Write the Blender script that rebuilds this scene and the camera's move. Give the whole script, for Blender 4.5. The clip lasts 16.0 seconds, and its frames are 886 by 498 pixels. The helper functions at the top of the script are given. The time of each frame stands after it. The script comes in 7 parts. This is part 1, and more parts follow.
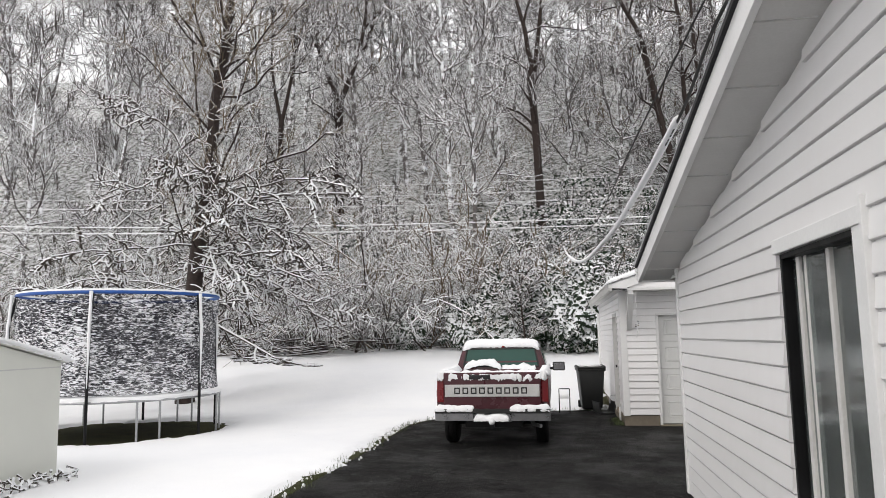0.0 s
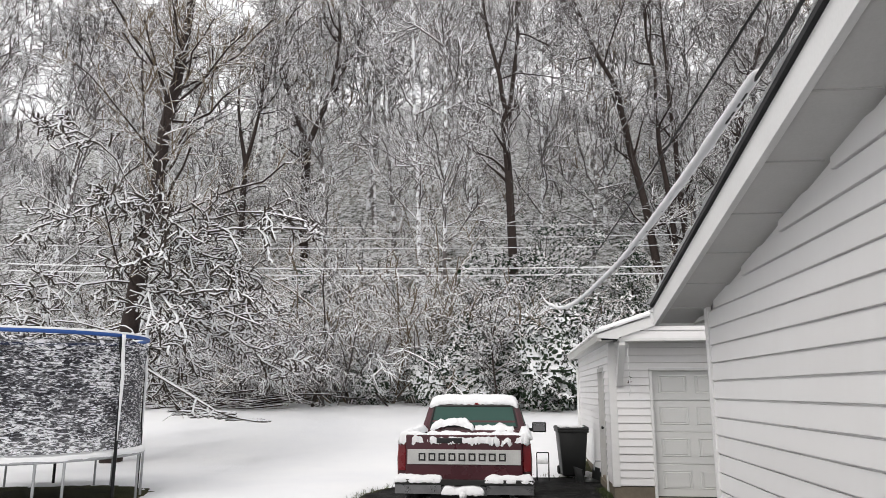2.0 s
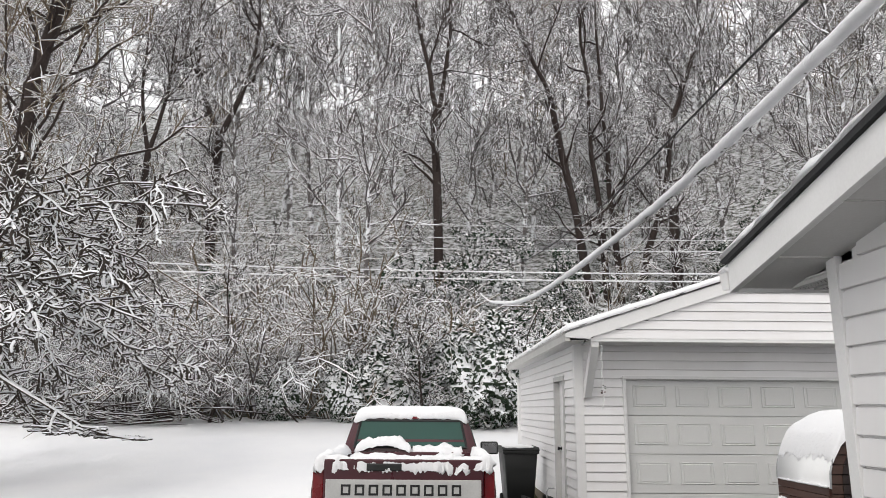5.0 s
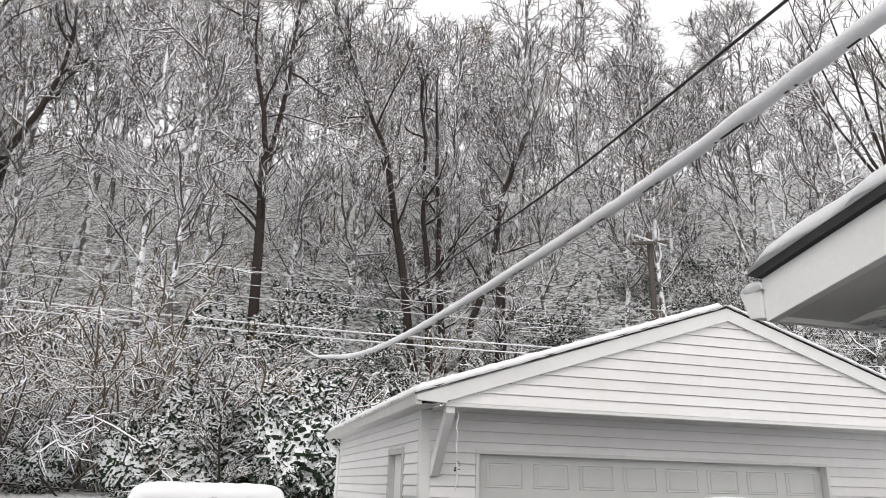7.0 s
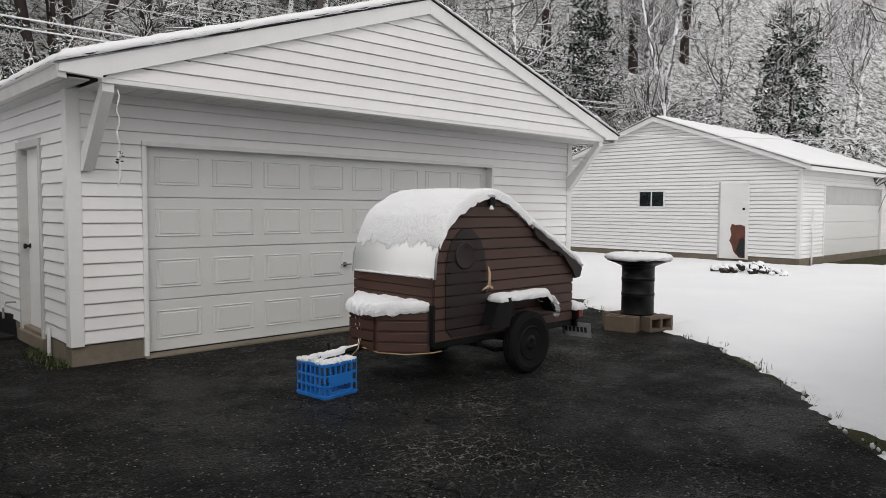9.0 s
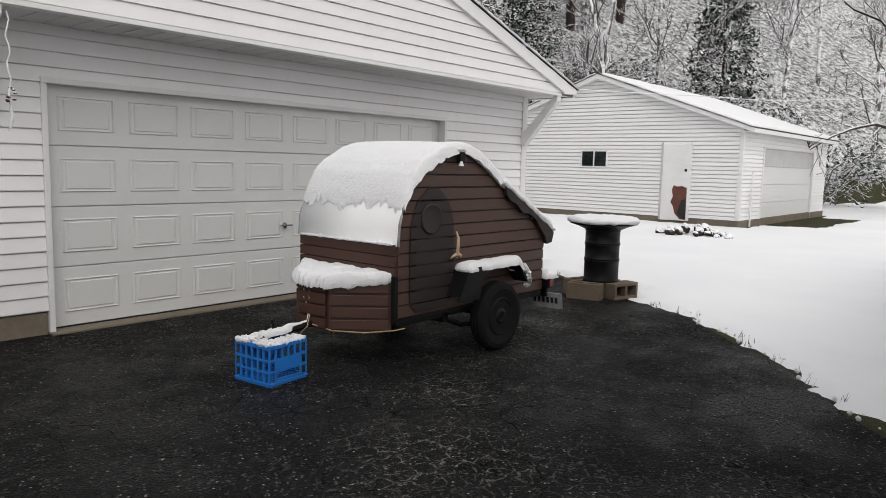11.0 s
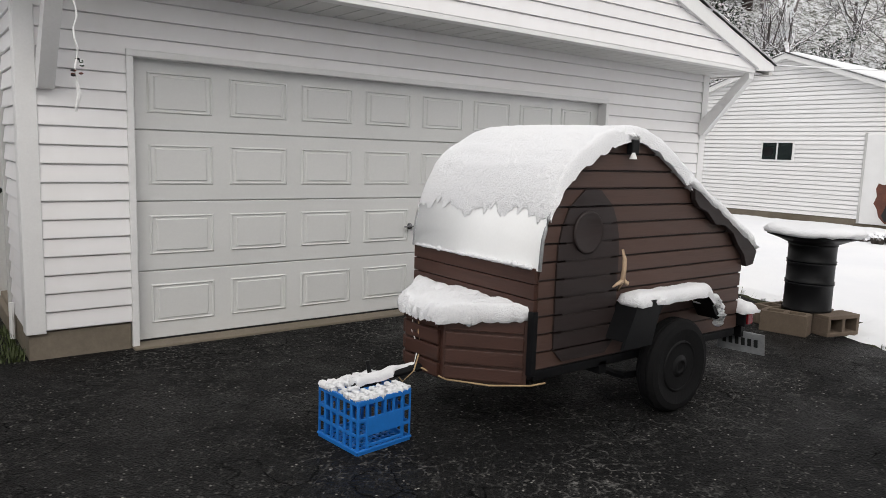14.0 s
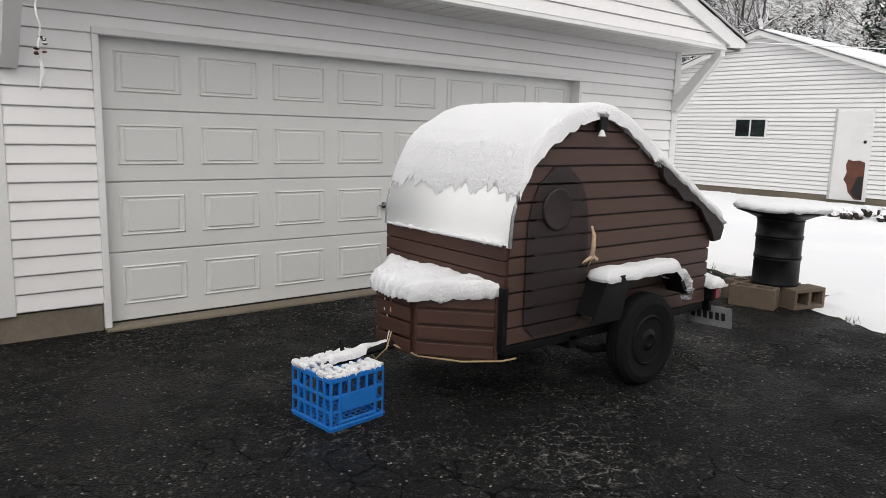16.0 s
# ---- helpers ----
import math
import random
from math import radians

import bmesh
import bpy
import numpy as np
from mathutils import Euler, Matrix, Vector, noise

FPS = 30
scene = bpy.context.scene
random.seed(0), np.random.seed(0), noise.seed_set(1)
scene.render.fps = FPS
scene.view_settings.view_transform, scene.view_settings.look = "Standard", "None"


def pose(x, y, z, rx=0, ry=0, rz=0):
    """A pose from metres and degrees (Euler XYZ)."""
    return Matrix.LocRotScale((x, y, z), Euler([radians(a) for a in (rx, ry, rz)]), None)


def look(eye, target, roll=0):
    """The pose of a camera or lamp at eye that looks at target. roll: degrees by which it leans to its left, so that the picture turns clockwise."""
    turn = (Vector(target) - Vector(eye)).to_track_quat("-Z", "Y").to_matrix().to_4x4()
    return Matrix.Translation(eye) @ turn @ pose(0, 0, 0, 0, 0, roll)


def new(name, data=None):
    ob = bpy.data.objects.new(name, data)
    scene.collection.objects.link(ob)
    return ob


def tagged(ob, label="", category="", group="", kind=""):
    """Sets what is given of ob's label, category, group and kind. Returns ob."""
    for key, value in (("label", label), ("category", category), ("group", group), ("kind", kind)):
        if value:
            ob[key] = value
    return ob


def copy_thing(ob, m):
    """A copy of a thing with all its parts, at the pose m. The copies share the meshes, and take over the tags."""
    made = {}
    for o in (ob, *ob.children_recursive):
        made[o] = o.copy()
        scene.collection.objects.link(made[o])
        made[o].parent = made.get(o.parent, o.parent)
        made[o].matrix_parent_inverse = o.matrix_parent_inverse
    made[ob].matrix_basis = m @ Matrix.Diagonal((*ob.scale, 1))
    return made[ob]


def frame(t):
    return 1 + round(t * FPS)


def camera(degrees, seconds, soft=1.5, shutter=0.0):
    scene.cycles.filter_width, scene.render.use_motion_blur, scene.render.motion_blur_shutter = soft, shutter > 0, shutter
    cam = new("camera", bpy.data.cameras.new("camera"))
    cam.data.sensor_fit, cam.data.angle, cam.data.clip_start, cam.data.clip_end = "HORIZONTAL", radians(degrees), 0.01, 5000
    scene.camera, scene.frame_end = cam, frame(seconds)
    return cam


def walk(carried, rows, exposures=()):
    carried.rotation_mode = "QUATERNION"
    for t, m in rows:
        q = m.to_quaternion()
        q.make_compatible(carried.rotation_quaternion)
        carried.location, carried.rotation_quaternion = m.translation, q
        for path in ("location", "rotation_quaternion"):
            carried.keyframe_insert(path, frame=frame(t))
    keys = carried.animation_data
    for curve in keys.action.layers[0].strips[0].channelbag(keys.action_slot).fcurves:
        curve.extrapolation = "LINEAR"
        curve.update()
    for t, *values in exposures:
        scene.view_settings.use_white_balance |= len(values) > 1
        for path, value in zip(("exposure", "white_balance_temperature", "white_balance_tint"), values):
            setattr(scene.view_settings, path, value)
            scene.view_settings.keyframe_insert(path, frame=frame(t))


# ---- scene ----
cam = camera(63.7, 16.0, soft=0.8)
PATH = [
    (0, (-2.002, -14.627, 1.78), (-2.305, -12.665, 2.025), -1.0),
    (0.5, (-2.15, -14.275, 1.733), (-2.481, -12.329, 2.057), -1.5),
    (1, (-2.164, -13.74, 1.799), (-2.489, -11.796, 2.134), -1.8),
    (1.5, (-2.131, -13.282, 1.807), (-2.488, -11.341, 2.127), -2.1),
    (2, (-2.255, -12.91, 1.779), (-2.465, -10.96, 2.17), -0.0),
    (2.5, (-2.273, -12.487, 1.785), (-2.514, -10.555, 2.242), 0.3),
    (3, (-2.275, -11.976, 1.794), (-2.507, -10.04, 2.239), 0.1),
    (3.5, (-2.458, -11.56, 1.793), (-2.512, -9.606, 2.216), -0.9),
    (3.7, (-2.497, -11.402, 1.774), (-2.558, -9.447, 2.192), -0.3),
    (5.8, (-2.883, -9.535, 1.68), (-2.624, -7.604, 2.133), 1.8),
    (6, (-2.902, -9.296, 1.689), (-2.552, -7.369, 2.092), 2.3),
    (6.5, (-2.947, -8.9, 1.698), (-2.521, -7.016, 2.214), 3.6),
    (7, (-2.895, -8.483, 1.755), (-2.382, -6.655, 2.385), 1.5),
    (7.5, (-2.935, -8.039, 1.696), (-2.116, -6.307, 2.267), 2.4),
    (8, (-2.859, -7.723, 1.637), (-1.901, -6.041, 2.139), 1.6),
    (8.5, (-2.699, -7.488, 1.595), (-1.438, -5.943, 1.743), -0.2),
    (9, (-2.763, -7.259, 1.541), (-1.39, -5.809, 1.424), 0.4),
    (9.2, (-2.761, -7.16, 1.532), (-1.365, -5.738, 1.36), 1.5),
    (11.4, (-2.228, -6.283, 1.527), (-0.721, -4.988, 1.292), 1.2),
    (11.5, (-2.184, -6.221, 1.531), (-0.716, -4.885, 1.288), 1.5),
    (12, (-1.947, -6.021, 1.536), (-0.557, -4.598, 1.327), -0.2),
    (12.5, (-1.764, -5.754, 1.533), (-0.359, -4.342, 1.348), -1.8),
    (13, (-1.561, -5.607, 1.532), (-0.167, -4.193, 1.291), -0.4),
    (13.5, (-1.368, -5.563, 1.528), (-0.167, -3.993, 1.229), 0.6),
    (14, (-1.339, -5.517, 1.531), (-0.143, -3.937, 1.261), 1.9),
    (14.5, (-1.33, -5.56, 1.529), (-0.101, -4.005, 1.26), 0.7),
    (15, (-1.334, -5.564, 1.522), (-0.124, -4.0, 1.221), -0.0),
    (15.5, (-1.307, -5.582, 1.525), (-0.074, -4.042, 1.195), 0.1),
    (16, (-1.321, -5.562, 1.529), (-0.082, -4.026, 1.203), 1.6),
]
walk(cam, [(t, look(eye, target, roll)) for t, eye, target, roll in PATH],
     [(0, 0.12), (3.5, 0.15), (7.0, 0.15), (8.0, 0.0), (8.7, -0.2), (9.2, -0.2), (11.5, -0.12), (12.5, -0.11), (13.2, 0.04), (16.0, 0.1)])

# ---- light ----
world = bpy.data.worlds.new("overcast_sky")
scene.world = world
world.use_nodes = True
wn, wl = world.node_tree.nodes, world.node_tree.links
wn.clear()
w_out = wn.new("ShaderNodeOutputWorld")
w_bg = wn.new("ShaderNodeBackground")
w_sky = wn.new("ShaderNodeTexSky")
w_sky.sky_type = "NISHITA"
w_sky.sun_disc = False
w_sky.sun_elevation = radians(42)
w_sky.sun_rotation = radians(200)
w_sky.dust_density = 6.0
w_mul = wn.new("ShaderNodeMix")
w_mul.data_type = "RGBA"
w_mul.blend_type = "MIX"
w_mul.inputs[0].default_value = 0.88
w_mul.inputs[7].default_value = (9.95, 9.8, 9.8, 1)
wl.new(w_sky.outputs[0], w_mul.inputs[6])
wl.new(w_mul.outputs[2], w_bg.inputs[0])
w_bg.inputs[1].default_value = 0.115
wl.new(w_bg.outputs[0], w_out.inputs[0])

sun_data = bpy.data.lights.new("sun", "SUN")
sun_data.energy, sun_data.angle, sun_data.color = 0.9, radians(30), (1.0, 0.97, 0.93)
sun = new("sun", sun_data)
sun.matrix_world = look((0, 0, 34), (20, 24, 0))

# ---- materials ----


class Mat:
    """A node material with a few short-hands."""

    def __init__(self, name, rough=0.6, metal=0.0, spec=0.5):
        self.m = bpy.data.materials.new(name)
        self.m.use_nodes = True
        self.t = self.m.node_tree
        self.b = self.t.nodes["Principled BSDF"]
        self.b.inputs["Roughness"].default_value = rough
        self.b.inputs["Metallic"].default_value = metal
        self.b.inputs["Specular IOR Level"].default_value = spec
        self.co = self.t.nodes.new("ShaderNodeTexCoord").outputs["Object"]

    def node(self, kind, **sockets):
        n = self.t.nodes.new(kind)
        for k, v in sockets.items():
            n.inputs[k.replace("_", " ")].default_value = v
        return n

    def link(self, a, b):
        self.t.links.new(a, b)

    def world_place(self):
        self.co = self.t.nodes.new("ShaderNodeNewGeometry").outputs["Position"]
        return self

    def noise(self, scale, detail=4.0, stretch=None, rough=0.6, dist=0.0):
        n = self.node("ShaderNodeTexNoise", Scale=scale, Detail=detail, Roughness=rough, Distortion=dist)
        src = self.co
        if stretch:
            mp = self.node("ShaderNodeMapping", Scale=stretch)
            self.link(src, mp.inputs[0])
            src = mp.outputs[0]
        self.link(src, n.inputs["Vector"])
        return n.outputs[0]

    def ramp(self, fac, *stops):
        r = self.t.nodes.new("ShaderNodeValToRGB")
        e = r.color_ramp.elements
        while len(e) < len(stops):
            e.new(0.5)
        for el, (p, c) in zip(e, stops):
            el.position = p
            el.color = (*c, 1) if isinstance(c, tuple) else (c, c, c, 1)
        self.link(fac, r.inputs[0])
        return r.outputs[0]

    def mix(self, fac, a, b, blend="MIX"):
        x = self.t.nodes.new("ShaderNodeMix")
        x.data_type, x.blend_type = "RGBA", blend
        for sock, v in ((x.inputs[0], fac), (x.inputs[6], a), (x.inputs[7], b)):
            if isinstance(v, bpy.types.NodeSocket):
                self.link(v, sock)
            elif isinstance(v, tuple):
                sock.default_value = (*v, 1)
            else:
                sock.default_value = v
        return x.outputs[2]

    def math(self, op, a, b=0.0):
        x = self.t.nodes.new("ShaderNodeMath")
        x.operation = op
        for sock, v in ((x.inputs[0], a), (x.inputs[1], b)):
            if isinstance(v, bpy.types.NodeSocket):
                self.link(v, sock)
            else:
                sock.default_value = v
        return x.outputs[0]

    def up(self):
        g = self.t.nodes.new("ShaderNodeNewGeometry")
        s = self.t.nodes.new("ShaderNodeSeparateXYZ")
        self.link(g.outputs["Normal"], s.inputs[0])
        return s.outputs[2]

    def rand(self, low, high):
        o = self.t.nodes.new("ShaderNodeObjectInfo")
        r = self.node("ShaderNodeMapRange")
        self.link(o.outputs["Random"], r.inputs[0])
        r.inputs[3].default_value, r.inputs[4].default_value = low, high
        return r.outputs[0]

    def color(self, c):
        if isinstance(c, tuple):
            self.b.inputs["Base Color"].default_value = (*c, 1)
        else:
            self.link(c, self.b.inputs["Base Color"])
        return self

    def rough(self, s):
        self.link(s, self.b.inputs["Roughness"])
        return self

    def bump(self, h, strength=0.3, dist=0.01):
        b = self.node("ShaderNodeBump", Strength=strength, Distance=dist)
        self.link(h, b.inputs["Height"])
        self.link(b.outputs[0], self.b.inputs["Normal"])
        return self


def plain(name, c, rough=0.6, metal=0.0, var=0.25, scale=6.0, fine=60.0, bump=0.15, spec=0.5, stretch=None):
    """A surface with blotches, fine grain and slight relief."""
    m = Mat(name, rough, metal, spec)
    big, small = m.noise(scale, 5, stretch), m.noise(fine, 3, stretch)
    lo = tuple(v * (1 - var) for v in c)
    hi = tuple(min(1, v * (1 + var * 0.6)) for v in c)
    col = m.ramp(big, (0.3, lo), (0.7, hi))
    col = m.mix(0.35, col, m.ramp(small, (0.3, lo), (0.7, hi)))
    m.color(col).bump(small, bump, 0.004)
    m.rough(m.ramp(big, (0.3, max(0.02, rough - 0.08)), (0.7, min(1, rough + 0.1))))
    return m.m


def siding_mat(name, c, dirt):
    m = Mat(name, 0.42)
    m.world_place()
    tone = m.rand(0.95, 1.03)
    big = m.noise(0.8, 5)
    streak = m.noise(5.0, 4, (1, 1, 0.12))
    grain = m.noise(60, 3, (0.15, 0.15, 3))
    base = m.mix(m.ramp(streak, (0.5, 0.0), (0.9, 0.28)), c, dirt)
    base = m.mix(m.ramp(big, (0.35, 0.0), (0.75, 0.3)), base, dirt)
    m.color(m.mix(1.0, base, tone, "MULTIPLY")).bump(grain, 0.12, 0.002)
    return m.m


def snow_mat():
    m = Mat("snow", 0.75, spec=0.3)
    m.world_place()
    a, b, c = m.noise(1.3, 4), m.noise(34, 6, rough=0.75), m.noise(120, 4, rough=0.7)
    m.color(m.mix(0.4, m.ramp(a, (0.3, (0.80, 0.81, 0.83)), (0.7, (0.86, 0.865, 0.87))), m.ramp(c, (0.3, (0.78, 0.79, 0.82)), (0.7, (0.89, 0.89, 0.89)))))
    h = m.math("ADD", m.math("MULTIPLY", b, 0.8), m.math("MULTIPLY", c, 0.3))
    m.bump(h, 0.75, 0.022)
    m.b.inputs["Subsurface Weight"].default_value = 0.0
    return m.m


def lawn_snow_mat():
    m = Mat("lawn_snow", 0.8, spec=0.25)
    m.world_place()
    a, b, c, d = m.noise(0.45, 4), m.noise(5, 6, rough=0.7), m.noise(40, 4, rough=0.7), m.noise(11, 3, rough=0.8)
    col = m.ramp(a, (0.3, (0.80, 0.81, 0.835)), (0.7, (0.86, 0.865, 0.875)))
    tufts = m.ramp(d, (0.71, 0.0), (0.78, 0.55))
    m.color(m.mix(tufts, col, (0.30, 0.30, 0.22)))
    m.bump(m.math("ADD", m.math("MULTIPLY", b, 0.8), m.math("MULTIPLY", c, 0.35)), 0.5, 0.03)
    return m.m


def snowy_wood(name, bark, low, high, amount=0.35):
    """Bark or twigs with snow lying on what faces up."""
    m = Mat(name, 0.85, spec=0.2)
    m.world_place()
    n, f = m.noise(2.2, 4), m.noise(17, 5)
    cover = m.math("ADD", m.up(), m.math("MULTIPLY", m.math("SUBTRACT", n, 0.5), amount * 3))
    cover = m.math("ADD", cover, m.math("MULTIPLY", m.math("SUBTRACT", f, 0.5), amount * 2))
    dark = tuple(v * 0.6 for v in bark)
    wood = m.mix(m.ramp(f, (0.35, 0.0), (0.65, 1.0)), dark, bark)
    m.color(m.mix(m.ramp(cover, (low, 0.0), (high, 1.0)), wood, (0.84, 0.85, 0.87)))
    m.bump(f, 0.4, 0.02)
    return m.m


def worn_spots(m):
    """Three scuffed places on the drive."""
    total = 0.0
    for x, y, r in ((0.35, -4.15, 0.75), (1.1, -3.6, 0.4), (3.5, -2.75, 0.5)):
        d = m.node("ShaderNodeVectorMath")
        d.operation = "DISTANCE"
        m.link(m.co, d.inputs[0])
        d.inputs[1].default_value = (x, y, 0)
        total = m.math("MAXIMUM", m.ramp(m.math("ADD", m.math("DIVIDE", d.outputs["Value"], r), m.math("MULTIPLY", m.math("SUBTRACT", m.noise(3.0, 4), 0.5), 1.4)), (0.3, 1.0), (1.0, 0.0)), total)
    return total


def asphalt_mat():
    m = Mat("asphalt", 0.7, spec=0.16)
    m.world_place()
    big, mid = m.noise(0.55, 6, rough=0.65), m.noise(3.0, 6, rough=0.7)
    fine = m.noise(130, 3, rough=0.7)
    v = m.node("ShaderNodeTexVoronoi", Scale=75.0)
    m.link(m.co, v.inputs["Vector"])
    col = m.ramp(big, (0.3, (0.0055, 0.0055, 0.006)), (0.7, (0.013, 0.0125, 0.0125)))
    col = m.mix(m.ramp(mid, (0.45, 0.0), (0.8, 0.6)), col, (0.006, 0.006, 0.006))
    pebble = m.ramp(v.outputs["Color"], (0.1, (0.002, 0.002, 0.002)), (0.9, (0.017, 0.0165, 0.016)))
    col = m.mix(0.55, col, pebble)
    stones = m.ramp(v.outputs["Color"], (0.80, 0.0), (0.90, 0.9))
    stones = m.math("MULTIPLY", stones, m.ramp(m.noise(1.6, 5, rough=0.7), (0.35, 0.15), (0.7, 1.0)))
    col = m.mix(stones, col, (0.15, 0.145, 0.135))
    chips = m.node("ShaderNodeTexVoronoi", Scale=21.0)
    m.link(m.co, chips.inputs["Vector"])
    dot = m.math("MULTIPLY", m.ramp(chips.outputs["Distance"], (0.06, 1.0), (0.17, 0.0)), m.ramp(chips.outputs["Color"], (0.54, 0.0), (0.62, 1.0)))
    col = m.mix(dot, col, (0.36, 0.35, 0.32))
    # worn, whitish crazing in patches
    cr = m.node("ShaderNodeTexVoronoi", Scale=9.0)
    cr.feature = "DISTANCE_TO_EDGE"
    wob = m.node("ShaderNodeVectorMath")
    wob.operation = "ADD"
    m.link(m.co, wob.inputs[0])
    nz = m.node("ShaderNodeTexNoise", Scale=6.0, Detail=4.0)
    m.link(m.co, nz.inputs["Vector"])
    small_ = m.node("ShaderNodeVectorMath")
    small_.operation = "SCALE"
    small_.inputs["Scale"].default_value = 0.14
    m.link(nz.outputs["Color"], small_.inputs[0])
    m.link(small_.outputs[0], wob.inputs[1])
    m.link(wob.outputs[0], cr.inputs["Vector"])
    line = m.ramp(cr.outputs[0], (0.0, 1.0), (0.06, 0.0))
    patch = m.math("MAXIMUM", m.ramp(m.noise(0.8, 3), (0.48, 0.0), (0.68, 0.7)), worn_spots(m))
    worn = m.math("MULTIPLY", m.math("MULTIPLY", line, patch), m.ramp(m.noise(22, 4), (0.43, 0.0), (0.58, 0.7)))
    col = m.mix(worn, col, (0.26, 0.255, 0.24))
    grit = m.math("MULTIPLY", m.ramp(m.noise(34, 5, rough=0.8), (0.60, 0.0), (0.70, 0.6)), m.ramp(m.noise(1.1, 4), (0.50, 0.0), (0.66, 1.0)))
    grit = m.math("MAXIMUM", grit, m.math("MULTIPLY", m.ramp(m.noise(40, 5, rough=0.8), (0.58, 0.0), (0.66, 0.8)), worn_spots(m)))
    col = m.mix(grit, col, (0.21, 0.205, 0.19))
    fv = m.node("ShaderNodeTexVoronoi", Scale=3.4)
    fv.feature = "DISTANCE_TO_EDGE"
    m.link(wob.outputs[0], fv.inputs["Vector"])
    crack = m.ramp(fv.outputs[0], (0.0, 1.0), (0.026, 0.0))
    crack = m.math("MULTIPLY", crack, m.ramp(m.noise(1.3, 4), (0.44, 0.0), (0.60, 0.9)))
    col = m.mix(crack, col, (0.001, 0.001, 0.001))
    m.color(col)
    # wet patches
    m.rough(m.ramp(m.noise(0.9, 5), (0.40, 0.42), (0.62, 0.85)))
    h = m.math("ADD", m.math("MULTIPLY", fine, 0.6), m.math("SUBTRACT", v.outputs["Distance"], m.math("MULTIPLY", line, 0.6)))
    h = m.math("SUBTRACT", h, crack)
    m.link(m.math("MULTIPLY", m.math("SUBTRACT", 1.0, crack), 0.09), m.b.inputs["Specular IOR Level"])
    m.bump(h, 0.9, 0.010)
    return m.m


def ground_mat():
    m = Mat("wet_grass_and_leaves", 0.9, spec=0.2)
    m.world_place()
    a, b = m.noise(2.5, 6, rough=0.7), m.noise(28, 5, rough=0.75)
    col = m.ramp(a, (0.3, (0.020, 0.020, 0.010)), (0.55, (0.055, 0.060, 0.020)), (0.75, (0.075, 0.058, 0.032)))
    col = m.mix(m.ramp(b, (0.35, 0.0), (0.7, 0.7)), col, (0.022, 0.018, 0.012))
    s = m.t.nodes.new("ShaderNodeSeparateXYZ")
    m.link(m.co, s.inputs[0])
    high = m.ramp(m.math("MULTIPLY", s.outputs[2], 0.1), (0.12, 0.0), (0.20, 1.0))
    patch = m.math("MULTIPLY", high, m.ramp(m.math("ADD", m.math("MULTIPLY", a, 0.5), m.math("MULTIPLY", m.noise(9, 6, rough=0.75), 0.5)), (0.45, 0.0), (0.55, 1.0)))
    m.color(m.mix(patch, col, (0.80, 0.81, 0.83))).bump(b, 0.8, 0.04)
    return m.m


def concrete_mat(name, c):
    m = Mat(name, 0.9, spec=0.25)
    m.world_place()
    a, b = m.noise(2.2, 6, rough=0.7), m.noise(45, 5, rough=0.75)
    col = m.ramp(a, (0.3, tuple(v * 0.6 for v in c)), (0.7, c))
    col = m.mix(m.ramp(m.noise(1.1, 3), (0.5, 0.0), (0.75, 0.5)), col, (0.10, 0.09, 0.05))
    m.color(m.mix(m.ramp(b, (0.4, 0.0), (0.75, 0.45)), col, tuple(v * 0.5 for v in c))).bump(b, 0.5, 0.008)
    return m.m


def net_mat():
    """Black mesh, half see-through, with wet snow stuck to it."""
    m = Mat("safety_net_mesh", 0.85, spec=0.2)
    n = m.noise(12.0, 5, (0.7, 0.7, 2.6), rough=0.68, dist=1.2)
    big = m.noise(0.9, 3)
    cover = m.math("ADD", n, m.math("MULTIPLY", m.math("SUBTRACT", big, 0.5), 0.35))
    snow = m.ramp(cover, (0.49, 0.0), (0.57, 1.0))
    m.color(m.mix(snow, (0.022, 0.022, 0.030), (0.82, 0.83, 0.86)))
    m.bump(n, 0.7, 0.04)
    tr = m.node("ShaderNodeBsdfTransparent")
    mx = m.node("ShaderNodeMixShader")
    out = m.t.nodes["Material Output"]
    m.link(m.math("MAXIMUM", m.math("MULTIPLY", snow, 0.97), 0.88), mx.inputs[0])
    m.link(tr.outputs[0], mx.inputs[1])
    m.link(m.b.outputs[0], mx.inputs[2])
    m.link(mx.outputs[0], out.inputs["Surface"])
    return m.m


def glass_mat(name, tint, alpha=0.55):
    m = Mat(name, 0.05, spec=0.4)
    m.color(tint)
    n = m.noise(3, 3)
    m.rough(m.ramp(n, (0.4, 0.03), (0.7, 0.14)))
    m.b.inputs["Transmission Weight"].default_value = 1 - alpha
    return m.m


SNOW = snow_mat()
LAWN = lawn_snow_mat()
GROUND = ground_mat()
ASPHALT = asphalt_mat()
SIDING = siding_mat("white_vinyl_siding", (0.80, 0.795, 0.80), (0.66, 0.63, 0.60))
SIDING_H = siding_mat("house_siding", (0.75, 0.745, 0.745), (0.64, 0.62, 0.61))
SIDING_N = siding_mat("neighbour_siding", (0.80, 0.80, 0.80), (0.68, 0.65, 0.62))
TRIM = plain("white_trim_paint", (0.74, 0.74, 0.735), 0.45, var=0.08, scale=2.0, bump=0.08)
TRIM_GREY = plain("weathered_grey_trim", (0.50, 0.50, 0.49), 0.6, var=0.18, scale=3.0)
DOORPAINT = plain("ribbed_door_paint", (0.66, 0.665, 0.655), 0.4, var=0.06, scale=1.5, bump=0.06)
GUTTER = plain("aluminium_gutter_paint", (0.60, 0.59, 0.57), 0.45, var=0.2, scale=3.0)
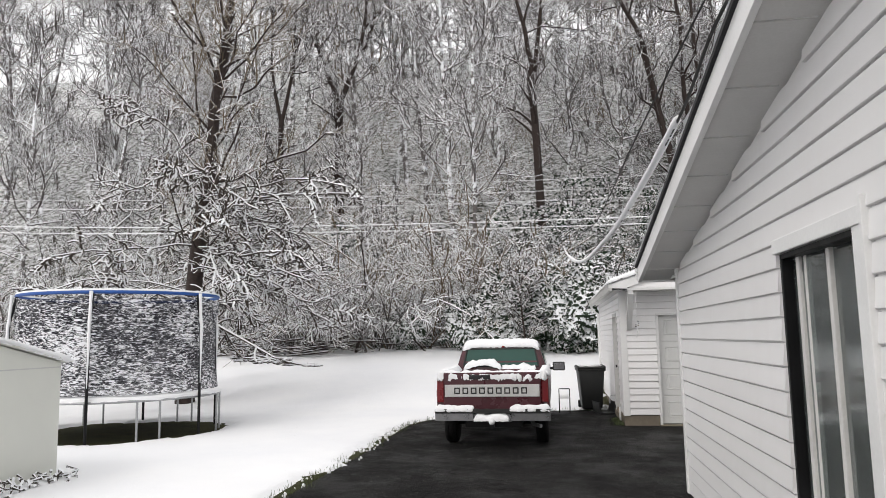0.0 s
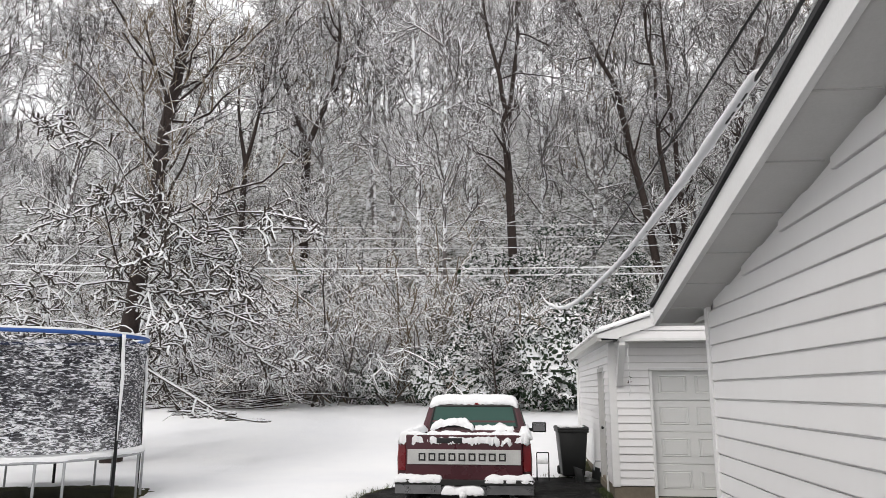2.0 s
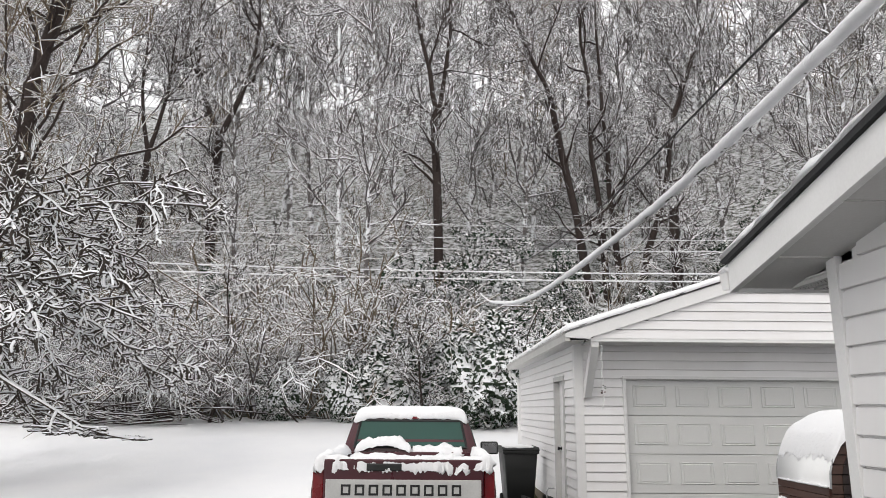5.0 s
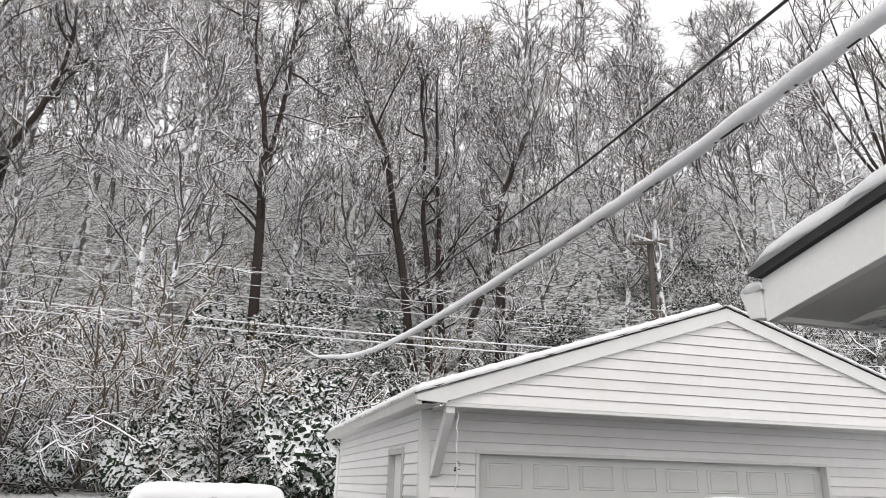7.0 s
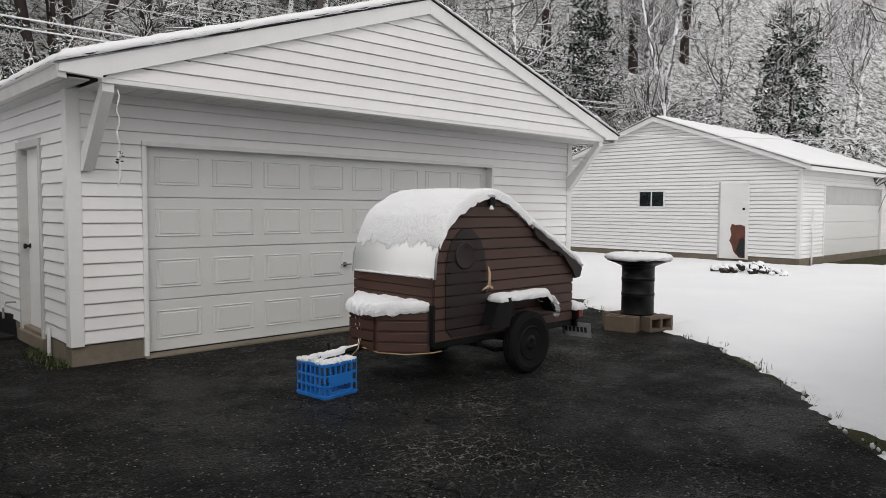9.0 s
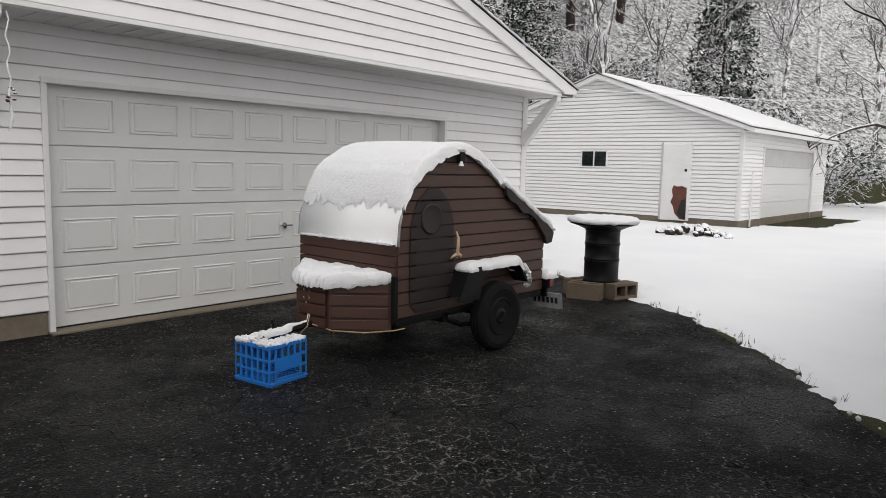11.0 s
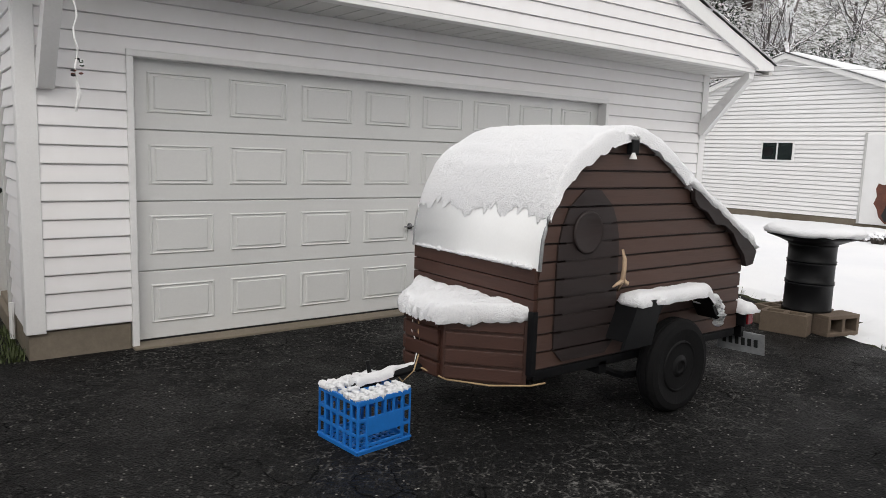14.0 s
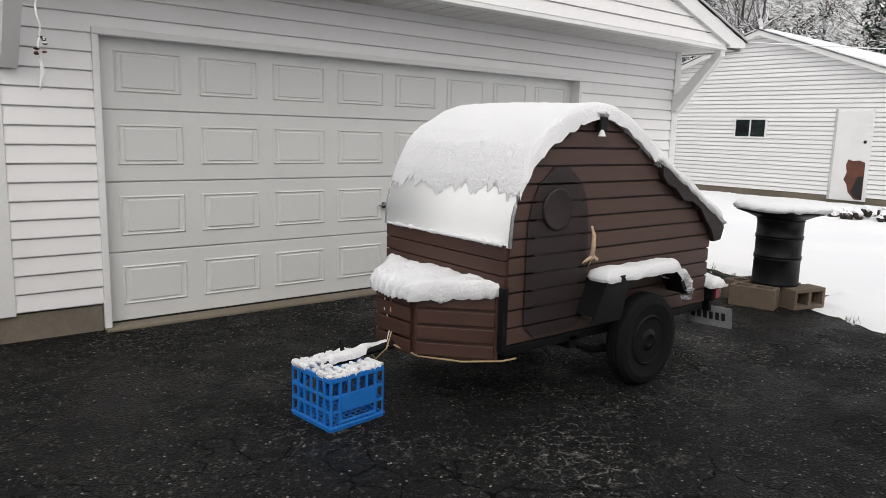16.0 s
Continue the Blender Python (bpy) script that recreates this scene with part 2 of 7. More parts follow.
SOFFIT = plain("soffit_vinyl", (0.60, 0.595, 0.585), 0.55, var=0.1, scale=3.0)
SHINGLE = plain("dark_roof_edge", (0.03, 0.03, 0.032), 0.85, var=0.4, scale=8.0, bump=0.5)
BLOCK = concrete_mat("foundation_concrete", (0.24, 0.205, 0.16))
CINDER = concrete_mat("cinder_block", (0.19, 0.145, 0.11))
RUST = plain("rusty_peeled_wood", (0.12, 0.045, 0.03), 0.85, var=0.5, scale=7.0, bump=0.6)
BLACK = plain("black_painted_steel", (0.006, 0.0062, 0.007), 0.45, var=0.4, scale=5.0, spec=0.22)
BLACKP = plain("black_plastic", (0.008, 0.009, 0.009), 0.5, var=0.3, scale=4.0)
RUBBER = plain("tyre_rubber", (0.007, 0.007, 0.0075), 0.85, var=0.35, scale=9.0, bump=0.4, spec=0.2)
STEEL = plain("galvanised_steel", (0.42, 0.43, 0.44), 0.45, 0.8, var=0.25, scale=8.0)
CHROME = plain("dull_chrome", (0.26, 0.26, 0.27), 0.3, 0.9, var=0.2, scale=6.0)
BROWN = plain("brown_stained_board", (0.074, 0.040, 0.030), 0.55, var=0.25, scale=2.5, fine=24, bump=0.3, stretch=(0.35, 3, 5))
BROWN_D = plain("dark_brown_board", (0.021, 0.013, 0.012), 0.6, var=0.3, scale=2.5, fine=24, bump=0.3, stretch=(0.35, 3, 5))
BROWN_F = plain("reddish_brown_board", (0.058, 0.024, 0.016), 0.5, var=0.3, scale=2.5, fine=24, bump=0.3, stretch=(3, 0.35, 5))
FIBRE = plain("white_fibreglass", (0.92, 0.93, 0.93), 0.7, var=0.05, scale=2.0, bump=0.05)
RED = plain("maroon_car_paint", (0.052, 0.005, 0.011), 0.30, var=0.2, scale=2.0, bump=0.03, spec=0.6)
REDLENS = plain("red_lamp_lens", (0.15, 0.006, 0.010), 0.25, var=0.15, bump=0.02)
BLUE = plain("blue_crate_plastic", (0.015, 0.17, 0.56), 0.4, var=0.15, scale=4.0, bump=0.05)
BLUEPAD = plain("blue_vinyl_sleeve", (0.012, 0.075, 0.30), 0.5, var=0.2, scale=3.0)
SHEDM = plain("cream_shed_panel", (0.62, 0.63, 0.58), 0.5, var=0.06, scale=1.2, bump=0.05)
DRIFT = plain("bleached_driftwood", (0.50, 0.36, 0.24), 0.7, var=0.35, scale=14.0, bump=0.4)
ROPE = plain("tan_rope", (0.42, 0.30, 0.16), 0.8, var=0.3, scale=30.0)
CURTAIN = plain("patterned_curtain", (0.13, 0.115, 0.10), 0.9, var=0.75, scale=9.0, fine=30.0, bump=0.3)
DARKROOM = plain("dark_interior", (0.02, 0.02, 0.02), 0.9)
SILVER = plain("silver_strip", (0.55, 0.55, 0.54), 0.4, 0.3, var=0.15, scale=6.0)
PLATE = plain("worn_plate", (0.36, 0.37, 0.38), 0.5, 0.3, var=0.3, scale=14.0)
PORT = glass_mat("blue_grey_porthole_glass", (0.010, 0.019, 0.026), 0.85)
CLEAR = glass_mat("hazy_window_glass", (0.50, 0.55, 0.55), 0.08)
GLASS = glass_mat("dark_window_glass", (0.02, 0.03, 0.03))
TGLASS = glass_mat("green_tinted_glass", (0.02, 0.075, 0.06), 0.85)
POLEWOOD = snowy_wood("weathered_pole_wood", (0.11, 0.095, 0.085), 0.75, 0.95, 0.15)
BARK = snowy_wood("dark_wet_bark", (0.050, 0.038, 0.034), 0.35, 0.70, 0.35)
TWIG = snowy_wood("snowy_twigs", (0.120, 0.106, 0.102), -1.05, -0.62, 0.36)
TWIG_Y = snowy_wood("budding_snowy_twigs", (0.200, 0.155, 0.105), -0.85, -0.40, 0.40)
HEAVY = snowy_wood("snow_laden_twigs", (0.095, 0.085, 0.075), -1.00, -0.60, 0.28)
LADEN = snowy_wood("snow_rolled_twigs", (0.075, 0.062, 0.052), -1.15, -0.75, 0.22)
LEAF = snowy_wood("evergreen_leaves", (0.032, 0.064, 0.034), -0.05, 0.45, 0.45)
HEAPED = snowy_wood("snow_on_massed_leaves", (0.045, 0.066, 0.042), -0.75, 0.05, 0.75)
LEAF_S = snowy_wood("snow_buried_leaves", (0.030, 0.058, 0.030), -0.35, 0.25, 0.45)
# background trunks: bark colour paled to imitate distance haze, with more snow
BARK_HAZE = snowy_wood("haze_paled_bark", (0.160, 0.145, 0.142), -0.65, 0.0, 0.50)
TWIG_SKY = snowy_wood("bare_grey_twigs", (0.105, 0.090, 0.088), 0.0, 0.8, 0.4)
MOUND = snowy_wood("snow_heaped_evergreen", (0.040, 0.060, 0.038), -1.20, -0.80, 0.25)
TUFT = snowy_wood("snow_tufts", (0.40, 0.37, 0.33), -1.2, -0.6, 0.50)
RIM = plain("dull_black_rim", (0.009, 0.009, 0.0095), 0.6, var=0.4, spec=0.15)
BARE_CABLE = plain("black_cable", (0.012, 0.012, 0.012), 0.6)
WIRE_SNOW = SNOW

# ---- building helpers ----


def part(name, bm, material, parent=None, label="", smooth=False):
    """Links a bmesh as one mesh object under a thing or a part."""
    me = bpy.data.meshes.new(name)
    bm.to_mesh(me)
    bm.free()
    return part_mesh(name, me, material, parent, label, smooth)


def part_mesh(name, me, material, parent=None, label="", smooth=False):
    if material and not me.materials:
        me.materials.append(material)
    if smooth:
        me.polygons.foreach_set("use_smooth", [True] * len(me.polygons))
    ob = new(name, me)
    if parent:
        ob.parent = parent
    if label:
        ob["label"] = label
    return ob


def thing(name, m, label, category, group="", kind=""):
    e = new(name)
    e.empty_display_size = 0.1
    e.matrix_world = m
    return tagged(e, label, category, group, kind)


def add_box(bm, x0, x1, y0, y1, z0, z1, bevel=0.0, m=None):
    mat = Matrix.Translation(((x0 + x1) / 2, (y0 + y1) / 2, (z0 + z1) / 2)) @ Matrix.Diagonal((abs(x1 - x0), abs(y1 - y0), abs(z1 - z0), 1))
    r = bmesh.ops.create_cube(bm, size=1.0, matrix=(m or Matrix()) @ mat)
    if bevel:
        edges = list({e for v in r["verts"] for e in v.link_edges})
        bmesh.ops.bevel(bm, geom=edges, offset=bevel, segments=2, affect="EDGES", profile=0.5)


def box(x0, x1, y0, y1, z0, z1, bevel=0.0, m=None):
    bm = bmesh.new()
    add_box(bm, x0, x1, y0, y1, z0, z1, bevel, m)
    return bm


def add_prism(bm, outline, axis, a, b):
    """A closed outline in the two other axes, stretched along axis from a to b."""
    def at(p, q, s):
        return {"x": (s, p, q), "y": (p, s, q), "z": (p, q, s)}[axis]
    lo = [bm.verts.new(at(p, q, a)) for p, q in outline]
    hi = [bm.verts.new(at(p, q, b)) for p, q in outline]
    n = len(outline)
    f = [bm.faces.new(lo), bm.faces.new(hi[::-1])]
    f += [bm.faces.new((lo[i], hi[i], hi[(i + 1) % n], lo[(i + 1) % n])) for i in range(n)]
    bmesh.ops.recalc_face_normals(bm, faces=f)


def prism(outline, axis, a, b, bevel=0.0):
    bm = bmesh.new()
    add_prism(bm, outline, axis, a, b)
    if bevel:
        bmesh.ops.bevel(bm, geom=bm.edges[:], offset=bevel, segments=2, affect="EDGES", profile=0.5)
    return bm


def add_tube(bm, pts, radius, n=8):
    """A tube along points; radius a number or one for each point."""
    pts = [Vector(p) for p in pts]
    rad = radius if isinstance(radius, (list, tuple)) else [radius] * len(pts)
    rings = []
    for i, p in enumerate(pts):
        d = (pts[min(i + 1, len(pts) - 1)] - pts[max(i - 1, 0)]).normalized()
        side = d.cross(Vector((0, 0, 1)) if abs(d.z) < 0.95 else Vector((1, 0, 0))).normalized()
        top = side.cross(d)
        rings.append([bm.verts.new(p + rad[i] * (math.cos(a) * side + math.sin(a) * top)) for a in (2 * math.pi * k / n for k in range(n))])
    for a, b in zip(rings, rings[1:]):
        for k in range(n):
            bm.faces.new((a[k], a[(k + 1) % n], b[(k + 1) % n], b[k]))
    bm.faces.new(rings[0][::-1])
    bm.faces.new(rings[-1])


def tube(pts, radius, n=8):
    bm = bmesh.new()
    add_tube(bm, pts, radius, n)
    bmesh.ops.recalc_face_normals(bm, faces=bm.faces[:])
    return bm


def add_lathe(bm, profile, n, m=None):
    """Profile of (radius, height) turned round z."""
    m = m or Matrix()
    rings = [[bm.verts.new(m @ Vector((r * math.cos(a), r * math.sin(a), z))) for a in (2 * math.pi * k / n for k in range(n))] for r, z in profile]
    for a, b in zip(rings, rings[1:]):
        for k in range(n):
            bm.faces.new((a[k], a[(k + 1) % n], b[(k + 1) % n], b[k]))
    bm.faces.new(rings[0][::-1])
    bm.faces.new(rings[-1])


def lathe(profile, n=24, m=None):
    bm = bmesh.new()
    add_lathe(bm, profile, n, m)
    bmesh.ops.recalc_face_normals(bm, faces=bm.faces[:])
    return bm


def smoothstep(a, b, x):
    t = np.clip((x - a) / (b - a), 0, 1)
    return t * t * (3 - 2 * t)


def fbm(x, y, s, seed=0.0):
    return noise.fractal(Vector((x * s + seed, y * s - seed, seed * 1.7)), 1.0, 2.0, 4)


def snow_pad(x0, x1, y0, y1, base, thick, seed, step=0.03, rough=0.35, droop=0.0, ragged=0.03):
    """Snow lying on a surface: base(x, y) gives its height; rounded, ragged rim that may droop over the edge."""
    nx, ny = max(4, int((x1 - x0) / step)), max(4, int((y1 - y0) / step))
    bm = bmesh.new()
    rows = []
    for j in range(ny + 1):
        row = []
        for i in range(nx + 1):
            u, v = i / nx, j / ny
            x, y = x0 + (x1 - x0) * u, y0 + (y1 - y0) * v
            e = min(u * (x1 - x0), (1 - u) * (x1 - x0), v * (y1 - y0), (1 - v) * (y1 - y0))
            r = max(0.0, 1 - e / (thick * 1.3))
            prof = math.sqrt(max(0.0, 1 - r * r))
            n = fbm(x, y, 6, seed)
            h = thick * (prof * (1 + rough * n) + 0.0) - (droop * (0.6 + 0.8 * abs(fbm(x, y, 11, seed + 5))) * r ** 3)
            k = ragged * fbm(x, y, 9, seed + 3) if e < 1e-6 else 0.0
            nxv, nyv = (u - 0.5) * 2, (v - 0.5) * 2
            row.append(bm.verts.new((x + k * nxv, y + k * nyv, base(x, y) + h)))
        rows.append(row)
    for a, b in zip(rows, rows[1:]):
        for i in range(nx):
            bm.faces.new((a[i], a[i + 1], b[i + 1], b[i]))
    rim = [e for e in bm.edges if len(e.link_faces) == 1]
    r = bmesh.ops.extrude_edge_only(bm, edges=rim)
    for v in r["geom"]:
        if isinstance(v, bmesh.types.BMVert):
            v.co.z -= 0.02
            v.co.x += ((x0 + x1) / 2 - v.co.x) * 0.04
            v.co.y += ((y0 + y1) / 2 - v.co.y) * 0.04
    bmesh.ops.recalc_face_normals(bm, faces=bm.faces[:])
    return bm

# ---- ground ----


def land(x, y):
    """Height of the land: level yard, lawn that rises to the wood, steep hillside behind."""
    x, y = np.asarray(x, float), np.asarray(y, float)
    lawn = 1.28 * smoothstep(2.6, 14.5, y) * (1 - smoothstep(3.5, 12, x))
    edge = 15.0 - 0.45 * np.maximum(0, x - 12)
    d = y - edge
    slope = 0.64 * np.where(d > 3, d - 1.5, np.where(d > 0, d * d / 6, 0))
    slope = np.where(slope > 40, 40 + (slope - 40) * 0.1, slope)
    return lawn + slope


def z_at(x, y):
    return float(land(x, y))


DRIVE = [(-5.05, -30), (-5.10, -6.3), (-5.0, -3.1), (-5.02, -0.2), (-4.7, 1.0), (-3.9, 2.2), (-2.6, 2.8), (-0.6, 2.95), (-0.6, 0.2), (6.95, 0.2),
         (6.6, -0.7), (6.0, -1.6), (5.35, -2.7), (4.92, -3.6), (4.05, -4.42), (3.66, -4.9), (2.65, -5.58), (2.2, -6.0), (1.5, -6.9), (-0.6, -6.9), (-0.6, -30)]


def edge_distance(px, py, poly):
    """Distance to an outline, negative inside."""
    best = np.full(px.shape, 1e9)
    inside = np.zeros(px.shape, bool)
    for (ax, ay), (bx, by) in zip(poly, poly[1:] + poly[:1]):
        dx, dy = bx - ax, by - ay
        t = np.clip(((px - ax) * dx + (py - ay) * dy) / (dx * dx + dy * dy), 0, 1)
        best = np.minimum(best, np.hypot(px - ax - t * dx, py - ay - t * dy))
        cross = (ay > py) != (by > py)
        with np.errstate(divide="ignore", invalid="ignore"):
            inside ^= cross & (px < (bx - ax) * (py - ay) / (by - ay) + ax)
    return np.where(inside, -best, best)


def spread(fine0, fine1, step, far):
    """Grid lines: even in the middle, wider and wider outside."""
    mid = np.arange(fine0, fine1 + 1e-6, step)
    out, s, v = [], step, 0.0
    while v < far:
        s *= 1.22
        v += s
        out.append(v)
    return np.concatenate([fine0 - np.array(out[::-1]), mid, fine1 + np.array(out)])


def sheet(name, xs, ys, zs, material):
    nx, ny = len(xs), len(ys)
    gx, gy = np.meshgrid(xs, ys)
    co = np.stack([gx, gy, zs], -1).reshape(-1, 3)
    i = np.arange(nx - 1)[None, :] + nx * np.arange(ny - 1)[:, None]
    f = np.stack([i, i + 1, i + 1 + nx, i + nx], -1).reshape(-1, 4)
    me = bpy.data.meshes.new(name)
    me.from_pydata(co.tolist(), [], f.tolist())
    return part_mesh(name, me, material, smooth=True)


def field(gx, gy, scale, seed):
    """Cheap smooth noise on a grid, about -1 to 1."""
    out = np.zeros(gx.shape)
    rng = np.random.RandomState(seed)
    for k in range(14):
        a, f, p = rng.uniform(0, 2 * np.pi), scale * rng.uniform(0.6, 2.6), rng.uniform(0, 6.28)
        out += np.sin((gx * np.cos(a) + gy * np.sin(a)) * f + p + 1.3 * np.sin(0.37 * f * (gx * np.sin(a) - gy * np.cos(a)) + p))
    return out / 5.0


xs, ys = spread(-30, 40, 1.0, 380), spread(-14, 60, 1.0, 380)
gx, gy = np.meshgrid(xs, ys)
ground = sheet("ground", xs, ys, land(gx, gy) - 0.01, GROUND)
tagged(ground, "wet grass and leaf litter under the snow", "ground", kind="structure")

xs, ys = spread(-15, 18.5, 0.115, 380), spread(-8.5, 15, 0.115, 380)
gx, gy = np.meshgrid(xs, ys)
wob = 0.13 * field(gx, gy, 2.3, 3) + 0.07 * field(gx, gy, 9, 4) + 0.05 * field(gx, gy, 21, 8)
bare = edge_distance(gx, gy, DRIVE) - 0.10 + wob
tx, ty = gx + 10.65, gy + 1.25
under = np.hypot(tx, ty * 1.0) - 1.98 + 1.3 * wob
bare = np.minimum(bare, under)
for bx0, bx1, by0, by1 in ((-0.75, 7.05, 0.0, 6.6), (-0.69, 12, -24, -6.75), (17.72, 27, 0.15, 9.1), (19.3, 25.2, -1.3, 0.3)):
    q = np.maximum(np.maximum(bx0 - gx, gx - bx1), np.maximum(by0 - gy, gy - by1))
    bare = np.minimum(bare, q - 0.12 + wob)
thick = np.where(bare > 0, 0.055 * np.sqrt(np.clip(bare / 0.16, 0, 1)), -0.06)
thick += np.where(bare > 0.1, 0.008 * field(gx, gy, 1.6, 9) + 0.005 * field(gx, gy, 7, 10), 0)
# holes that feet have pressed, and grass that pokes through near the drive's rim
dips = field(gx, gy, 5.0, 15)
thick = np.where((dips > 1.35) & (gx > 2) & (bare < 2.6), -0.03, thick)
wood_edge = gy - (14.2 - 0.45 * np.maximum(0, gx - 12))
litter = field(gx, gy, 3.0, 21) + 0.6 * field(gx, gy, 11, 22)
thick = np.where((wood_edge > 0) & (litter > 0.25 - 0.6 * np.clip(wood_edge, 0, 2)), -0.05, thick)
thick = np.where(wood_edge > 2, -1.0, thick)
snow_lawn = sheet("snow_ground", xs, ys, land(gx, gy) + thick, LAWN)
tagged(snow_lawn, "fresh snow lying over the lawn with ragged melting edges", "snow", kind="structure")

bm = bmesh.new()
vs = [bm.verts.new((x, y, 0.002)) for x, y in DRIVE]
bm.faces.new(vs)
r = bmesh.ops.extrude_face_region(bm, geom=bm.faces[:])
for v in r["geom"]:
    if isinstance(v, bmesh.types.BMVert):
        v.co.z -= 0.15
bmesh.ops.recalc_face_normals(bm, faces=bm.faces[:])
drive = part("driveway", bm, ASPHALT)
tagged(drive, "wet black asphalt driveway with worn crazing", "driveway", kind="structure")

# ---- clapboard ----
LAP = 0.1285


def plank(length, lap, axis, out=0.028):
    """One course of siding along x or y from 0 to length, its back at 0, the lower edge standing out."""
    o = [(0, 0.004), (-out + 0.004, 0.004), (-out, 0.007), (-out, 0.016), (-0.013, lap - 0.004), (-0.001, lap - 0.003), (-0.001, lap + 0.002), (0, lap + 0.002)]
    me = bpy.data.meshes.new("siding_plank")
    bm = bmesh.new()
    if axis == "x":
        add_prism(bm, o, "x", 0, length)
    else:
        add_prism(bm, o, "y", 0, length)
    bm.to_mesh(me)
    bm.free()
    return me


def courses(parent, material, x, y, length, axis, z0, z1, lap=LAP, out=0.028):
    """A stretch of siding; the planks share one mesh."""
    me = plank(length, lap, axis, out)
    me.materials.append(material)
    for k in range(int(round((z1 - z0) / lap))):
        ob = new("siding_plank", me)
        ob.parent = parent
        ob.location = (x, y, z0 + k * lap)


def sloped_courses(parent, material, x0, x1, y, z0, roof, lap, step=0.0):
    """Courses along x under a sloping roof line: roof(x) is its height; each plank is cut to it."""
    k = 0
    out = 0.028
    while True:
        zb = z0 + k * lap
        xs_in = [x for x in np.linspace(x0, x1, 400) if roof(x) > zb + 0.015]
        if not xs_in:
            break
        top = [x for x in xs_in if roof(x) > zb + lap] or [(xs_in[0] + xs_in[-1]) / 2]
        a, b, c, d = xs_in[0], xs_in[-1], top[-1], top[0]
        zt = min(zb + lap - 0.011, max(roof(c), roof(d)))
        bm = bmesh.new()
        f = [bm.verts.new(p) for p in ((a, y - out, zb), (b, y - out, zb), (c + 0.001, y - 0.015, zt), (d, y - 0.015, zt))]
        g = [bm.verts.new(p) for p in ((a, y, zb), (b, y, zb), (c + 0.001, y, zt), (d, y, zt))]
        bm.faces.new(f)
        bm.faces.new(g[::-1])
        for i in range(4):
            bm.faces.new((f[i], g[i], g[(i + 1) % 4], f[(i + 1) % 4]))
        bmesh.ops.recalc_face_normals(bm, faces=bm.faces[:])
        part("siding_plank", bm, material, parent)
        k += 1


def roof_snow(xa, za, xb, zb, y0, y1, seed, thick=0.07, step=0.09, swap=False):
    """Snow on a sloping roof between eave (xa, za) and ridge (xb, zb)."""
    lo, hi = min(xa, xb), max(xa, xb)

    def base(x, y):
        p = y if swap else x
        return za + (zb - za) * (p - xa) / (xb - xa)
    if swap:
        return snow_pad(y0, y1, lo, hi, base, thick, seed, step, 0.25, 0.02, 0.02)
    return snow_pad(lo, hi, y0, y1, base, thick, seed, step, 0.25, 0.02, 0.02)


# ---- two-car garage ----
garage = thing("garage", pose(0, 0, 0), "white clapboard double garage with a snow-covered gable roof", "garage")
GX0, GX1, GD, RX, RZ, EZ = -0.70, 7.00, 6.6, 3.18, 4.06, 2.71
FY = -0.68
SL = (RZ - EZ) / (RX + 0.97)


def g_roof(x):
    return RZ - SL * abs(x - RX)


bm = bmesh.new()
for a, b, c, d, e, f in ((GX0, -0.045, 0, 0.12, 0.2, 2.62), (5.105, GX1, 0, 0.12, 0.2, 2.62), (-0.045, 5.105, 0, 0.12, 2.185, 2.62)):
    add_box(bm, a, b, c, d, e, f)
fw = part("front_wall", bm, TRIM, garage)
courses(fw, SIDING, GX0 + 0.09, -0.001, 0.57, "x", 0.205, 2.13)
courses(fw, SIDING, 5.105, -0.001, 1.805, "x", 0.205, 2.13)
courses(fw, SIDING, GX0 + 0.09, -0.001, 7.52, "x", 0.205 + 15 * LAP, 2.64)
bm = bmesh.new()
for a, b, e, f in ((0.12, 0.88, 0.2, 2.62), (1.76, GD, 0.2, 2.62), (0.88, 1.76, 2.2, 2.62)):
    add_box(bm, GX0, GX0 + 0.12, a, b, e, f)
sw = part("side_wall", bm, TRIM, garage)
courses(sw, SIDING, GX0 - 0.001, 0.10, 0.74, "y", 0.205, 2.26)
courses(sw, SIDING, GX0 - 0.001, 1.80, GD - 1.90, "y", 0.205, 2.26)
courses(sw, SIDING, GX0 - 0.001, 0.10, GD - 0.20, "y", 0.205 + 16 * LAP, 2.64)
part("side_wall", box(GX1 - 0.12, GX1, 0.12, GD, 0.2, 2.62), SIDING, garage)
part("back_wall", box(GX0, GX1, GD - 0.12, GD, 0.2, 2.62), SIDING, garage)
for cx, cy in ((GX0, 0), (GX1, 0), (GX0, GD), (GX1, GD)):
    sx, sy = (1 if cx == GX0 else -1), (1 if cy == 0 else -1)
    bm = bmesh.new()
    add_box(bm, cx - sx * 0.034, cx + sx * 0.09, cy - sy * 0.036, cy, 0.19, 2.64, 0.004)
    add_box(bm, cx - sx * 0.036, cx, cy + sy * 0.001, cy + sy * 0.10, 0.19, 2.64, 0.004)
    part("corner_post", bm, TRIM, garage)
# foundation: a course of blocks under each wall
bm = bmesh.new()
for a, b, c, d in ((GX0 - 0.02, -0.05, -0.01, 0.2), (5.11, GX1 + 0.02, -0.01, 0.2), (GX0 - 0.02, GX0 + 0.18, 0.2, GD), (GX1 - 0.18, GX1 + 0.02, 0.2, GD), (GX0, GX1, GD - 0.2, GD + 0.01)):
    add_box(bm, a, b, c, d, -0.1, 0.195, 0.01)
part("foundation", bm, BLOCK, garage, "stained concrete foundation")
part("apron", box(-0.05, 5.11, -0.10, 0.2, -0.08, 0.022, 0.008), BLOCK, garage, "narrow cracked concrete door sill")
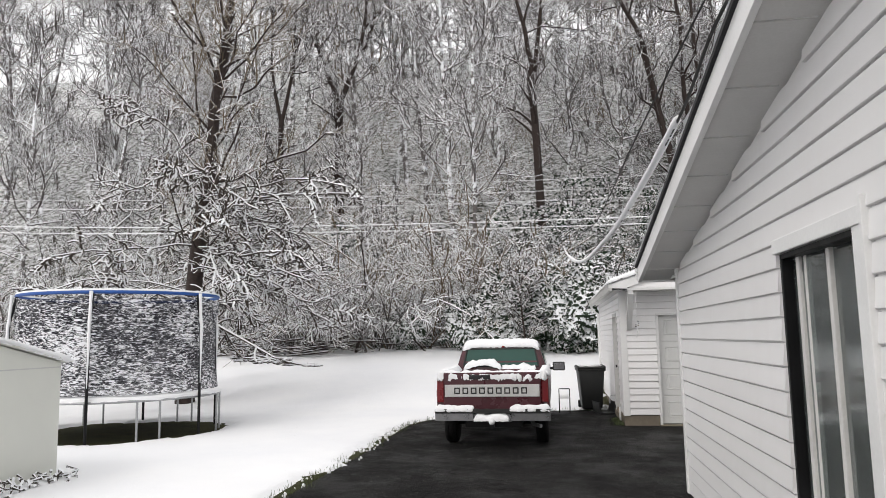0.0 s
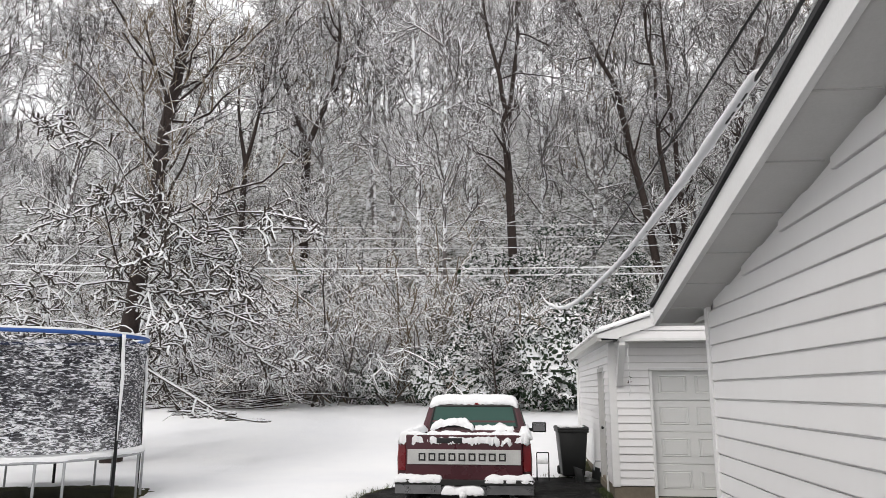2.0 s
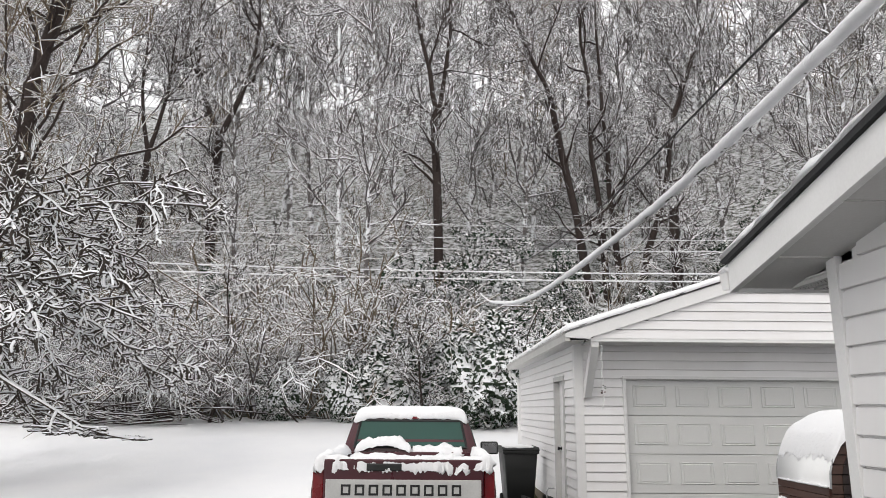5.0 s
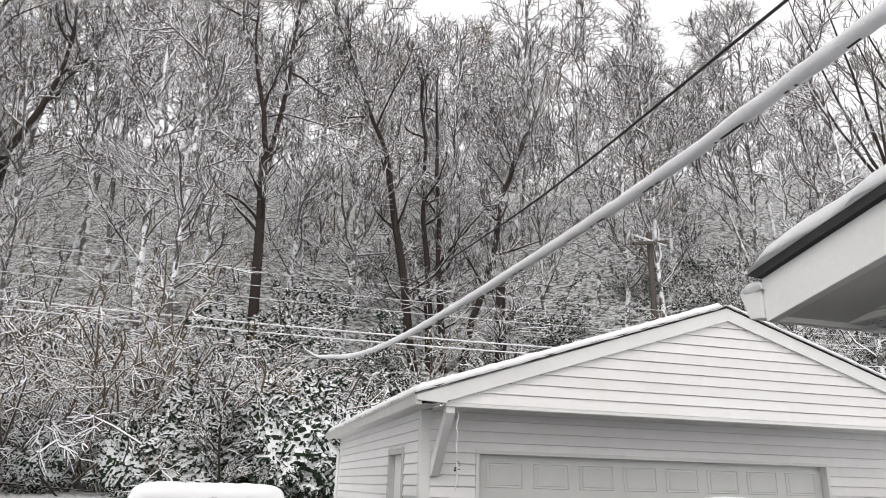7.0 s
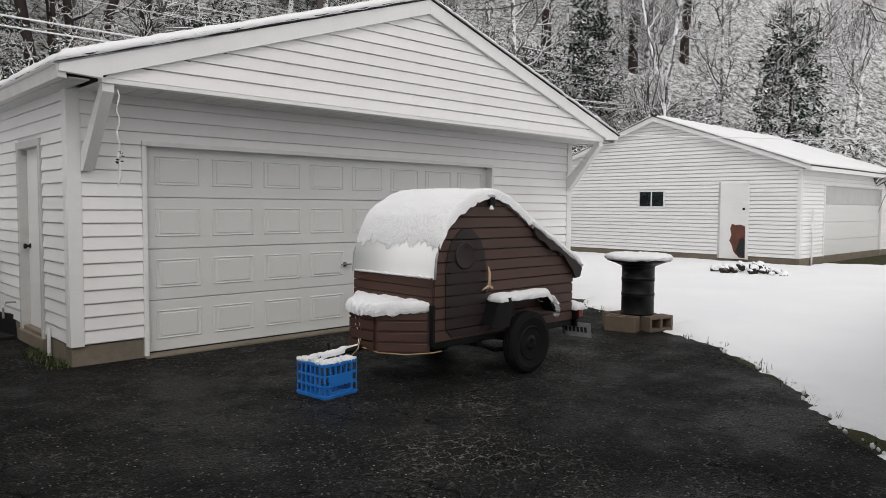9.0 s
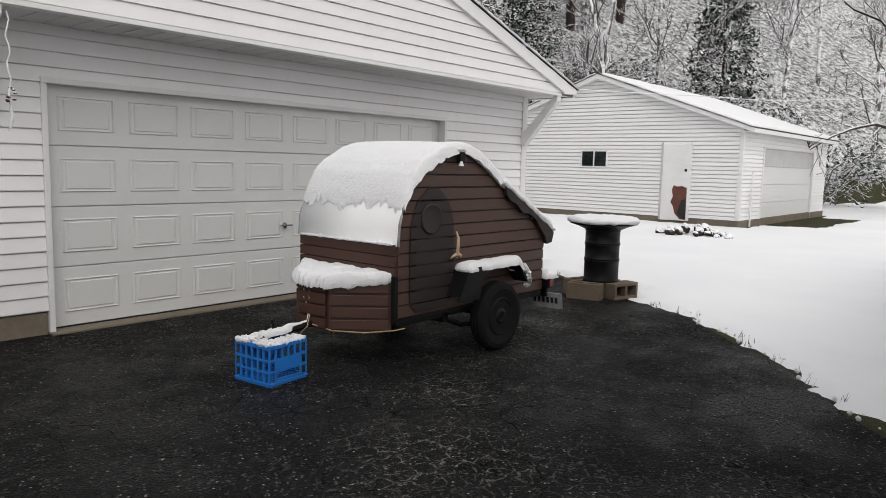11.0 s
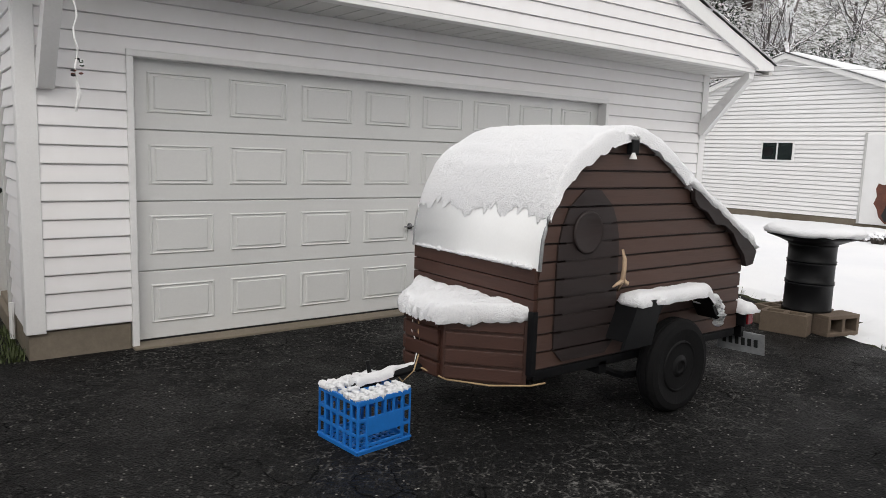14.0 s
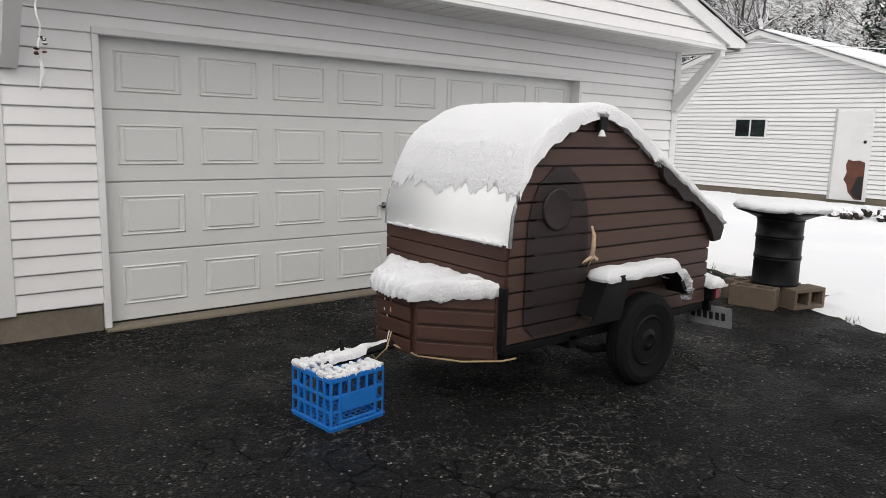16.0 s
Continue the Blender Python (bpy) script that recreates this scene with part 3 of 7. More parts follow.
# door surround
bm = bmesh.new()
add_box(bm, -0.048, 0.0, -0.042, 0.12, 0.01, 2.13, 0.006)
add_box(bm, 5.06, 5.108, -0.042, 0.12, 0.01, 2.13, 0.006)
add_box(bm, -0.048, 5.108, -0.044, 0.12, 2.13, 2.18, 0.006)
part("door_surround", bm, TRIM, garage)
gdoor = part("garage_door", box(0.0, 5.06, 0.10, 0.14, 0.03, 2.16), DOORPAINT, garage, "white sectional door with embossed panels")
SEC = 2.12 / 4
for r in range(4):
    z0 = 0.03 + r * SEC
    part("door_section", box(0.003, 5.057, 0.075, 0.10, z0 + 0.004, z0 + SEC - 0.004, 0.005), DOORPAINT, gdoor)
pw, ph = 0.49, 0.30
bm = bmesh.new()
for s, w, h, y in ((0, pw / 2, ph / 2, 0.0),):
    ring = [[(-w, -h), (w, -h), (w, h), (-w, h)], [(-w + 0.014, -h + 0.010), (w - 0.014, -h + 0.010), (w - 0.014, h - 0.010), (-w + 0.014, h - 0.010)],
            [(-w + 0.034, -h + 0.022), (w - 0.034, -h + 0.022), (w - 0.034, h - 0.022), (-w + 0.034, h - 0.022)], [(-w + 0.06, -h + 0.036), (w - 0.06, -h + 0.036), (w - 0.06, h - 0.036), (-w + 0.06, h - 0.036)]]
    deep = (0.0, -0.010, 0.011, -0.009)
    vs = [[bm.verts.new((x, dy, z)) for x, z in rr] for rr, dy in zip(ring, deep)]
    for a, b in zip(vs, vs[1:]):
        for k in range(4):
            bm.faces.new((a[k], a[(k + 1) % 4], b[(k + 1) % 4], b[k]))
    bm.faces.new(vs[-1])
    bmesh.ops.recalc_face_normals(bm, faces=bm.faces[:])
panel_me = bpy.data.meshes.new("door_panel")
bm.to_mesh(panel_me)
bm.free()
panel_me.materials.append(DOORPAINT)
for r in range(4):
    for c in range(8):
        ob = new("door_panel", panel_me)
        ob.parent = gdoor
        ob.location = (0.36 + c * 0.62, 0.0745, 0.03 + (r + 0.5) * SEC + 0.01)
bm = lathe([(0.0, 0.0), (0.03, 0.0), (0.03, 0.012), (0.012, 0.015), (0.012, 0.04), (0.0, 0.04)], 14, pose(2.48, 0.075, 0.82, 90))
add_box(bm, 2.40, 2.56, 0.025, 0.04, 0.812, 0.828, 0.004)
part("lock_handle", bm, CHROME, gdoor)
part("weather_strip", box(0.0, 5.06, 0.07, 0.12, 0.018, 0.034), BLACKP, gdoor)
# side door
sdoor = part("side_door", box(GX0 + 0.05, GX0 + 0.09, 0.93, 1.71, 0.16, 2.14, 0.004), TRIM, garage, "white side door with a dark knob")
bm = bmesh.new()
add_box(bm, GX0 - 0.042, GX0 + 0.1, 0.86, 0.93, 0.15, 2.14, 0.005)
add_box(bm, GX0 - 0.042, GX0 + 0.1, 1.71, 1.78, 0.15, 2.14, 0.005)
add_box(bm, GX0 - 0.044, GX0 + 0.1, 0.86, 1.78, 2.14, 2.215, 0.005)
part("door_frame", bm, TRIM_GREY, garage)
part("door_knob", lathe([(0.0, 0.0), (0.032, 0.0), (0.02, 0.012), (0.014, 0.03), (0.03, 0.045), (0.028, 0.065), (0.0, 0.07)], 16, pose(GX0 + 0.05, 1.64, 1.08, 0, -90)), BLACK, sdoor, "dark round knob", True)
part("door_step", box(GX0 - 0.06, GX0 + 0.1, 0.84, 1.8, 0.02, 0.155, 0.01), BLOCK, garage)
# gable that overhangs the door
gable = part("gable", prism([(-0.55, 2.64), (6.9, 2.64), (RX, g_roof(RX) - 0.12)], "y", FY + 0.02, FY + 0.10), TRIM, garage)
sloped_courses(gable, SIDING, -0.60, 6.96, FY + 0.02, 2.645, lambda x: g_roof(x) - 0.11, LAP)
part("gable_base_trim", box(-0.62, 6.98, FY - 0.004, FY + 0.10, 2.60, 2.645, 0.005), TRIM, garage)
gs = part("gable_soffit", box(-0.62, 6.98, FY + 0.06, 0.0, 2.614, 2.622), SOFFIT, garage, "grey soffit under the overhang")
for k in range(38):
    part("soffit_board", box(-0.62 + k * 0.2, -0.62 + k * 0.2 + 0.19, FY + 0.06, -0.04, 2.605, 2.614, 0.003), SOFFIT, gs)
for s in (-1, 1):
    xe = RX + s * (RX + 0.97)
    xo = RX + s * (RX + 0.62)
    o = [(RX, RZ), (xe, EZ), (xe, EZ - 0.06), (xo, EZ - 0.08), (xo, g_roof(xo) - 0.17), (RX, RZ - 0.17)]
    part("rake_board", prism(o, "y", FY - 0.045, FY + 0.02, 0.003), TRIM, garage)
    o = [(RX, RZ + 0.035), (xe - 0.03 * -s, EZ + 0.03), (xe - 0.03 * -s, EZ + 0.005), (RX, RZ + 0.005)]
    rf = part("roof_slope", prism(o, "y", FY - 0.06, GD + 0.35), SHINGLE, garage, "dark shingle roof slope under snow")
    if s < 0:
        b2 = roof_snow(xe - 0.04, EZ + 0.03, RX, RZ + 0.035, FY - 0.075, GD + 0.36, 3.0)
    else:
        b2 = roof_snow(xe + 0.04, EZ + 0.03, RX, RZ + 0.035, FY - 0.075, GD + 0.36, 7.0)
    part("roof_snow", b2, SNOW, garage, "thick fresh snow on the roof", True)
    # eave box, soffit with ribs, gutter
    ex = GX0 if s < 0 else GX1
    bm = bmesh.new()
    n = 0
    while n * 0.12 < GD + 0.6:
        yy = FY + 0.05 + n * 0.12
        add_box(bm, min(ex, xe + 0.1 * -s), max(ex, xe + 0.1 * -s), yy, yy + 0.105, 2.612, 2.626, 0.003)
        n += 1
    part("eave_soffit", bm, SOFFIT, garage, "ribbed vinyl eave soffit")
    xg = xe + s * 0.02
    o = [(xg, 2.70), (xg + s * 0.015, 2.70), (xg + s * 0.03, 2.715), (xg - s * 0.07, 2.715), (xg - s * 0.09, 2.60), (xg - s * 0.02, 2.60)]
    part("gutter", prism(o, "y", FY - 0.02, GD + 0.33, 0.003), GUTTER, garage, "grimy painted gutter")
part("downspout", tube([(-0.93, GD + 0.15, 2.6), (-0.93, GD + 0.1, 2.5), (-0.76, GD - 0.02, 2.35), (-0.76, GD - 0.02, 0.3), (-0.85, GD - 0.05, 0.12)], 0.035, 8), TRIM, garage)
for bx in (-0.56, 6.94):
    bm = bmesh.new()
    o = [(-0.025, 1.86), (-0.025, 2.02), (FY + 0.08, 2.60), (FY + 0.02, 2.60), (FY + 0.02, 2.53), (-0.09, 1.86)]
    add_prism(bm, o, "x", bx - 0.05, bx + 0.05)
    part("bracket", bm, TRIM, garage, "diagonal white wooden bracket")
part("garden_tap", tube([(GX0 + 0.02, 2.05, 0.42), (GX0 - 0.12, 2.05, 0.42), (GX0 - 0.15, 2.05, 0.36), (GX0 - 0.15, 2.05, 0.24)], 0.013, 8), STEEL, garage)
part("downpipe_stub", tube([(GX0 - 0.05, 0.62, 0.02), (GX0 - 0.05, 0.62, 0.30)], 0.02, 8), TRIM, garage)

# ornament that hangs from the bracket
orn = thing("hanging_ornament", pose(-0.47, FY + 0.05, 2.56), "string with faded cloth flowers hanging under the eave", "ornament")
rng = random.Random(4)
part("string", tube([(0.012 * math.sin(k * 1.7), 0.008 * math.cos(k * 2.1), -k * 0.06) for k in range(15)], 0.006, 6), TRIM, orn, "twisted white string")
for k in range(9):
    c = Vector((rng.uniform(-0.035, 0.035), rng.uniform(-0.03, 0.03), -0.60 + rng.uniform(-0.08, 0.08)))
    bm = bmesh.new()
    bmesh.ops.create_icosphere(bm, subdivisions=1, radius=0.016, matrix=Matrix.Translation(c) @ Matrix.Diagonal((1, 1, 0.5, 1)))
    part("petal", bm, (RUST, BLACK, LEAF)[k % 3], orn)
part("tassel", tube([(0, 0, -0.68), (0.012, 0, -0.76), (-0.01, 0.01, -0.86)], [0.01, 0.014, 0.005], 6), TRIM, orn)

# ---- house ----
HX, HY = -0.69, -6.81
HL = 0.141
house = thing("house", pose(HX, HY, 0), "white clapboard house with a low gable and snowy roof", "house")
HSL, HR0, HRIDGE = 0.182, 2.47, 6.2


def h_roof(y):
    """Height where wall meets soffit, y counted from the corner (negative along the wall)."""
    u = -y
    return HR0 + HSL * (u if u < HRIDGE else 2 * HRIDGE - u)


WY0, WY1, WZ0, WZ1 = -4.50, -3.45, 0.85, 2.22
bm = bmesh.new()
add_prism(bm, [(0, 0.2), (0, HR0), (WY1, h_roof(WY1)), (WY1, 0.2)], "x", 0.0, 0.14)
add_prism(bm, [(WY0, 0.2), (WY0, h_roof(WY0)), (-HRIDGE, h_roof(-HRIDGE)), (-2 * HRIDGE, HR0), (-2 * HRIDGE, 0.2)], "x", 0.0, 0.14)
add_prism(bm, [(WY1, WZ1), (WY1, h_roof(WY1)), (WY0, h_roof(WY0)), (WY0, WZ1)], "x", 0.0, 0.14)
add_prism(bm, [(WY1, 0.2), (WY1, WZ0), (WY0, WZ0), (WY0, 0.2)], "x", 0.0, 0.14)
hw = part("gable_wall", bm, SIDING_H, house)
k = 0
while True:
    zb = 0.17 + k * HL
    if zb > h_roof(-HRIDGE) - 0.05:
        break
    u0 = max(0.03, (zb + HL * 0.6 - HR0) / HSL)
    spans = [(-u0, -2 * HRIDGE + u0)]
    if zb + HL > WZ0 - 0.05 and zb < WZ1 + 0.06:
        spans = [(-u0, WY1 + 0.02), (WY0 - 0.15, -2 * HRIDGE)]
    for a, b in spans:
        if a - b > 0.1:
            o = [(0, zb), (-0.022, zb), (-0.028, zb + 0.004), (-0.028, zb + 0.012), (-0.017, zb + HL - 0.011), (-0.003, zb + HL - 0.009), (-0.003, zb + HL + 0.002), (0, zb + HL + 0.002)]
            bm = bmesh.new()
            lo = [bm.verts.new((p, a, q)) for p, q in o]
            hi = [bm.verts.new((p, b, q)) for p, q in o]
            n = len(o)
            bm.faces.new(lo)
            bm.faces.new(hi[::-1])
            for i in range(n):
                bm.faces.new((lo[i], hi[i], hi[(i + 1) % n], lo[(i + 1) % n]))
            bmesh.ops.recalc_face_normals(bm, faces=bm.faces[:])
            part("siding_plank", bm, SIDING_H, hw)
    k += 1
back = part("back_wall", box(0.0, 11.5, -0.14, 0.0, 0.2, 2.47), SIDING_H, house)
me = plank(11.3, HL, "x")
me.materials.append(SIDING_H)
for k in range(16):
    ob = new("siding_plank", me)
    ob.parent = back
    ob.rotation_euler = (0, 0, math.pi)
    ob.location = (11.4, 0.001, 0.17 + k * HL)
part("far_wall", box(11.36, 11.5, -2 * HRIDGE, -0.14, 0.2, 2.47), SIDING_H, house)
part("street_wall", box(0.14, 11.36, -2 * HRIDGE, -2 * HRIDGE + 0.14, 0.2, 2.47), SIDING_H, house)
part("foundation", box(0.02, 11.48, -2 * HRIDGE + 0.02, -0.02, -0.1, 0.2), BLOCK, house, "concrete foundation")
bm = bmesh.new()
add_box(bm, -0.038, 0.0, -0.05, 0.036, 0.16, 2.50, 0.004)
add_box(bm, 0.0, 0.05, 0.0, 0.028, 0.16, 2.46, 0.004)
part("corner_post", bm, TRIM, house)
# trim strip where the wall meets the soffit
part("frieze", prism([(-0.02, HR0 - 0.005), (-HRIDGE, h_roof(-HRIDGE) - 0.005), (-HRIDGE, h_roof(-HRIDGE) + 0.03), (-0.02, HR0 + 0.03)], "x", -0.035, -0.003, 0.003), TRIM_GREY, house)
OX, OY = -0.36, 0.46
for s in (0, 1):
    y0, y1 = (OY, -HRIDGE) if s == 0 else (-2 * HRIDGE - OY, -HRIDGE)
    z0, z1 = h_roof(0) - HSL * OY, h_roof(-HRIDGE)
    part("rake_soffit", prism([(y0, z0 - 0.02), (y1, z1 - 0.02), (y1, z1), (y0, z0)], "x", OX + 0.03, -0.002), SOFFIT, house, "grey-white sloping soffit")
    part("rake_board", prism([(y0, z0 - 0.035), (y1, z1 - 0.035), (y1, z1 + 0.13), (y0, z0 + 0.13)], "x", OX - 0.01, OX + 0.03, 0.003), TRIM, house, "wide white rake board")
    part("roof_slope", prism([(y0, z0 + 0.13), (y1, z1 + 0.13), (y1, z1 + 0.16), (y0 + (0.05 if s == 0 else -0.05), z0 + 0.155)], "x", OX - 0.035, 11.8), SHINGLE, house, "dark shingle slope under snow")
    def hb(x, y, z0=z0, z1=z1, y0=y0, y1=y1):
        return z0 + 0.185 + (z1 - z0) * (y - y0) / (y1 - y0)
    part("roof_snow", snow_pad(OX - 0.045, 11.8, min(y0 + 0.06 if s == 0 else y0 - 0.06, y1), max(y0 + 0.06 if s == 0 else y0 - 0.06, y1), hb, 0.075, 11.0 + s, 0.07, 0.3, 0.02, 0.02), SNOW, house, "fresh snow on the house roof", True)
# seams of the rake soffit
for k in range(10):
    yy = OY - 0.5 - k * 0.62
    zz = HR0 + HSL * (-yy)
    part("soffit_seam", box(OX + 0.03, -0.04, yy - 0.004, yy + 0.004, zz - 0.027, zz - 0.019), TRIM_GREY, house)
# boxed eave with perforated, ribbed soffit and gutter
ez = h_roof(0) - HSL * OY
part("eave_board", box(OX + 0.031, 0.40, OY - 0.03, OY, ez - 0.035, ez + 0.12, 0.003), TRIM, house)
eso = part("eave_soffit", box(-0.03, 1.01, 0.0, OY - 0.03, ez + 0.008, ez + 0.018), SOFFIT, house, "ribbed and perforated eave soffit")
for k in range(8):
    x0 = -0.03 + k * 0.13
    slack = 0.24 * max(0.0, (x0 - 0.3) / 0.75)
    bm = box(x0, x0 + 0.085, 0.0, OY - 0.03 + slack, ez - 0.02, ez + 0.006, 0.004)
    add_box(bm, x0 + 0.085, x0 + 0.13, 0.0, OY - 0.03 + slack, ez - 0.008, ez + 0.006)
    part("soffit_panel", bm, SOFFIT, eso)
bm = bmesh.new()
for k in range(8):
    for i in range(10):
        for j in range(3):
            cx, cy = -0.02 + k * 0.13 + 0.012 + j * 0.024, 0.04 + i * 0.036
            vs = [bm.verts.new((cx + 0.006 * math.cos(a), cy + 0.006 * math.sin(a), ez - 0.0225)) for a in (0, 1.57, 3.14, 4.71)]
            bm.faces.new(vs[::-1])
tagged(part("perforation", bm, DARKROOM, eso), kind="stuff")
o = [(OY + 0.002, ez + 0.10), (OY + 0.10, ez + 0.11), (OY + 0.115, ez + 0.095), (OY + 0.10, ez + 0.05), (OY + 0.075, ez - 0.01), (OY + 0.002, ez - 0.02)]
part("gutter", prism(o, "x", OX - 0.02, 0.40, 0.004), TRIM, house, "white metal gutter with snow in it")
part("gutter_snow", snow_pad(OX - 0.02, 0.40, OY + 0.005, OY + 0.105, lambda x, y: ez + 0.105, 0.035, 17.0, 0.02), SNOW, house, "", True)
# window with storm sashes and a patterned curtain
win = part("window", box(0.0, 0.14, WY0, WY0 + 0.02, WZ0, WZ1), TRIM_GREY, house, "aluminium sliding window with a patterned curtain")
bm = bmesh.new()
add_box(bm, -0.035, 0.0, WY0 - 0.15, WY0 - 0.03, WZ0 - 0.06, WZ1 + 0.08, 0.006)
add_box(bm, -0.05, 0.0, WY0 - 0.18, WY0 - 0.15, WZ0 - 0.1, WZ1 + 0.12, 0.004)
add_box(bm, -0.045, 0.0, WY0 - 0.15, WY1 + 0.03, WZ1 + 0.0, WZ1 + 0.085, 0.006)
add_box(bm, -0.05, 0.0, WY0 - 0.15, WY1 + 0.03, WZ0 - 0.06, WZ0, 0.006)
add_box(bm, -0.02, 0.12, WY0 - 0.03, WY0, WZ0, WZ1, 0.004)
part("window_frame", bm, TRIM, win, "wide white frame")
bm = bmesh.new()
add_box(bm, -0.012, 0.13, WY1 - 0.03, WY1, WZ0, WZ1, 0.003)
add_box(bm, -0.012, 0.13, WY0 + 0.02, WY1, WZ1 - 0.03, WZ1, 0.003)
part("window_jamb", bm, BLACK, win, "dark jamb")
for y0, y1, x in ((WY1 - 0.17, WY1 - 0.12, 0.035), (WY1 - 0.24, WY1 - 0.20, 0.05), (WY1 - 0.60, WY1 - 0.555, 0.04), (WY0 + 0.02, WY0 + 0.05, 0.05)):
    part("sash_rail", box(x, x + 0.03, y0, y1, WZ0, WZ1 - 0.03, 0.004), GUTTER, win)
for y0, y1, x in ((WY0 + 0.05, WY1 - 0.60, 0.062), (WY1 - 0.555, WY1 - 0.03, 0.052)):
    pane = part("glass_pane", box(x, x + 0.005, y0, y1, WZ0, WZ1 - 0.03), CLEAR, win)
    pane.visible_shadow = False
bm = bmesh.new()
for j in range(41):
    yy = WY0 + 0.03 + (WY1 - WY0 - 0.05) * j / 40
    bm.verts.new((0.14 + 0.018 * math.sin(j * 1.1), yy, WZ0))
    bm.verts.new((0.14 + 0.018 * math.sin(j * 1.1 + 0.5), yy, WZ1))
bm.verts.ensure_lookup_table()
for j in range(40):
    bm.faces.new([bm.verts[k] for k in (2 * j, 2 * j + 2, 2 * j + 3, 2 * j + 1)])
r = bmesh.ops.solidify(bm, geom=bm.faces[:], thickness=0.004)
part("curtain", bm, CURTAIN, win, "", True)

# ---- neighbour's garage ----
ng = thing("neighbour_garage", pose(17.7, 0, 0), "white clapboard outbuilding with a damaged door and snowy roof", "garage")
NR = 4.62
NLAP = 0.115


def n_roof(y):
    return 4.36 - (4.36 - 2.78) / 4.42 * abs(y - NR)


def n_courses(parent):
    """Courses of the gable wall, cut to the roof line."""
    k = 0
    while True:
        zb = 0.2 + k * NLAP
        ys_in = [y for y in np.linspace(0.2, 9.04, 500) if n_roof(y) > zb + 0.01]
        if not ys_in:
            break
        top = [y for y in ys_in if n_roof(y) > zb + NLAP] or [NR]
        a, b, c, d = ys_in[0], ys_in[-1], top[-1], top[0]
        zt = min(zb + NLAP - 0.024, n_roof(NR))
        bm = bmesh.new()
        f = [bm.verts.new(p) for p in ((-0.045, a, zb), (-0.045, b, zb), (-0.030, c + 0.001, zt), (-0.030, d, zt))]
        g = [bm.verts.new(p) for p in ((0.004, a, zb), (0.004, b, zb), (0.004, c + 0.001, zt), (0.004, d, zt))]
        bm.faces.new(f)
        bm.faces.new(g[::-1])
        for i in range(4):
            bm.faces.new((f[i], g[i], g[(i + 1) % 4], f[(i + 1) % 4]))
        bmesh.ops.recalc_face_normals(bm, faces=bm.faces[:])
        part("siding_plank", bm, SIDING_N, parent)
        k += 1


nwall = part("gable_wall", prism([(0.2, 0.2), (9.04, 0.2), (9.04, n_roof(9.04)), (NR, n_roof(NR)), (0.2, n_roof(0.2))], "x", 0.004, 0.09), TRIM, ng)
n_courses(nwall)
bm = bmesh.new()
for x0, x1, z0 in ((0.05, 1.80, 0.2), (7.25, 9.0, 0.2), (1.80, 7.25, 2.24)):
    add_box(bm, x0, x1, 0.21, 0.3, z0, 2.76)
nfw = part("front_wall", bm, TRIM, ng)
for x0, x1, z0, n in ((0.05, 1.80, 0.2, 22), (7.28, 9.0, 0.2, 22), (1.80, 7.28, 2.27, 4)):
    me = bpy.data.meshes.new("siding_plank")
    bm = bmesh.new()
    add_prism(bm, [(0.2, 0), (0.168, 0), (0.186, NLAP - 0.022), (0.2, NLAP - 0.022)], "x", x0, x1)
    bm.to_mesh(me)
    bm.free()
    me.materials.append(SIDING_N)
    for k in range(n):
        ob = new("siding_plank", me)
        ob.parent = nfw
        ob.location = (0, 0.01, z0 + k * NLAP)
part("back_wall", box(0.1, 9.0, 8.94, 9.04, 0.2, 2.8), SIDING_N, ng)
part("end_wall", box(8.9, 9.0, 0.3, 8.94, 0.2, 2.8), SIDING_N, ng)
part("foundation", box(-0.02, 9.02, 0.17, 9.06, -0.1, 0.2, 0.01), BLOCK, ng, "stained concrete foundation")
bm = bmesh.new()
add_box(bm, -0.055, 0.07, 0.155, 0.27, 0.2, 2.74, 0.004)
part("corner_post", bm, TRIM, ng)
for s in (-1, 1):
    ye = NR + s * 4.75
    ze = 4.36 - 0.3575 * 4.75
    part("rake_board", prism([(NR, 4.42), (ye, ze + 0.06), (ye, ze - 0.06), (NR, 4.28)], "x", -0.22, -0.18), TRIM, ng)
    part("roof_slope", prism([(NR, 4.45), (ye - 0.02 * -s, ze + 0.08), (ye - 0.02 * -s, ze + 0.05), (NR, 4.42)], "x", -0.24, 9.2), SHINGLE, ng)
    part("gable_soffit", prism([(NR, 4.30), (ye, ze + 0.0), (ye, ze - 0.02), (NR, 4.28)], "x", -0.18, -0.02), SOFFIT, ng)
    part("eave_soffit", box(-0.2, 9.1, min(ye, 0.2 if s < 0 else 9.04), max(ye, 0.2 if s < 0 else 9.04), ze - 0.04, ze - 0.02), SOFFIT, ng)
    part("eave_board", box(-0.2, 9.1, ye - 0.015, ye + 0.015, ze - 0.06, ze + 0.06), TRIM, ng)
    lo, hi = min(NR, ye), max(NR, ye)
    part("roof_snow", snow_pad(-0.25, 9.2, lo, hi, lambda x, y, s=s: 4.45 - 0.3585 * abs(y - NR), 0.07, 21.0 + s, 0.15, 0.25, 0.02, 0.02), SNOW, ng, "snow on the roof", True)
nd = part("side_door", box(-0.054, 0.0, 1.63, 2.42, 0.1, 2.28, 0.004), TRIM, ng, "peeling white door with its lower corner torn away")
rng = random.Random(8)
o = [(1.65, 0.14), (1.66, 1.05), (1.80, 1.10), (1.95, 1.08), (2.05, 1.12), (2.10, 0.98), (2.06, 0.80), (2.12, 0.62), (2.04, 0.5), (1.98, 0.30), (1.90, 0.22), (1.82, 0.14)]
part("torn_patch", prism(o, "x", -0.060, -0.055), RUST, nd, "rust-brown bare wood where the skin is torn")
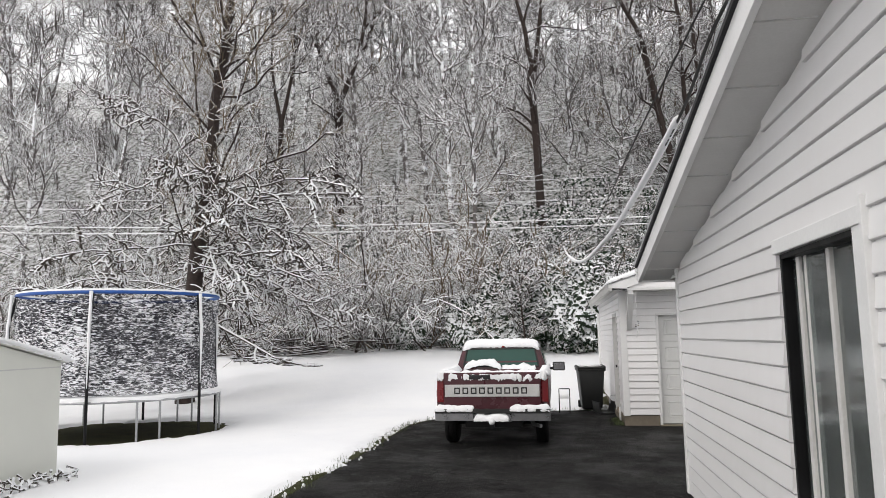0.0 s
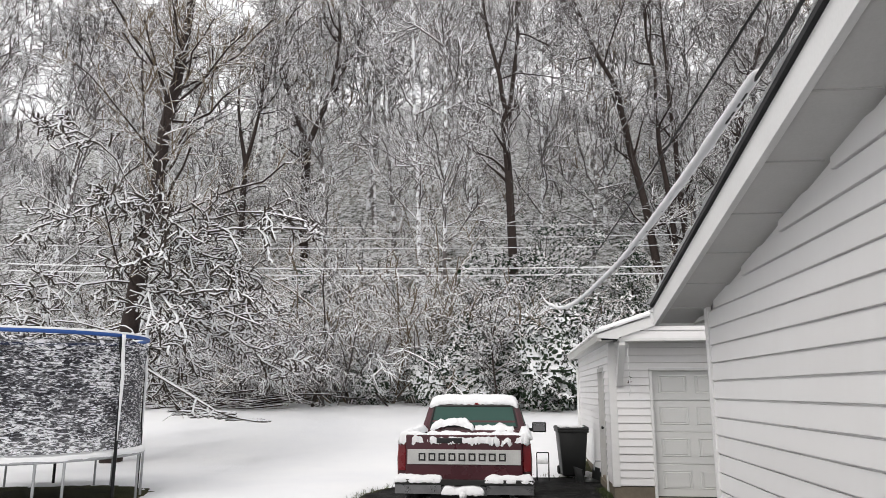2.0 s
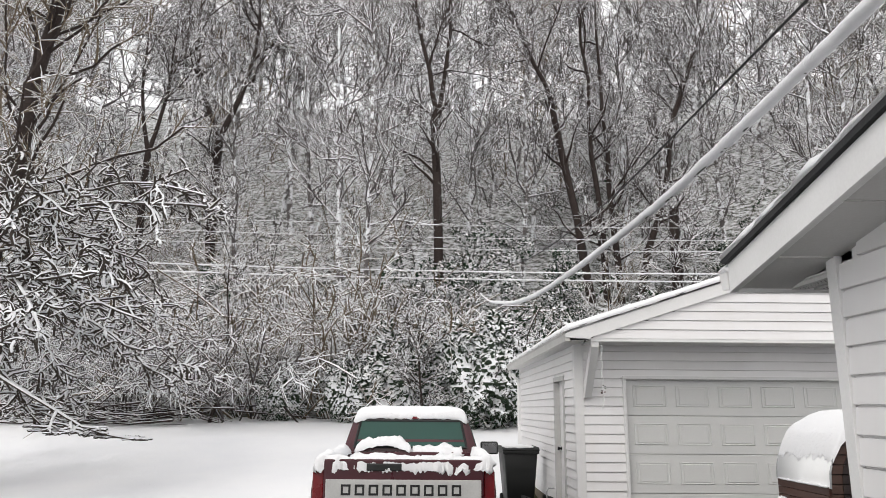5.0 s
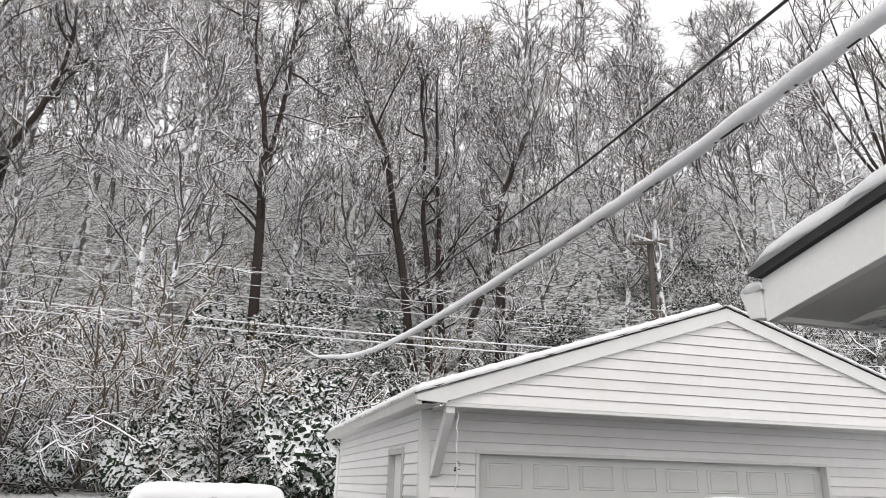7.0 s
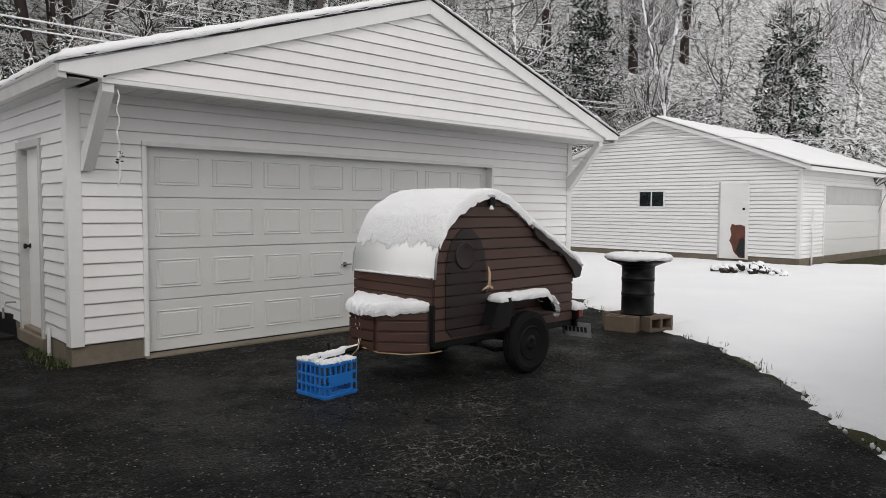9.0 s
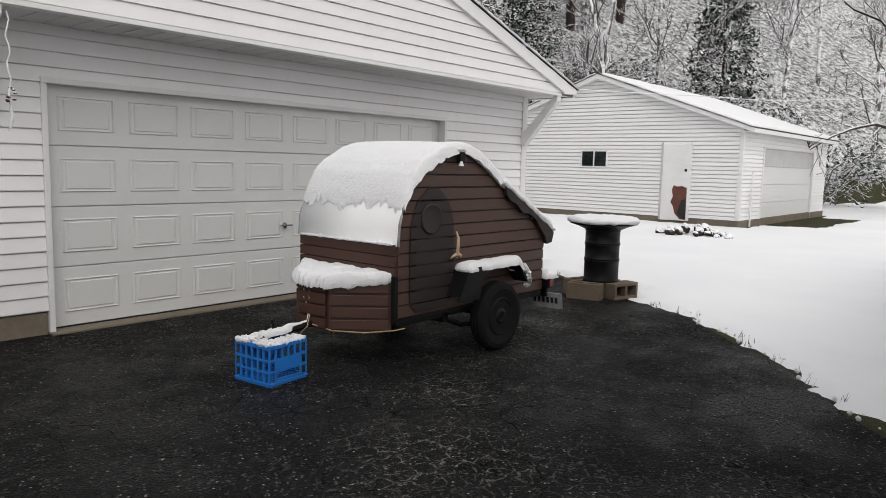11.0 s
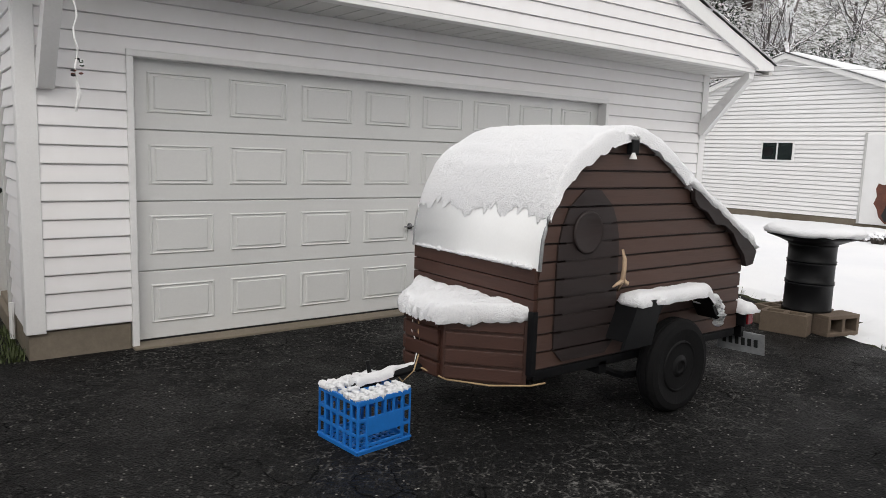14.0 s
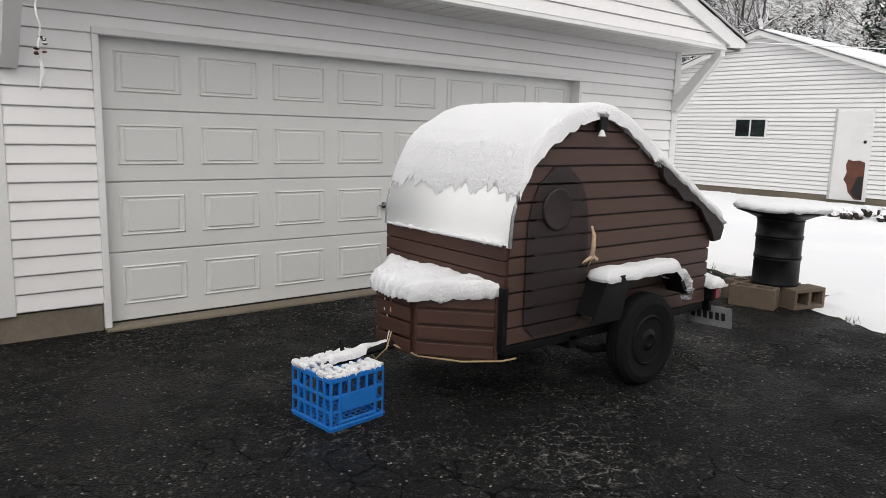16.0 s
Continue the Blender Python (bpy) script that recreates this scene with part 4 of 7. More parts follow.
o = [(1.66, 0.15), (1.67, 0.72), (1.80, 0.70), (1.86, 0.5), (1.92, 0.34), (1.84, 0.2)]
part("torn_hole", prism(o, "x", -0.066, -0.061), DARKROOM, nd)
part("door_lock", lathe([(0.0, 0.0), (0.04, 0.0), (0.03, 0.03), (0.0, 0.04)], 12, pose(-0.054, 1.72, 1.55, 0, -90)), BLACK, nd)
part("door_frame", box(-0.058, 0.0, 2.42, 2.48, 0.1, 2.34), TRIM_GREY, nd)
part("door_frame", box(-0.058, 0.0, 1.57, 1.63, 0.1, 2.34), TRIM, nd)
nw = part("window", box(-0.056, -0.005, 4.22, 5.15, 1.57, 2.12, 0.004), TRIM, ng, "small sliding window with dark panes")
for a, b in ((4.27, 4.66), (4.71, 5.10)):
    part("glass_pane", box(-0.062, -0.057, a, b, 1.62, 2.07), GLASS, nw)
part("fan_disc", lathe([(0.0, 0.0), (0.13, 0.0), (0.13, 0.02), (0.0, 0.03)], 18, pose(-0.0625, 4.92, 1.83, 0, -90)), BLACK, nw, "round dark vent behind the pane")
nv = part("garage_door", box(1.85, 7.2, 0.26, 0.3, 0.12, 2.24), DOORPAINT, ng, "white garage door with a darker top panel")
for k in range(4):
    part("door_section", box(1.85, 7.2, 0.235, 0.26, 0.12 + k * 0.53 + 0.008, 0.12 + k * 0.53 + 0.522, 0.004), DOORPAINT if k < 3 else TRIM_GREY, nv)
part("door_surround", box(1.77, 1.85, 0.17, 0.3, 0.0, 2.28), TRIM, ng)
part("door_surround", box(7.2, 7.28, 0.17, 0.3, 0.0, 2.28), TRIM, ng)
part("vent_pipe", tube([(0.75, 0.12, 0.0), (0.75, 0.12, 1.55)], 0.025, 8), TRIM, ng)

# ---- crumbs of snow and grass along the drive's rim ----
crumbs = thing("snow_crumbs", pose(0, 0, 0), "loose crumbs and lumps of snow along the drive", "snow", kind="stuff")
grass = thing("grass_tufts", pose(0, 0, 0), "short wet grass poking out between snow and asphalt", "grass", kind="stuff")
rng = random.Random(22)
cb, gb = bmesh.new(), bmesh.new()
rim = [(DRIVE[k], DRIVE[k + 1]) for k in range(len(DRIVE) - 1)]
for (ax, ay), (bx, by) in rim:
    if abs(ax + 0.6) < 0.05 and abs(bx + 0.6) < 0.05 or ay > 0.1 and by > 0.1 and ax > -0.7 or by < -20 and bx > -1:
        continue
    y_low = max(min(ay, by), -9.0)
    length = math.hypot(bx - ax, by - ay)
    for k in range(int(length * 26)):
        t = rng.random()
        x, y = ax + (bx - ax) * t, ay + (by - ay) * t
        if y < -9.5:
            continue
        nx, ny = (by - ay) / length, -(bx - ax) / length
        off = rng.gauss(0.05, 0.06)
        x, y = x - nx * off, y - ny * off
        if k % 3 == 0:
            r_ = rng.uniform(0.010, 0.030)
            bmesh.ops.create_icosphere(cb, subdivisions=1, radius=r_, matrix=pose(x, y, z_at(x, y) + r_ * 0.5 + 0.006, rng.uniform(0, 90), rng.uniform(0, 90)) @ Matrix.Diagonal((1, 0.8, 0.7, 1)))
        elif x < 0 or k % 9 == 1:
            for q in range(4):
                a = rng.uniform(0, 6.28)
                h = rng.uniform(0.03, 0.09)
                px, py = x + rng.gauss(0, 0.03), y + rng.gauss(0, 0.03)
                dx, dy = math.cos(a), math.sin(a)
                zz = z_at(px, py)
                gb.faces.new([gb.verts.new(p) for p in ((px - dy * 0.004, py + dx * 0.004, zz), (px + dy * 0.004, py - dx * 0.004, zz), (px + dx * 0.5 * h + dy * 0.002, py + dy * 0.5 * h - dx * 0.002, zz + h), (px + dx * 0.5 * h, py + dy * 0.5 * h, zz + h))])
for k in range(420):
    px, py = GX0 - 0.04 - abs(rng.gauss(0, 0.09)), rng.uniform(0.0, 1.1) ** 1.3
    a, h = rng.uniform(0, 6.28), rng.uniform(0.02, 0.08)
    dx, dy = math.cos(a), math.sin(a)
    gb.faces.new([gb.verts.new(p) for p in ((px - dy * 0.005, py + dx * 0.005, 0.0), (px + dy * 0.005, py - dx * 0.005, 0.0), (px + dx * 0.5 * h + dy * 0.002, py + dy * 0.5 * h - dx * 0.002, h), (px + dx * 0.5 * h, py + dy * 0.5 * h, h))])
part("crumbs", cb, SNOW, crumbs)
part("blades", gb, plain("wet_grass_blades", (0.055, 0.075, 0.02), 0.7, var=0.6, scale=5.0), grass)

# ---- wheels ----


def wheel(parent, x, y, z, r, w, side, rim_mat, hub_r=0.55):
    """Wheel whose axle runs along x of its own frame; side: which way the face looks."""
    m = pose(x, y, z, 0, 90 * side, 0)
    p = [(r * hub_r, -w / 2), (r * 0.93, -w / 2), (r * 0.985, -w / 2 + 0.02), (r, -w * 0.3), (r, -w * 0.2), (r * 0.975, -w * 0.18), (r * 0.975, -w * 0.12), (r, -w * 0.1), (r, w * 0.1), (r * 0.975, w * 0.12), (r * 0.975, w * 0.18), (r, w * 0.2), (r, w * 0.3), (r * 0.985, w / 2 - 0.02), (r * 0.93, w / 2), (r * 0.80, w / 2 + 0.008), (r * hub_r, w / 2 - 0.008)]
    bm = bmesh.new()
    add_lathe(bm, p, 40, m)
    bmesh.ops.recalc_face_normals(bm, faces=bm.faces[:])
    wh = part("wheel", bm, RUBBER, parent, "black treaded tyre")
    h = r * hub_r
    p = [(0.0, -0.03), (h, -0.03), (h, w / 2 - 0.012), (h * 0.93, w / 2 + 0.004), (h * 0.86, w / 2 - 0.015), (h * 0.78, w / 2 - 0.05), (h * 0.5, w / 2 - 0.03), (h * 0.42, w / 2 - 0.005), (h * 0.26, w / 2 + 0.002), (h * 0.22, w / 2 + 0.004), (h * 0.18, w / 2 - 0.012), (0.0, w / 2 - 0.014)]
    part("rim", lathe(p, 28, m), rim_mat, wh, "", True)
    for k in range(8):
        a = 2 * math.pi * (k + 0.5) / 8
        part("rim_slot", box(-0.012, 0.012, -h * 0.12, h * 0.12, -0.004, 0.004, 0.003, m @ pose(h * 0.70 * math.cos(a), h * 0.70 * math.sin(a), w / 2 - 0.036, 0, 0, math.degrees(a))), BLACK, wh)
    for k in range(5):
        a = 2 * math.pi * k / 5
        part("wheel_nut", lathe([(0.0, 0.0), (0.012, 0.0), (0.012, 0.018), (0.0, 0.02)], 6, m @ pose(h * 0.56 * math.cos(a), h * 0.56 * math.sin(a), w / 2 - 0.035)), STEEL, wh)
    return wh


# ---- pickup truck ----
truck = thing("pickup_truck", pose(-3.03, -3.22, 0), "maroon pickup truck with snow on bed, cab and bumper", "truck")
TW = 0.89
# bed sides with a rounded shoulder
for s in (-1, 1):
    o = [(s * (TW - 0.06), 0.50), (s * TW, 0.62), (s * (TW + 0.01), 0.90), (s * (TW - 0.01), 1.10), (s * (TW - 0.05), 1.19), (s * (TW - 0.12), 1.20), (s * (TW - 0.13), 0.60)]
    part("bed_side", prism(o, "y", 0.13, 2.05, 0.006), RED, truck, "", True)
    o = [(s * (TW - 0.06), 0.42), (s * TW, 0.55), (s * (TW + 0.01), 0.85), (s * (TW - 0.01), 1.08), (s * (TW - 0.09), 1.16), (s * (TW - 0.18), 1.16), (s * (TW - 0.18), 0.42)]
    part("cab_side", prism(o, "y", 2.06, 3.55, 0.006), RED, truck, "", True)
    part("front_fender", prism(o, "y", 3.56, 4.75, 0.006), RED, truck, "", True)
    part("tail_lamp", box(s * (TW - 0.115), s * (TW - 0.005), 0.10, 0.20, 0.74, 1.10, 0.012), REDLENS, truck, "red tail lamp")
    if s < 0:
        continue
    arm = part("mirror", box(s * (TW + 0.0), s * (TW + 0.09), 3.18, 3.23, 1.10, 1.15, 0.008), BLACKP, truck, "black door mirror with snow")
    part("mirror_head", box(s * (TW + 0.06), s * (TW + 0.30), 3.16, 3.27, 1.08, 1.25, 0.02), BLACKP, arm)
    part("mirror_glass", box(s * (TW + 0.08), s * (TW + 0.28), 3.152, 3.16, 1.10, 1.23, 0.0), CHROME, arm)
part("bed_floor", box(-TW + 0.12, TW - 0.12, 0.13, 2.05, 0.60, 0.66), BLACK, truck)
part("bed_front", box(-TW + 0.12, TW - 0.12, 2.0, 2.05, 0.60, 1.17, 0.008), RED, truck)
part("bed_snow", snow_pad(-TW + 0.13, TW - 0.13, 0.2, 2.0, lambda x, y: 0.93 + 0.05 * y, 0.12, 31.0, 0.05, 0.5), SNOW, truck, "snow filling the bed", True)
tg = part("tailgate", box(-TW + 0.115, TW - 0.115, 0.06, 0.13, 0.60, 1.21, 0.012), RED, truck, "maroon tailgate with a pale strip")
strip = part("badge_strip", box(-0.75, 0.75, 0.048, 0.06, 0.83, 1.02, 0.004), SILVER, tg, "pale strip with dark marks")
for k in range(9):
    bm = bmesh.new()
    x0 = -0.60 + k * 0.133
    for a, b, c, d in ((0.0, 0.092, 0.955, 0.975), (0.0, 0.092, 0.875, 0.895), (0.0, 0.02, 0.895, 0.955), (0.072, 0.092, 0.895, 0.955)):
        add_box(bm, x0 + a, x0 + b, 0.043, 0.048, c, d)
    part("dark_mark", bm, BLACKP, strip)
part("tailgate_handle", box(-0.36, -0.02, 0.045, 0.062, 1.10, 1.17, 0.01), BLACKP, tg)
part("tailgate_snow", snow_pad(-TW + 0.02, TW - 0.02, 0.05, 0.19, lambda x, y: 1.20 + 0.012 * fbm(x, 0, 3, 9.0), 0.03, 33.0, 0.012, 1.1, 0.11, 0.03), SNOW, truck, "ragged snow along the tailgate", True)
for s in (-1, 1):
    part("bed_rail_snow", snow_pad(min(s * (TW - 0.15), s * (TW + 0.005)), max(s * (TW - 0.15), s * (TW + 0.005)), 0.2, 2.05, lambda x, y: 1.195, 0.045, 35.0 + s, 0.02, 0.7, 0.045), SNOW, truck, "", True)
    part("cab_rail_snow", snow_pad(min(s * (TW - 0.12), s * (TW + 0.01)), max(s * (TW - 0.12), s * (TW + 0.01)), 2.06, 4.6, lambda x, y: 1.14, 0.05, 37.0 + s, 0.04, 0.5, 0.06), SNOW, truck, "", True)
# step bumper
bm = bmesh.new()
for s in (-1, 1):
    o = [(s * 0.30, 0.0), (s * (TW + 0.02), 0.03), (s * (TW + 0.02), 0.16), (s * 0.30, 0.13)]
    add_prism(bm, o, "z", 0.46, 0.64)
add_box(bm, -0.30, 0.30, 0.03, 0.14, 0.44, 0.56, 0.01)
part("bumper", bm, CHROME, truck, "dull chrome step bumper")
part("bumper_rubber", box(-TW - 0.02, TW + 0.02, -0.006, 0.02, 0.575, 0.645, 0.006), BLACKP, truck)
for a, b in ((-TW - 0.02, -0.27), (0.27, TW + 0.02)):
    part("bumper_snow", snow_pad(a, b, -0.015, 0.15, lambda x, y: 0.64, 0.065, 39.0 + a, 0.02, 0.4, 0.02), SNOW, truck, "snow on the bumper step", True)
part("bumper_snow", snow_pad(-0.28, 0.28, -0.04, 0.13, lambda x, y: 0.50, 0.07, 43.0, 0.02, 0.5, 0.03), SNOW, truck, "", True)
hitch = part("tow_hitch", box(-0.03, 0.03, -0.10, 0.1, 0.36, 0.42, 0.006), BLACK, truck, "tow ball with a lump of snow")
part("hitch_ball", lathe([(0.0, 0.0), (0.02, 0.0), (0.012, 0.03), (0.028, 0.05), (0.02, 0.085), (0.0, 0.09)], 12, pose(0, -0.08, 0.42)), STEEL, hitch, "", True)
bm = bmesh.new()
bmesh.ops.create_icosphere(bm, subdivisions=2, radius=0.05, matrix=pose(0, -0.085, 0.46) @ Matrix.Diagonal((1, 0.9, 1.1, 1)))
part("hitch_snow", bm, SNOW, hitch, "", True)
# cab: a shell lofted from shoulder to roof
rows_c = []
for z, w, yb, yf in ((1.15, 0.85, 2.08, 3.55), (1.30, 0.80, 2.10, 3.30), (1.45, 0.755, 2.13, 3.08), (1.58, 0.71, 2.17, 2.92), (1.64, 0.66, 2.22, 2.85), (1.665, 0.56, 2.30, 2.78)):
    rows_c.append([(-w, yb + 0.05, z), (-w + 0.06, yb, z), (w - 0.06, yb, z), (w, yb + 0.05, z), (w, yf - 0.06, z), (w - 0.08, yf, z), (-w + 0.08, yf, z), (-w, yf - 0.06, z)])
bm = bmesh.new()
rv = [[bm.verts.new(p) for p in r] for r in rows_c]
for a, b in zip(rv, rv[1:]):
    for k in range(8):
        bm.faces.new((a[k], a[(k + 1) % 8], b[(k + 1) % 8], b[k]))
bm.faces.new(rv[-1])
bmesh.ops.recalc_face_normals(bm, faces=bm.faces[:])
cab = part("cab", bm, RED, truck)
o = [(-0.70, 1.22), (0.70, 1.22), (0.63, 1.545), (-0.63, 1.545)]
bm = bmesh.new()
g0 = [bm.verts.new((x, 2.075 + (z - 1.15) * 0.17 - 0.0, z)) for x, z in o]
g1 = [bm.verts.new((x, 2.115 + (z - 1.15) * 0.17, z)) for x, z in o]
bm.faces.new(g0)
bm.faces.new(g1[::-1])
for k in range(4):
    bm.faces.new((g0[k], g1[k], g1[(k + 1) % 4], g0[(k + 1) % 4]))
bmesh.ops.recalc_face_normals(bm, faces=bm.faces[:])
part("rear_window", bm, TGLASS, cab, "green-tinted rear window")
bm = bmesh.new()
for k in range(4):
    a, b = o[k], o[(k + 1) % 4]
    add_tube(bm, [(a[0], 2.072 + (a[1] - 1.15) * 0.17, a[1]), (b[0], 2.072 + (b[1] - 1.15) * 0.17, b[1])], 0.016, 6)
part("window_seal", bm, BLACKP, cab)
for s in (-1, 1):
    bm = bmesh.new()
    vs = [bm.verts.new((s * (wx + d), y, z)) for d in (0.0, 0.012) for wx, y, z in ((0.835, 2.25, 1.20), (0.835, 3.38, 1.20), (0.735, 2.98, 1.52), (0.735, 2.30, 1.52))]
    for q in ((0, 1, 2, 3), (7, 6, 5, 4), (0, 1, 5, 4), (1, 2, 6, 5), (2, 3, 7, 6), (3, 0, 4, 7)):
        bm.faces.new([vs[i] for i in q])
    bmesh.ops.recalc_face_normals(bm, faces=bm.faces[:])
    part("side_window", bm, TGLASS, cab)
part("brake_lamp", box(-0.10, 0.10, 2.13, 2.16, 1.565, 1.595, 0.004), REDLENS, cab)
part("roof_snow", snow_pad(-0.72, 0.72, 2.12, 2.98, lambda x, y: 1.655 - 0.16 * max(0, abs(x) - 0.52) ** 1.5 * 4 - 0.3 * max(0, 2.25 - y) - 0.4 * max(0, y - 2.8), 0.065, 45.0, 0.03, 0.25, 0.04), SNOW, truck, "rounded snow on the cab roof", True)
part("window_snow", snow_pad(-0.68, 0.02, 1.98, 2.13, lambda x, y: 1.19 + 0.10 * math.sin((x + 0.7) * 4.2), 0.08, 47.0, 0.02, 0.9, 0.03), SNOW, truck, "clumped snow against the rear window", True)
part("window_snow", snow_pad(0.0, 0.66, 2.0, 2.13, lambda x, y: 1.17, 0.09, 49.0, 0.03, 0.8, 0.03), SNOW, truck, "", True)
part("hood", box(-TW + 0.1, TW - 0.1, 3.5, 4.75, 1.02, 1.12, 0.03), RED, truck, "", True)
part("hood_snow", snow_pad(-TW + 0.1, TW - 0.1, 3.5, 4.72, lambda x, y: 1.11, 0.08, 51.0, 0.06), SNOW, truck, "", True)
part("windscreen_snow", snow_pad(-0.72, 0.72, 2.85, 3.55, lambda x, y: 1.62 - (y - 2.85) * 0.72, 0.06, 52.0, 0.06), SNOW, truck, "", True)
part("grille", box(-TW + 0.08, TW - 0.08, 4.74, 4.80, 0.45, 1.05, 0.02), CHROME, truck)
part("chassis", box(-0.45, 0.45, 0.2, 4.5, 0.34, 0.50), BLACK, truck)
part("rear_axle", tube([(-0.70, 1.0, 0.34), (0.70, 1.0, 0.34)], 0.05, 8), BLACK, truck)
part("exhaust_pipe", tube([(0.55, 1.4, 0.38), (0.62, 0.5, 0.36), (0.75, 0.35, 0.34)], 0.03, 8), STEEL, truck)
for yy in (1.0, 3.95):
    for s in (-1, 1):
        wheel(truck, s * (TW - 0.13), yy, 0.345, 0.345, 0.20, s, CHROME)

# ---- small camping trailer ----
camper = thing("teardrop_camper", pose(0.0264, 0.1087, -0.0301) @ Matrix.Scale(1.0197, 4), "homemade brown plank teardrop camper under thick snow", "camper")
CY0, CY1 = -2.98, -1.90
PROFILE = [(1.19, 0.95), (1.20, 1.10), (1.235, 1.22), (1.29, 1.32), (1.37, 1.415), (1.46, 1.49), (1.63, 1.58), (1.75, 1.615), (1.86, 1.625), (1.96, 1.61), (2.07, 1.565), (2.18, 1.505), (2.29, 1.435), (2.45, 1.335), (2.70, 1.19), (2.95, 1.04), (3.10, 0.95)]


def c_top(x):
    return float(np.interp(x, [p[0] for p in PROFILE], [p[1] for p in PROFILE]))


body_o = [(1.20, 0.42)] + [(1.20, 0.95)] + [(x + (0.01 if x < 1.5 else 0), z - 0.01) for x, z in PROFILE[1:]] + [(3.06, 0.84), (3.06, 0.42)]
body = part("body", prism(body_o, "y", CY0 + 0.02, CY1 - 0.02), BROWN_D, camper)


def strip_plank(x0s, x1s, z0, z1, y, out, mat, parent, name="side_plank"):
    """A board on the camper's flank whose ends follow x0s(z), x1s(z)."""
    bm = bmesh.new()
    zz = [z0 + 0.002, z0 + 0.006, z1 - 0.007, z1 - 0.004]
    yy = [y + 0.004, y - out, y - out * 0.85, y + 0.004]
    lo = [bm.verts.new((x0s(z), q, z)) for z, q in zip(zz, yy)]
    hi = [bm.verts.new((x1s(z), q, z)) for z, q in zip(zz, yy)]
    b0 = [bm.verts.new((x0s(z), y + 0.03, z)) for z in (zz[0], zz[-1])]
    b1 = [bm.verts.new((x1s(z), y + 0.03, z)) for z in (zz[0], zz[-1])]
    for k in range(3):
        bm.faces.new((lo[k], hi[k], hi[k + 1], lo[k + 1]))
    bm.faces.new((b0[0], b1[0], hi[0], lo[0]))
    bm.faces.new((b0[1], lo[3], hi[3], b1[1]))
    bm.faces.new((b0[0], lo[0], lo[1], lo[2], lo[3], b0[1]))
    bm.faces.new((b1[0], b1[1], hi[3], hi[2], hi[1], hi[0]))
    bmesh.ops.recalc_face_normals(bm, faces=bm.faces[:])
    return part(name, bm, mat, parent)


def flank_ends(z):
    zs_f = [p[1] for p in PROFILE[:9]]
    xs_f = [p[0] for p in PROFILE[:9]]
    zs_r = [p[1] for p in PROFILE[8:]][::-1]
    xs_r = [p[0] for p in PROFILE[8:]][::-1]
    a = 1.195 if z < 0.95 else float(np.interp(z, zs_f, xs_f)) + 0.01
    b = float(np.interp(z, [0.42, 0.84, 0.955], [3.06, 3.06, 3.09])) if z < 0.955 else float(np.interp(z, zs_r, xs_r)) - 0.01
    return a, b


for side in (0, 1):
    fl = part("side_wall", prism(body_o, "y", (CY0 + 0.012) if side == 0 else (CY1 - 0.02), (CY0 + 0.02) if side == 0 else (CY1 - 0.012)), BROWN_D, camper, "brown horizontal boards")
    if side == 0:
        z = 0.43
        while z < 1.60:
            z1 = min(z + 0.0935, 1.615)
            strip_plank(lambda q: flank_ends(min(q, 1.612))[0], lambda q: flank_ends(min(q, 1.612))[1], z, z1, CY0 + 0.012, 0.014, BROWN, fl)
            z += 0.0935
# door with an arched head, round window and driftwood handle
DX0, DX1, DZ0, DZ1 = 1.31, 1.79, 0.45, 1.37


def door_half(z):
    c, h = (DX0 + DX1) / 2, (DX1 - DX0) / 2
    if z > 1.0:
        return h * math.sqrt(max(0.02, 1 - ((z - 1.0) / (DZ1 - 1.0)) ** 2))
    if z < 0.55:
        return h - 0.08 * (1 - (z - DZ0) / 0.10) ** 2
    return h


cx = (DX0 + DX1) / 2
cdoor = part("cabin_door", box(DX0 + 0.06, DX1 - 0.06, CY0 - 0.008, CY0 - 0.004, 0.55, 1.2), BROWN_D, camper, "darker arched plank door")
z = 0.43
while z < DZ1 - 0.01:
    a, b = max(z, DZ0), min(z + 0.0935, DZ1 - 0.004)
    if b - a > 0.03:
        strip_plank(lambda q: cx - door_half(q), lambda q: cx + door_half(q), a, b, CY0 - 0.004, 0.010, BROWN_D, cdoor, "door_plank")
    z += 0.0935
part("porthole_rim", lathe([(0.098, 0.0), (0.114, 0.0), (0.114, 0.010), (0.108, 0.016), (0.098, 0.012)], 32, pose(1.525, CY0 - 0.012, 1.135, 90)), BROWN_D, cdoor, "", True)
part("porthole_glass", lathe([(0.0, 0.0), (0.100, 0.0), (0.100, 0.010), (0.0, 0.011)], 32, pose(1.525, CY0 - 0.012, 1.135, 90)), PORT, cdoor, "dark round window")
bm = tube([(1.80, CY0 - 0.03, 1.03), (1.79, CY0 - 0.055, 0.98), (1.785, CY0 - 0.06, 0.92), (1.79, CY0 - 0.05, 0.86), (1.77, CY0 - 0.035, 0.80)], [0.007, 0.012, 0.013, 0.015, 0.006], 8)
add_tube(bm, [(1.79, CY0 - 0.05, 0.86), (1.74, CY0 - 0.06, 0.85), (1.71, CY0 - 0.05, 0.83)], [0.013, 0.010, 0.005], 8)
add_tube(bm, [(1.79, CY0 - 0.05, 0.87), (1.82, CY0 - 0.06, 0.84), (1.84, CY0 - 0.05, 0.85)], [0.014, 0.011, 0.005], 8)
part("door_handle", bm, DRIFT, cdoor, "bleached driftwood handle", True)
# front wall boards, white shell, snow
for z0, z1 in ((0.72, 0.80), (0.80, 0.88), (0.88, 0.965)):
    part("front_board", box(1.172, 1.20, CY0 + 0.005, CY1 - 0.005, z0 + 0.002, z1 - 0.003, 0.004), BROWN_F, camper)


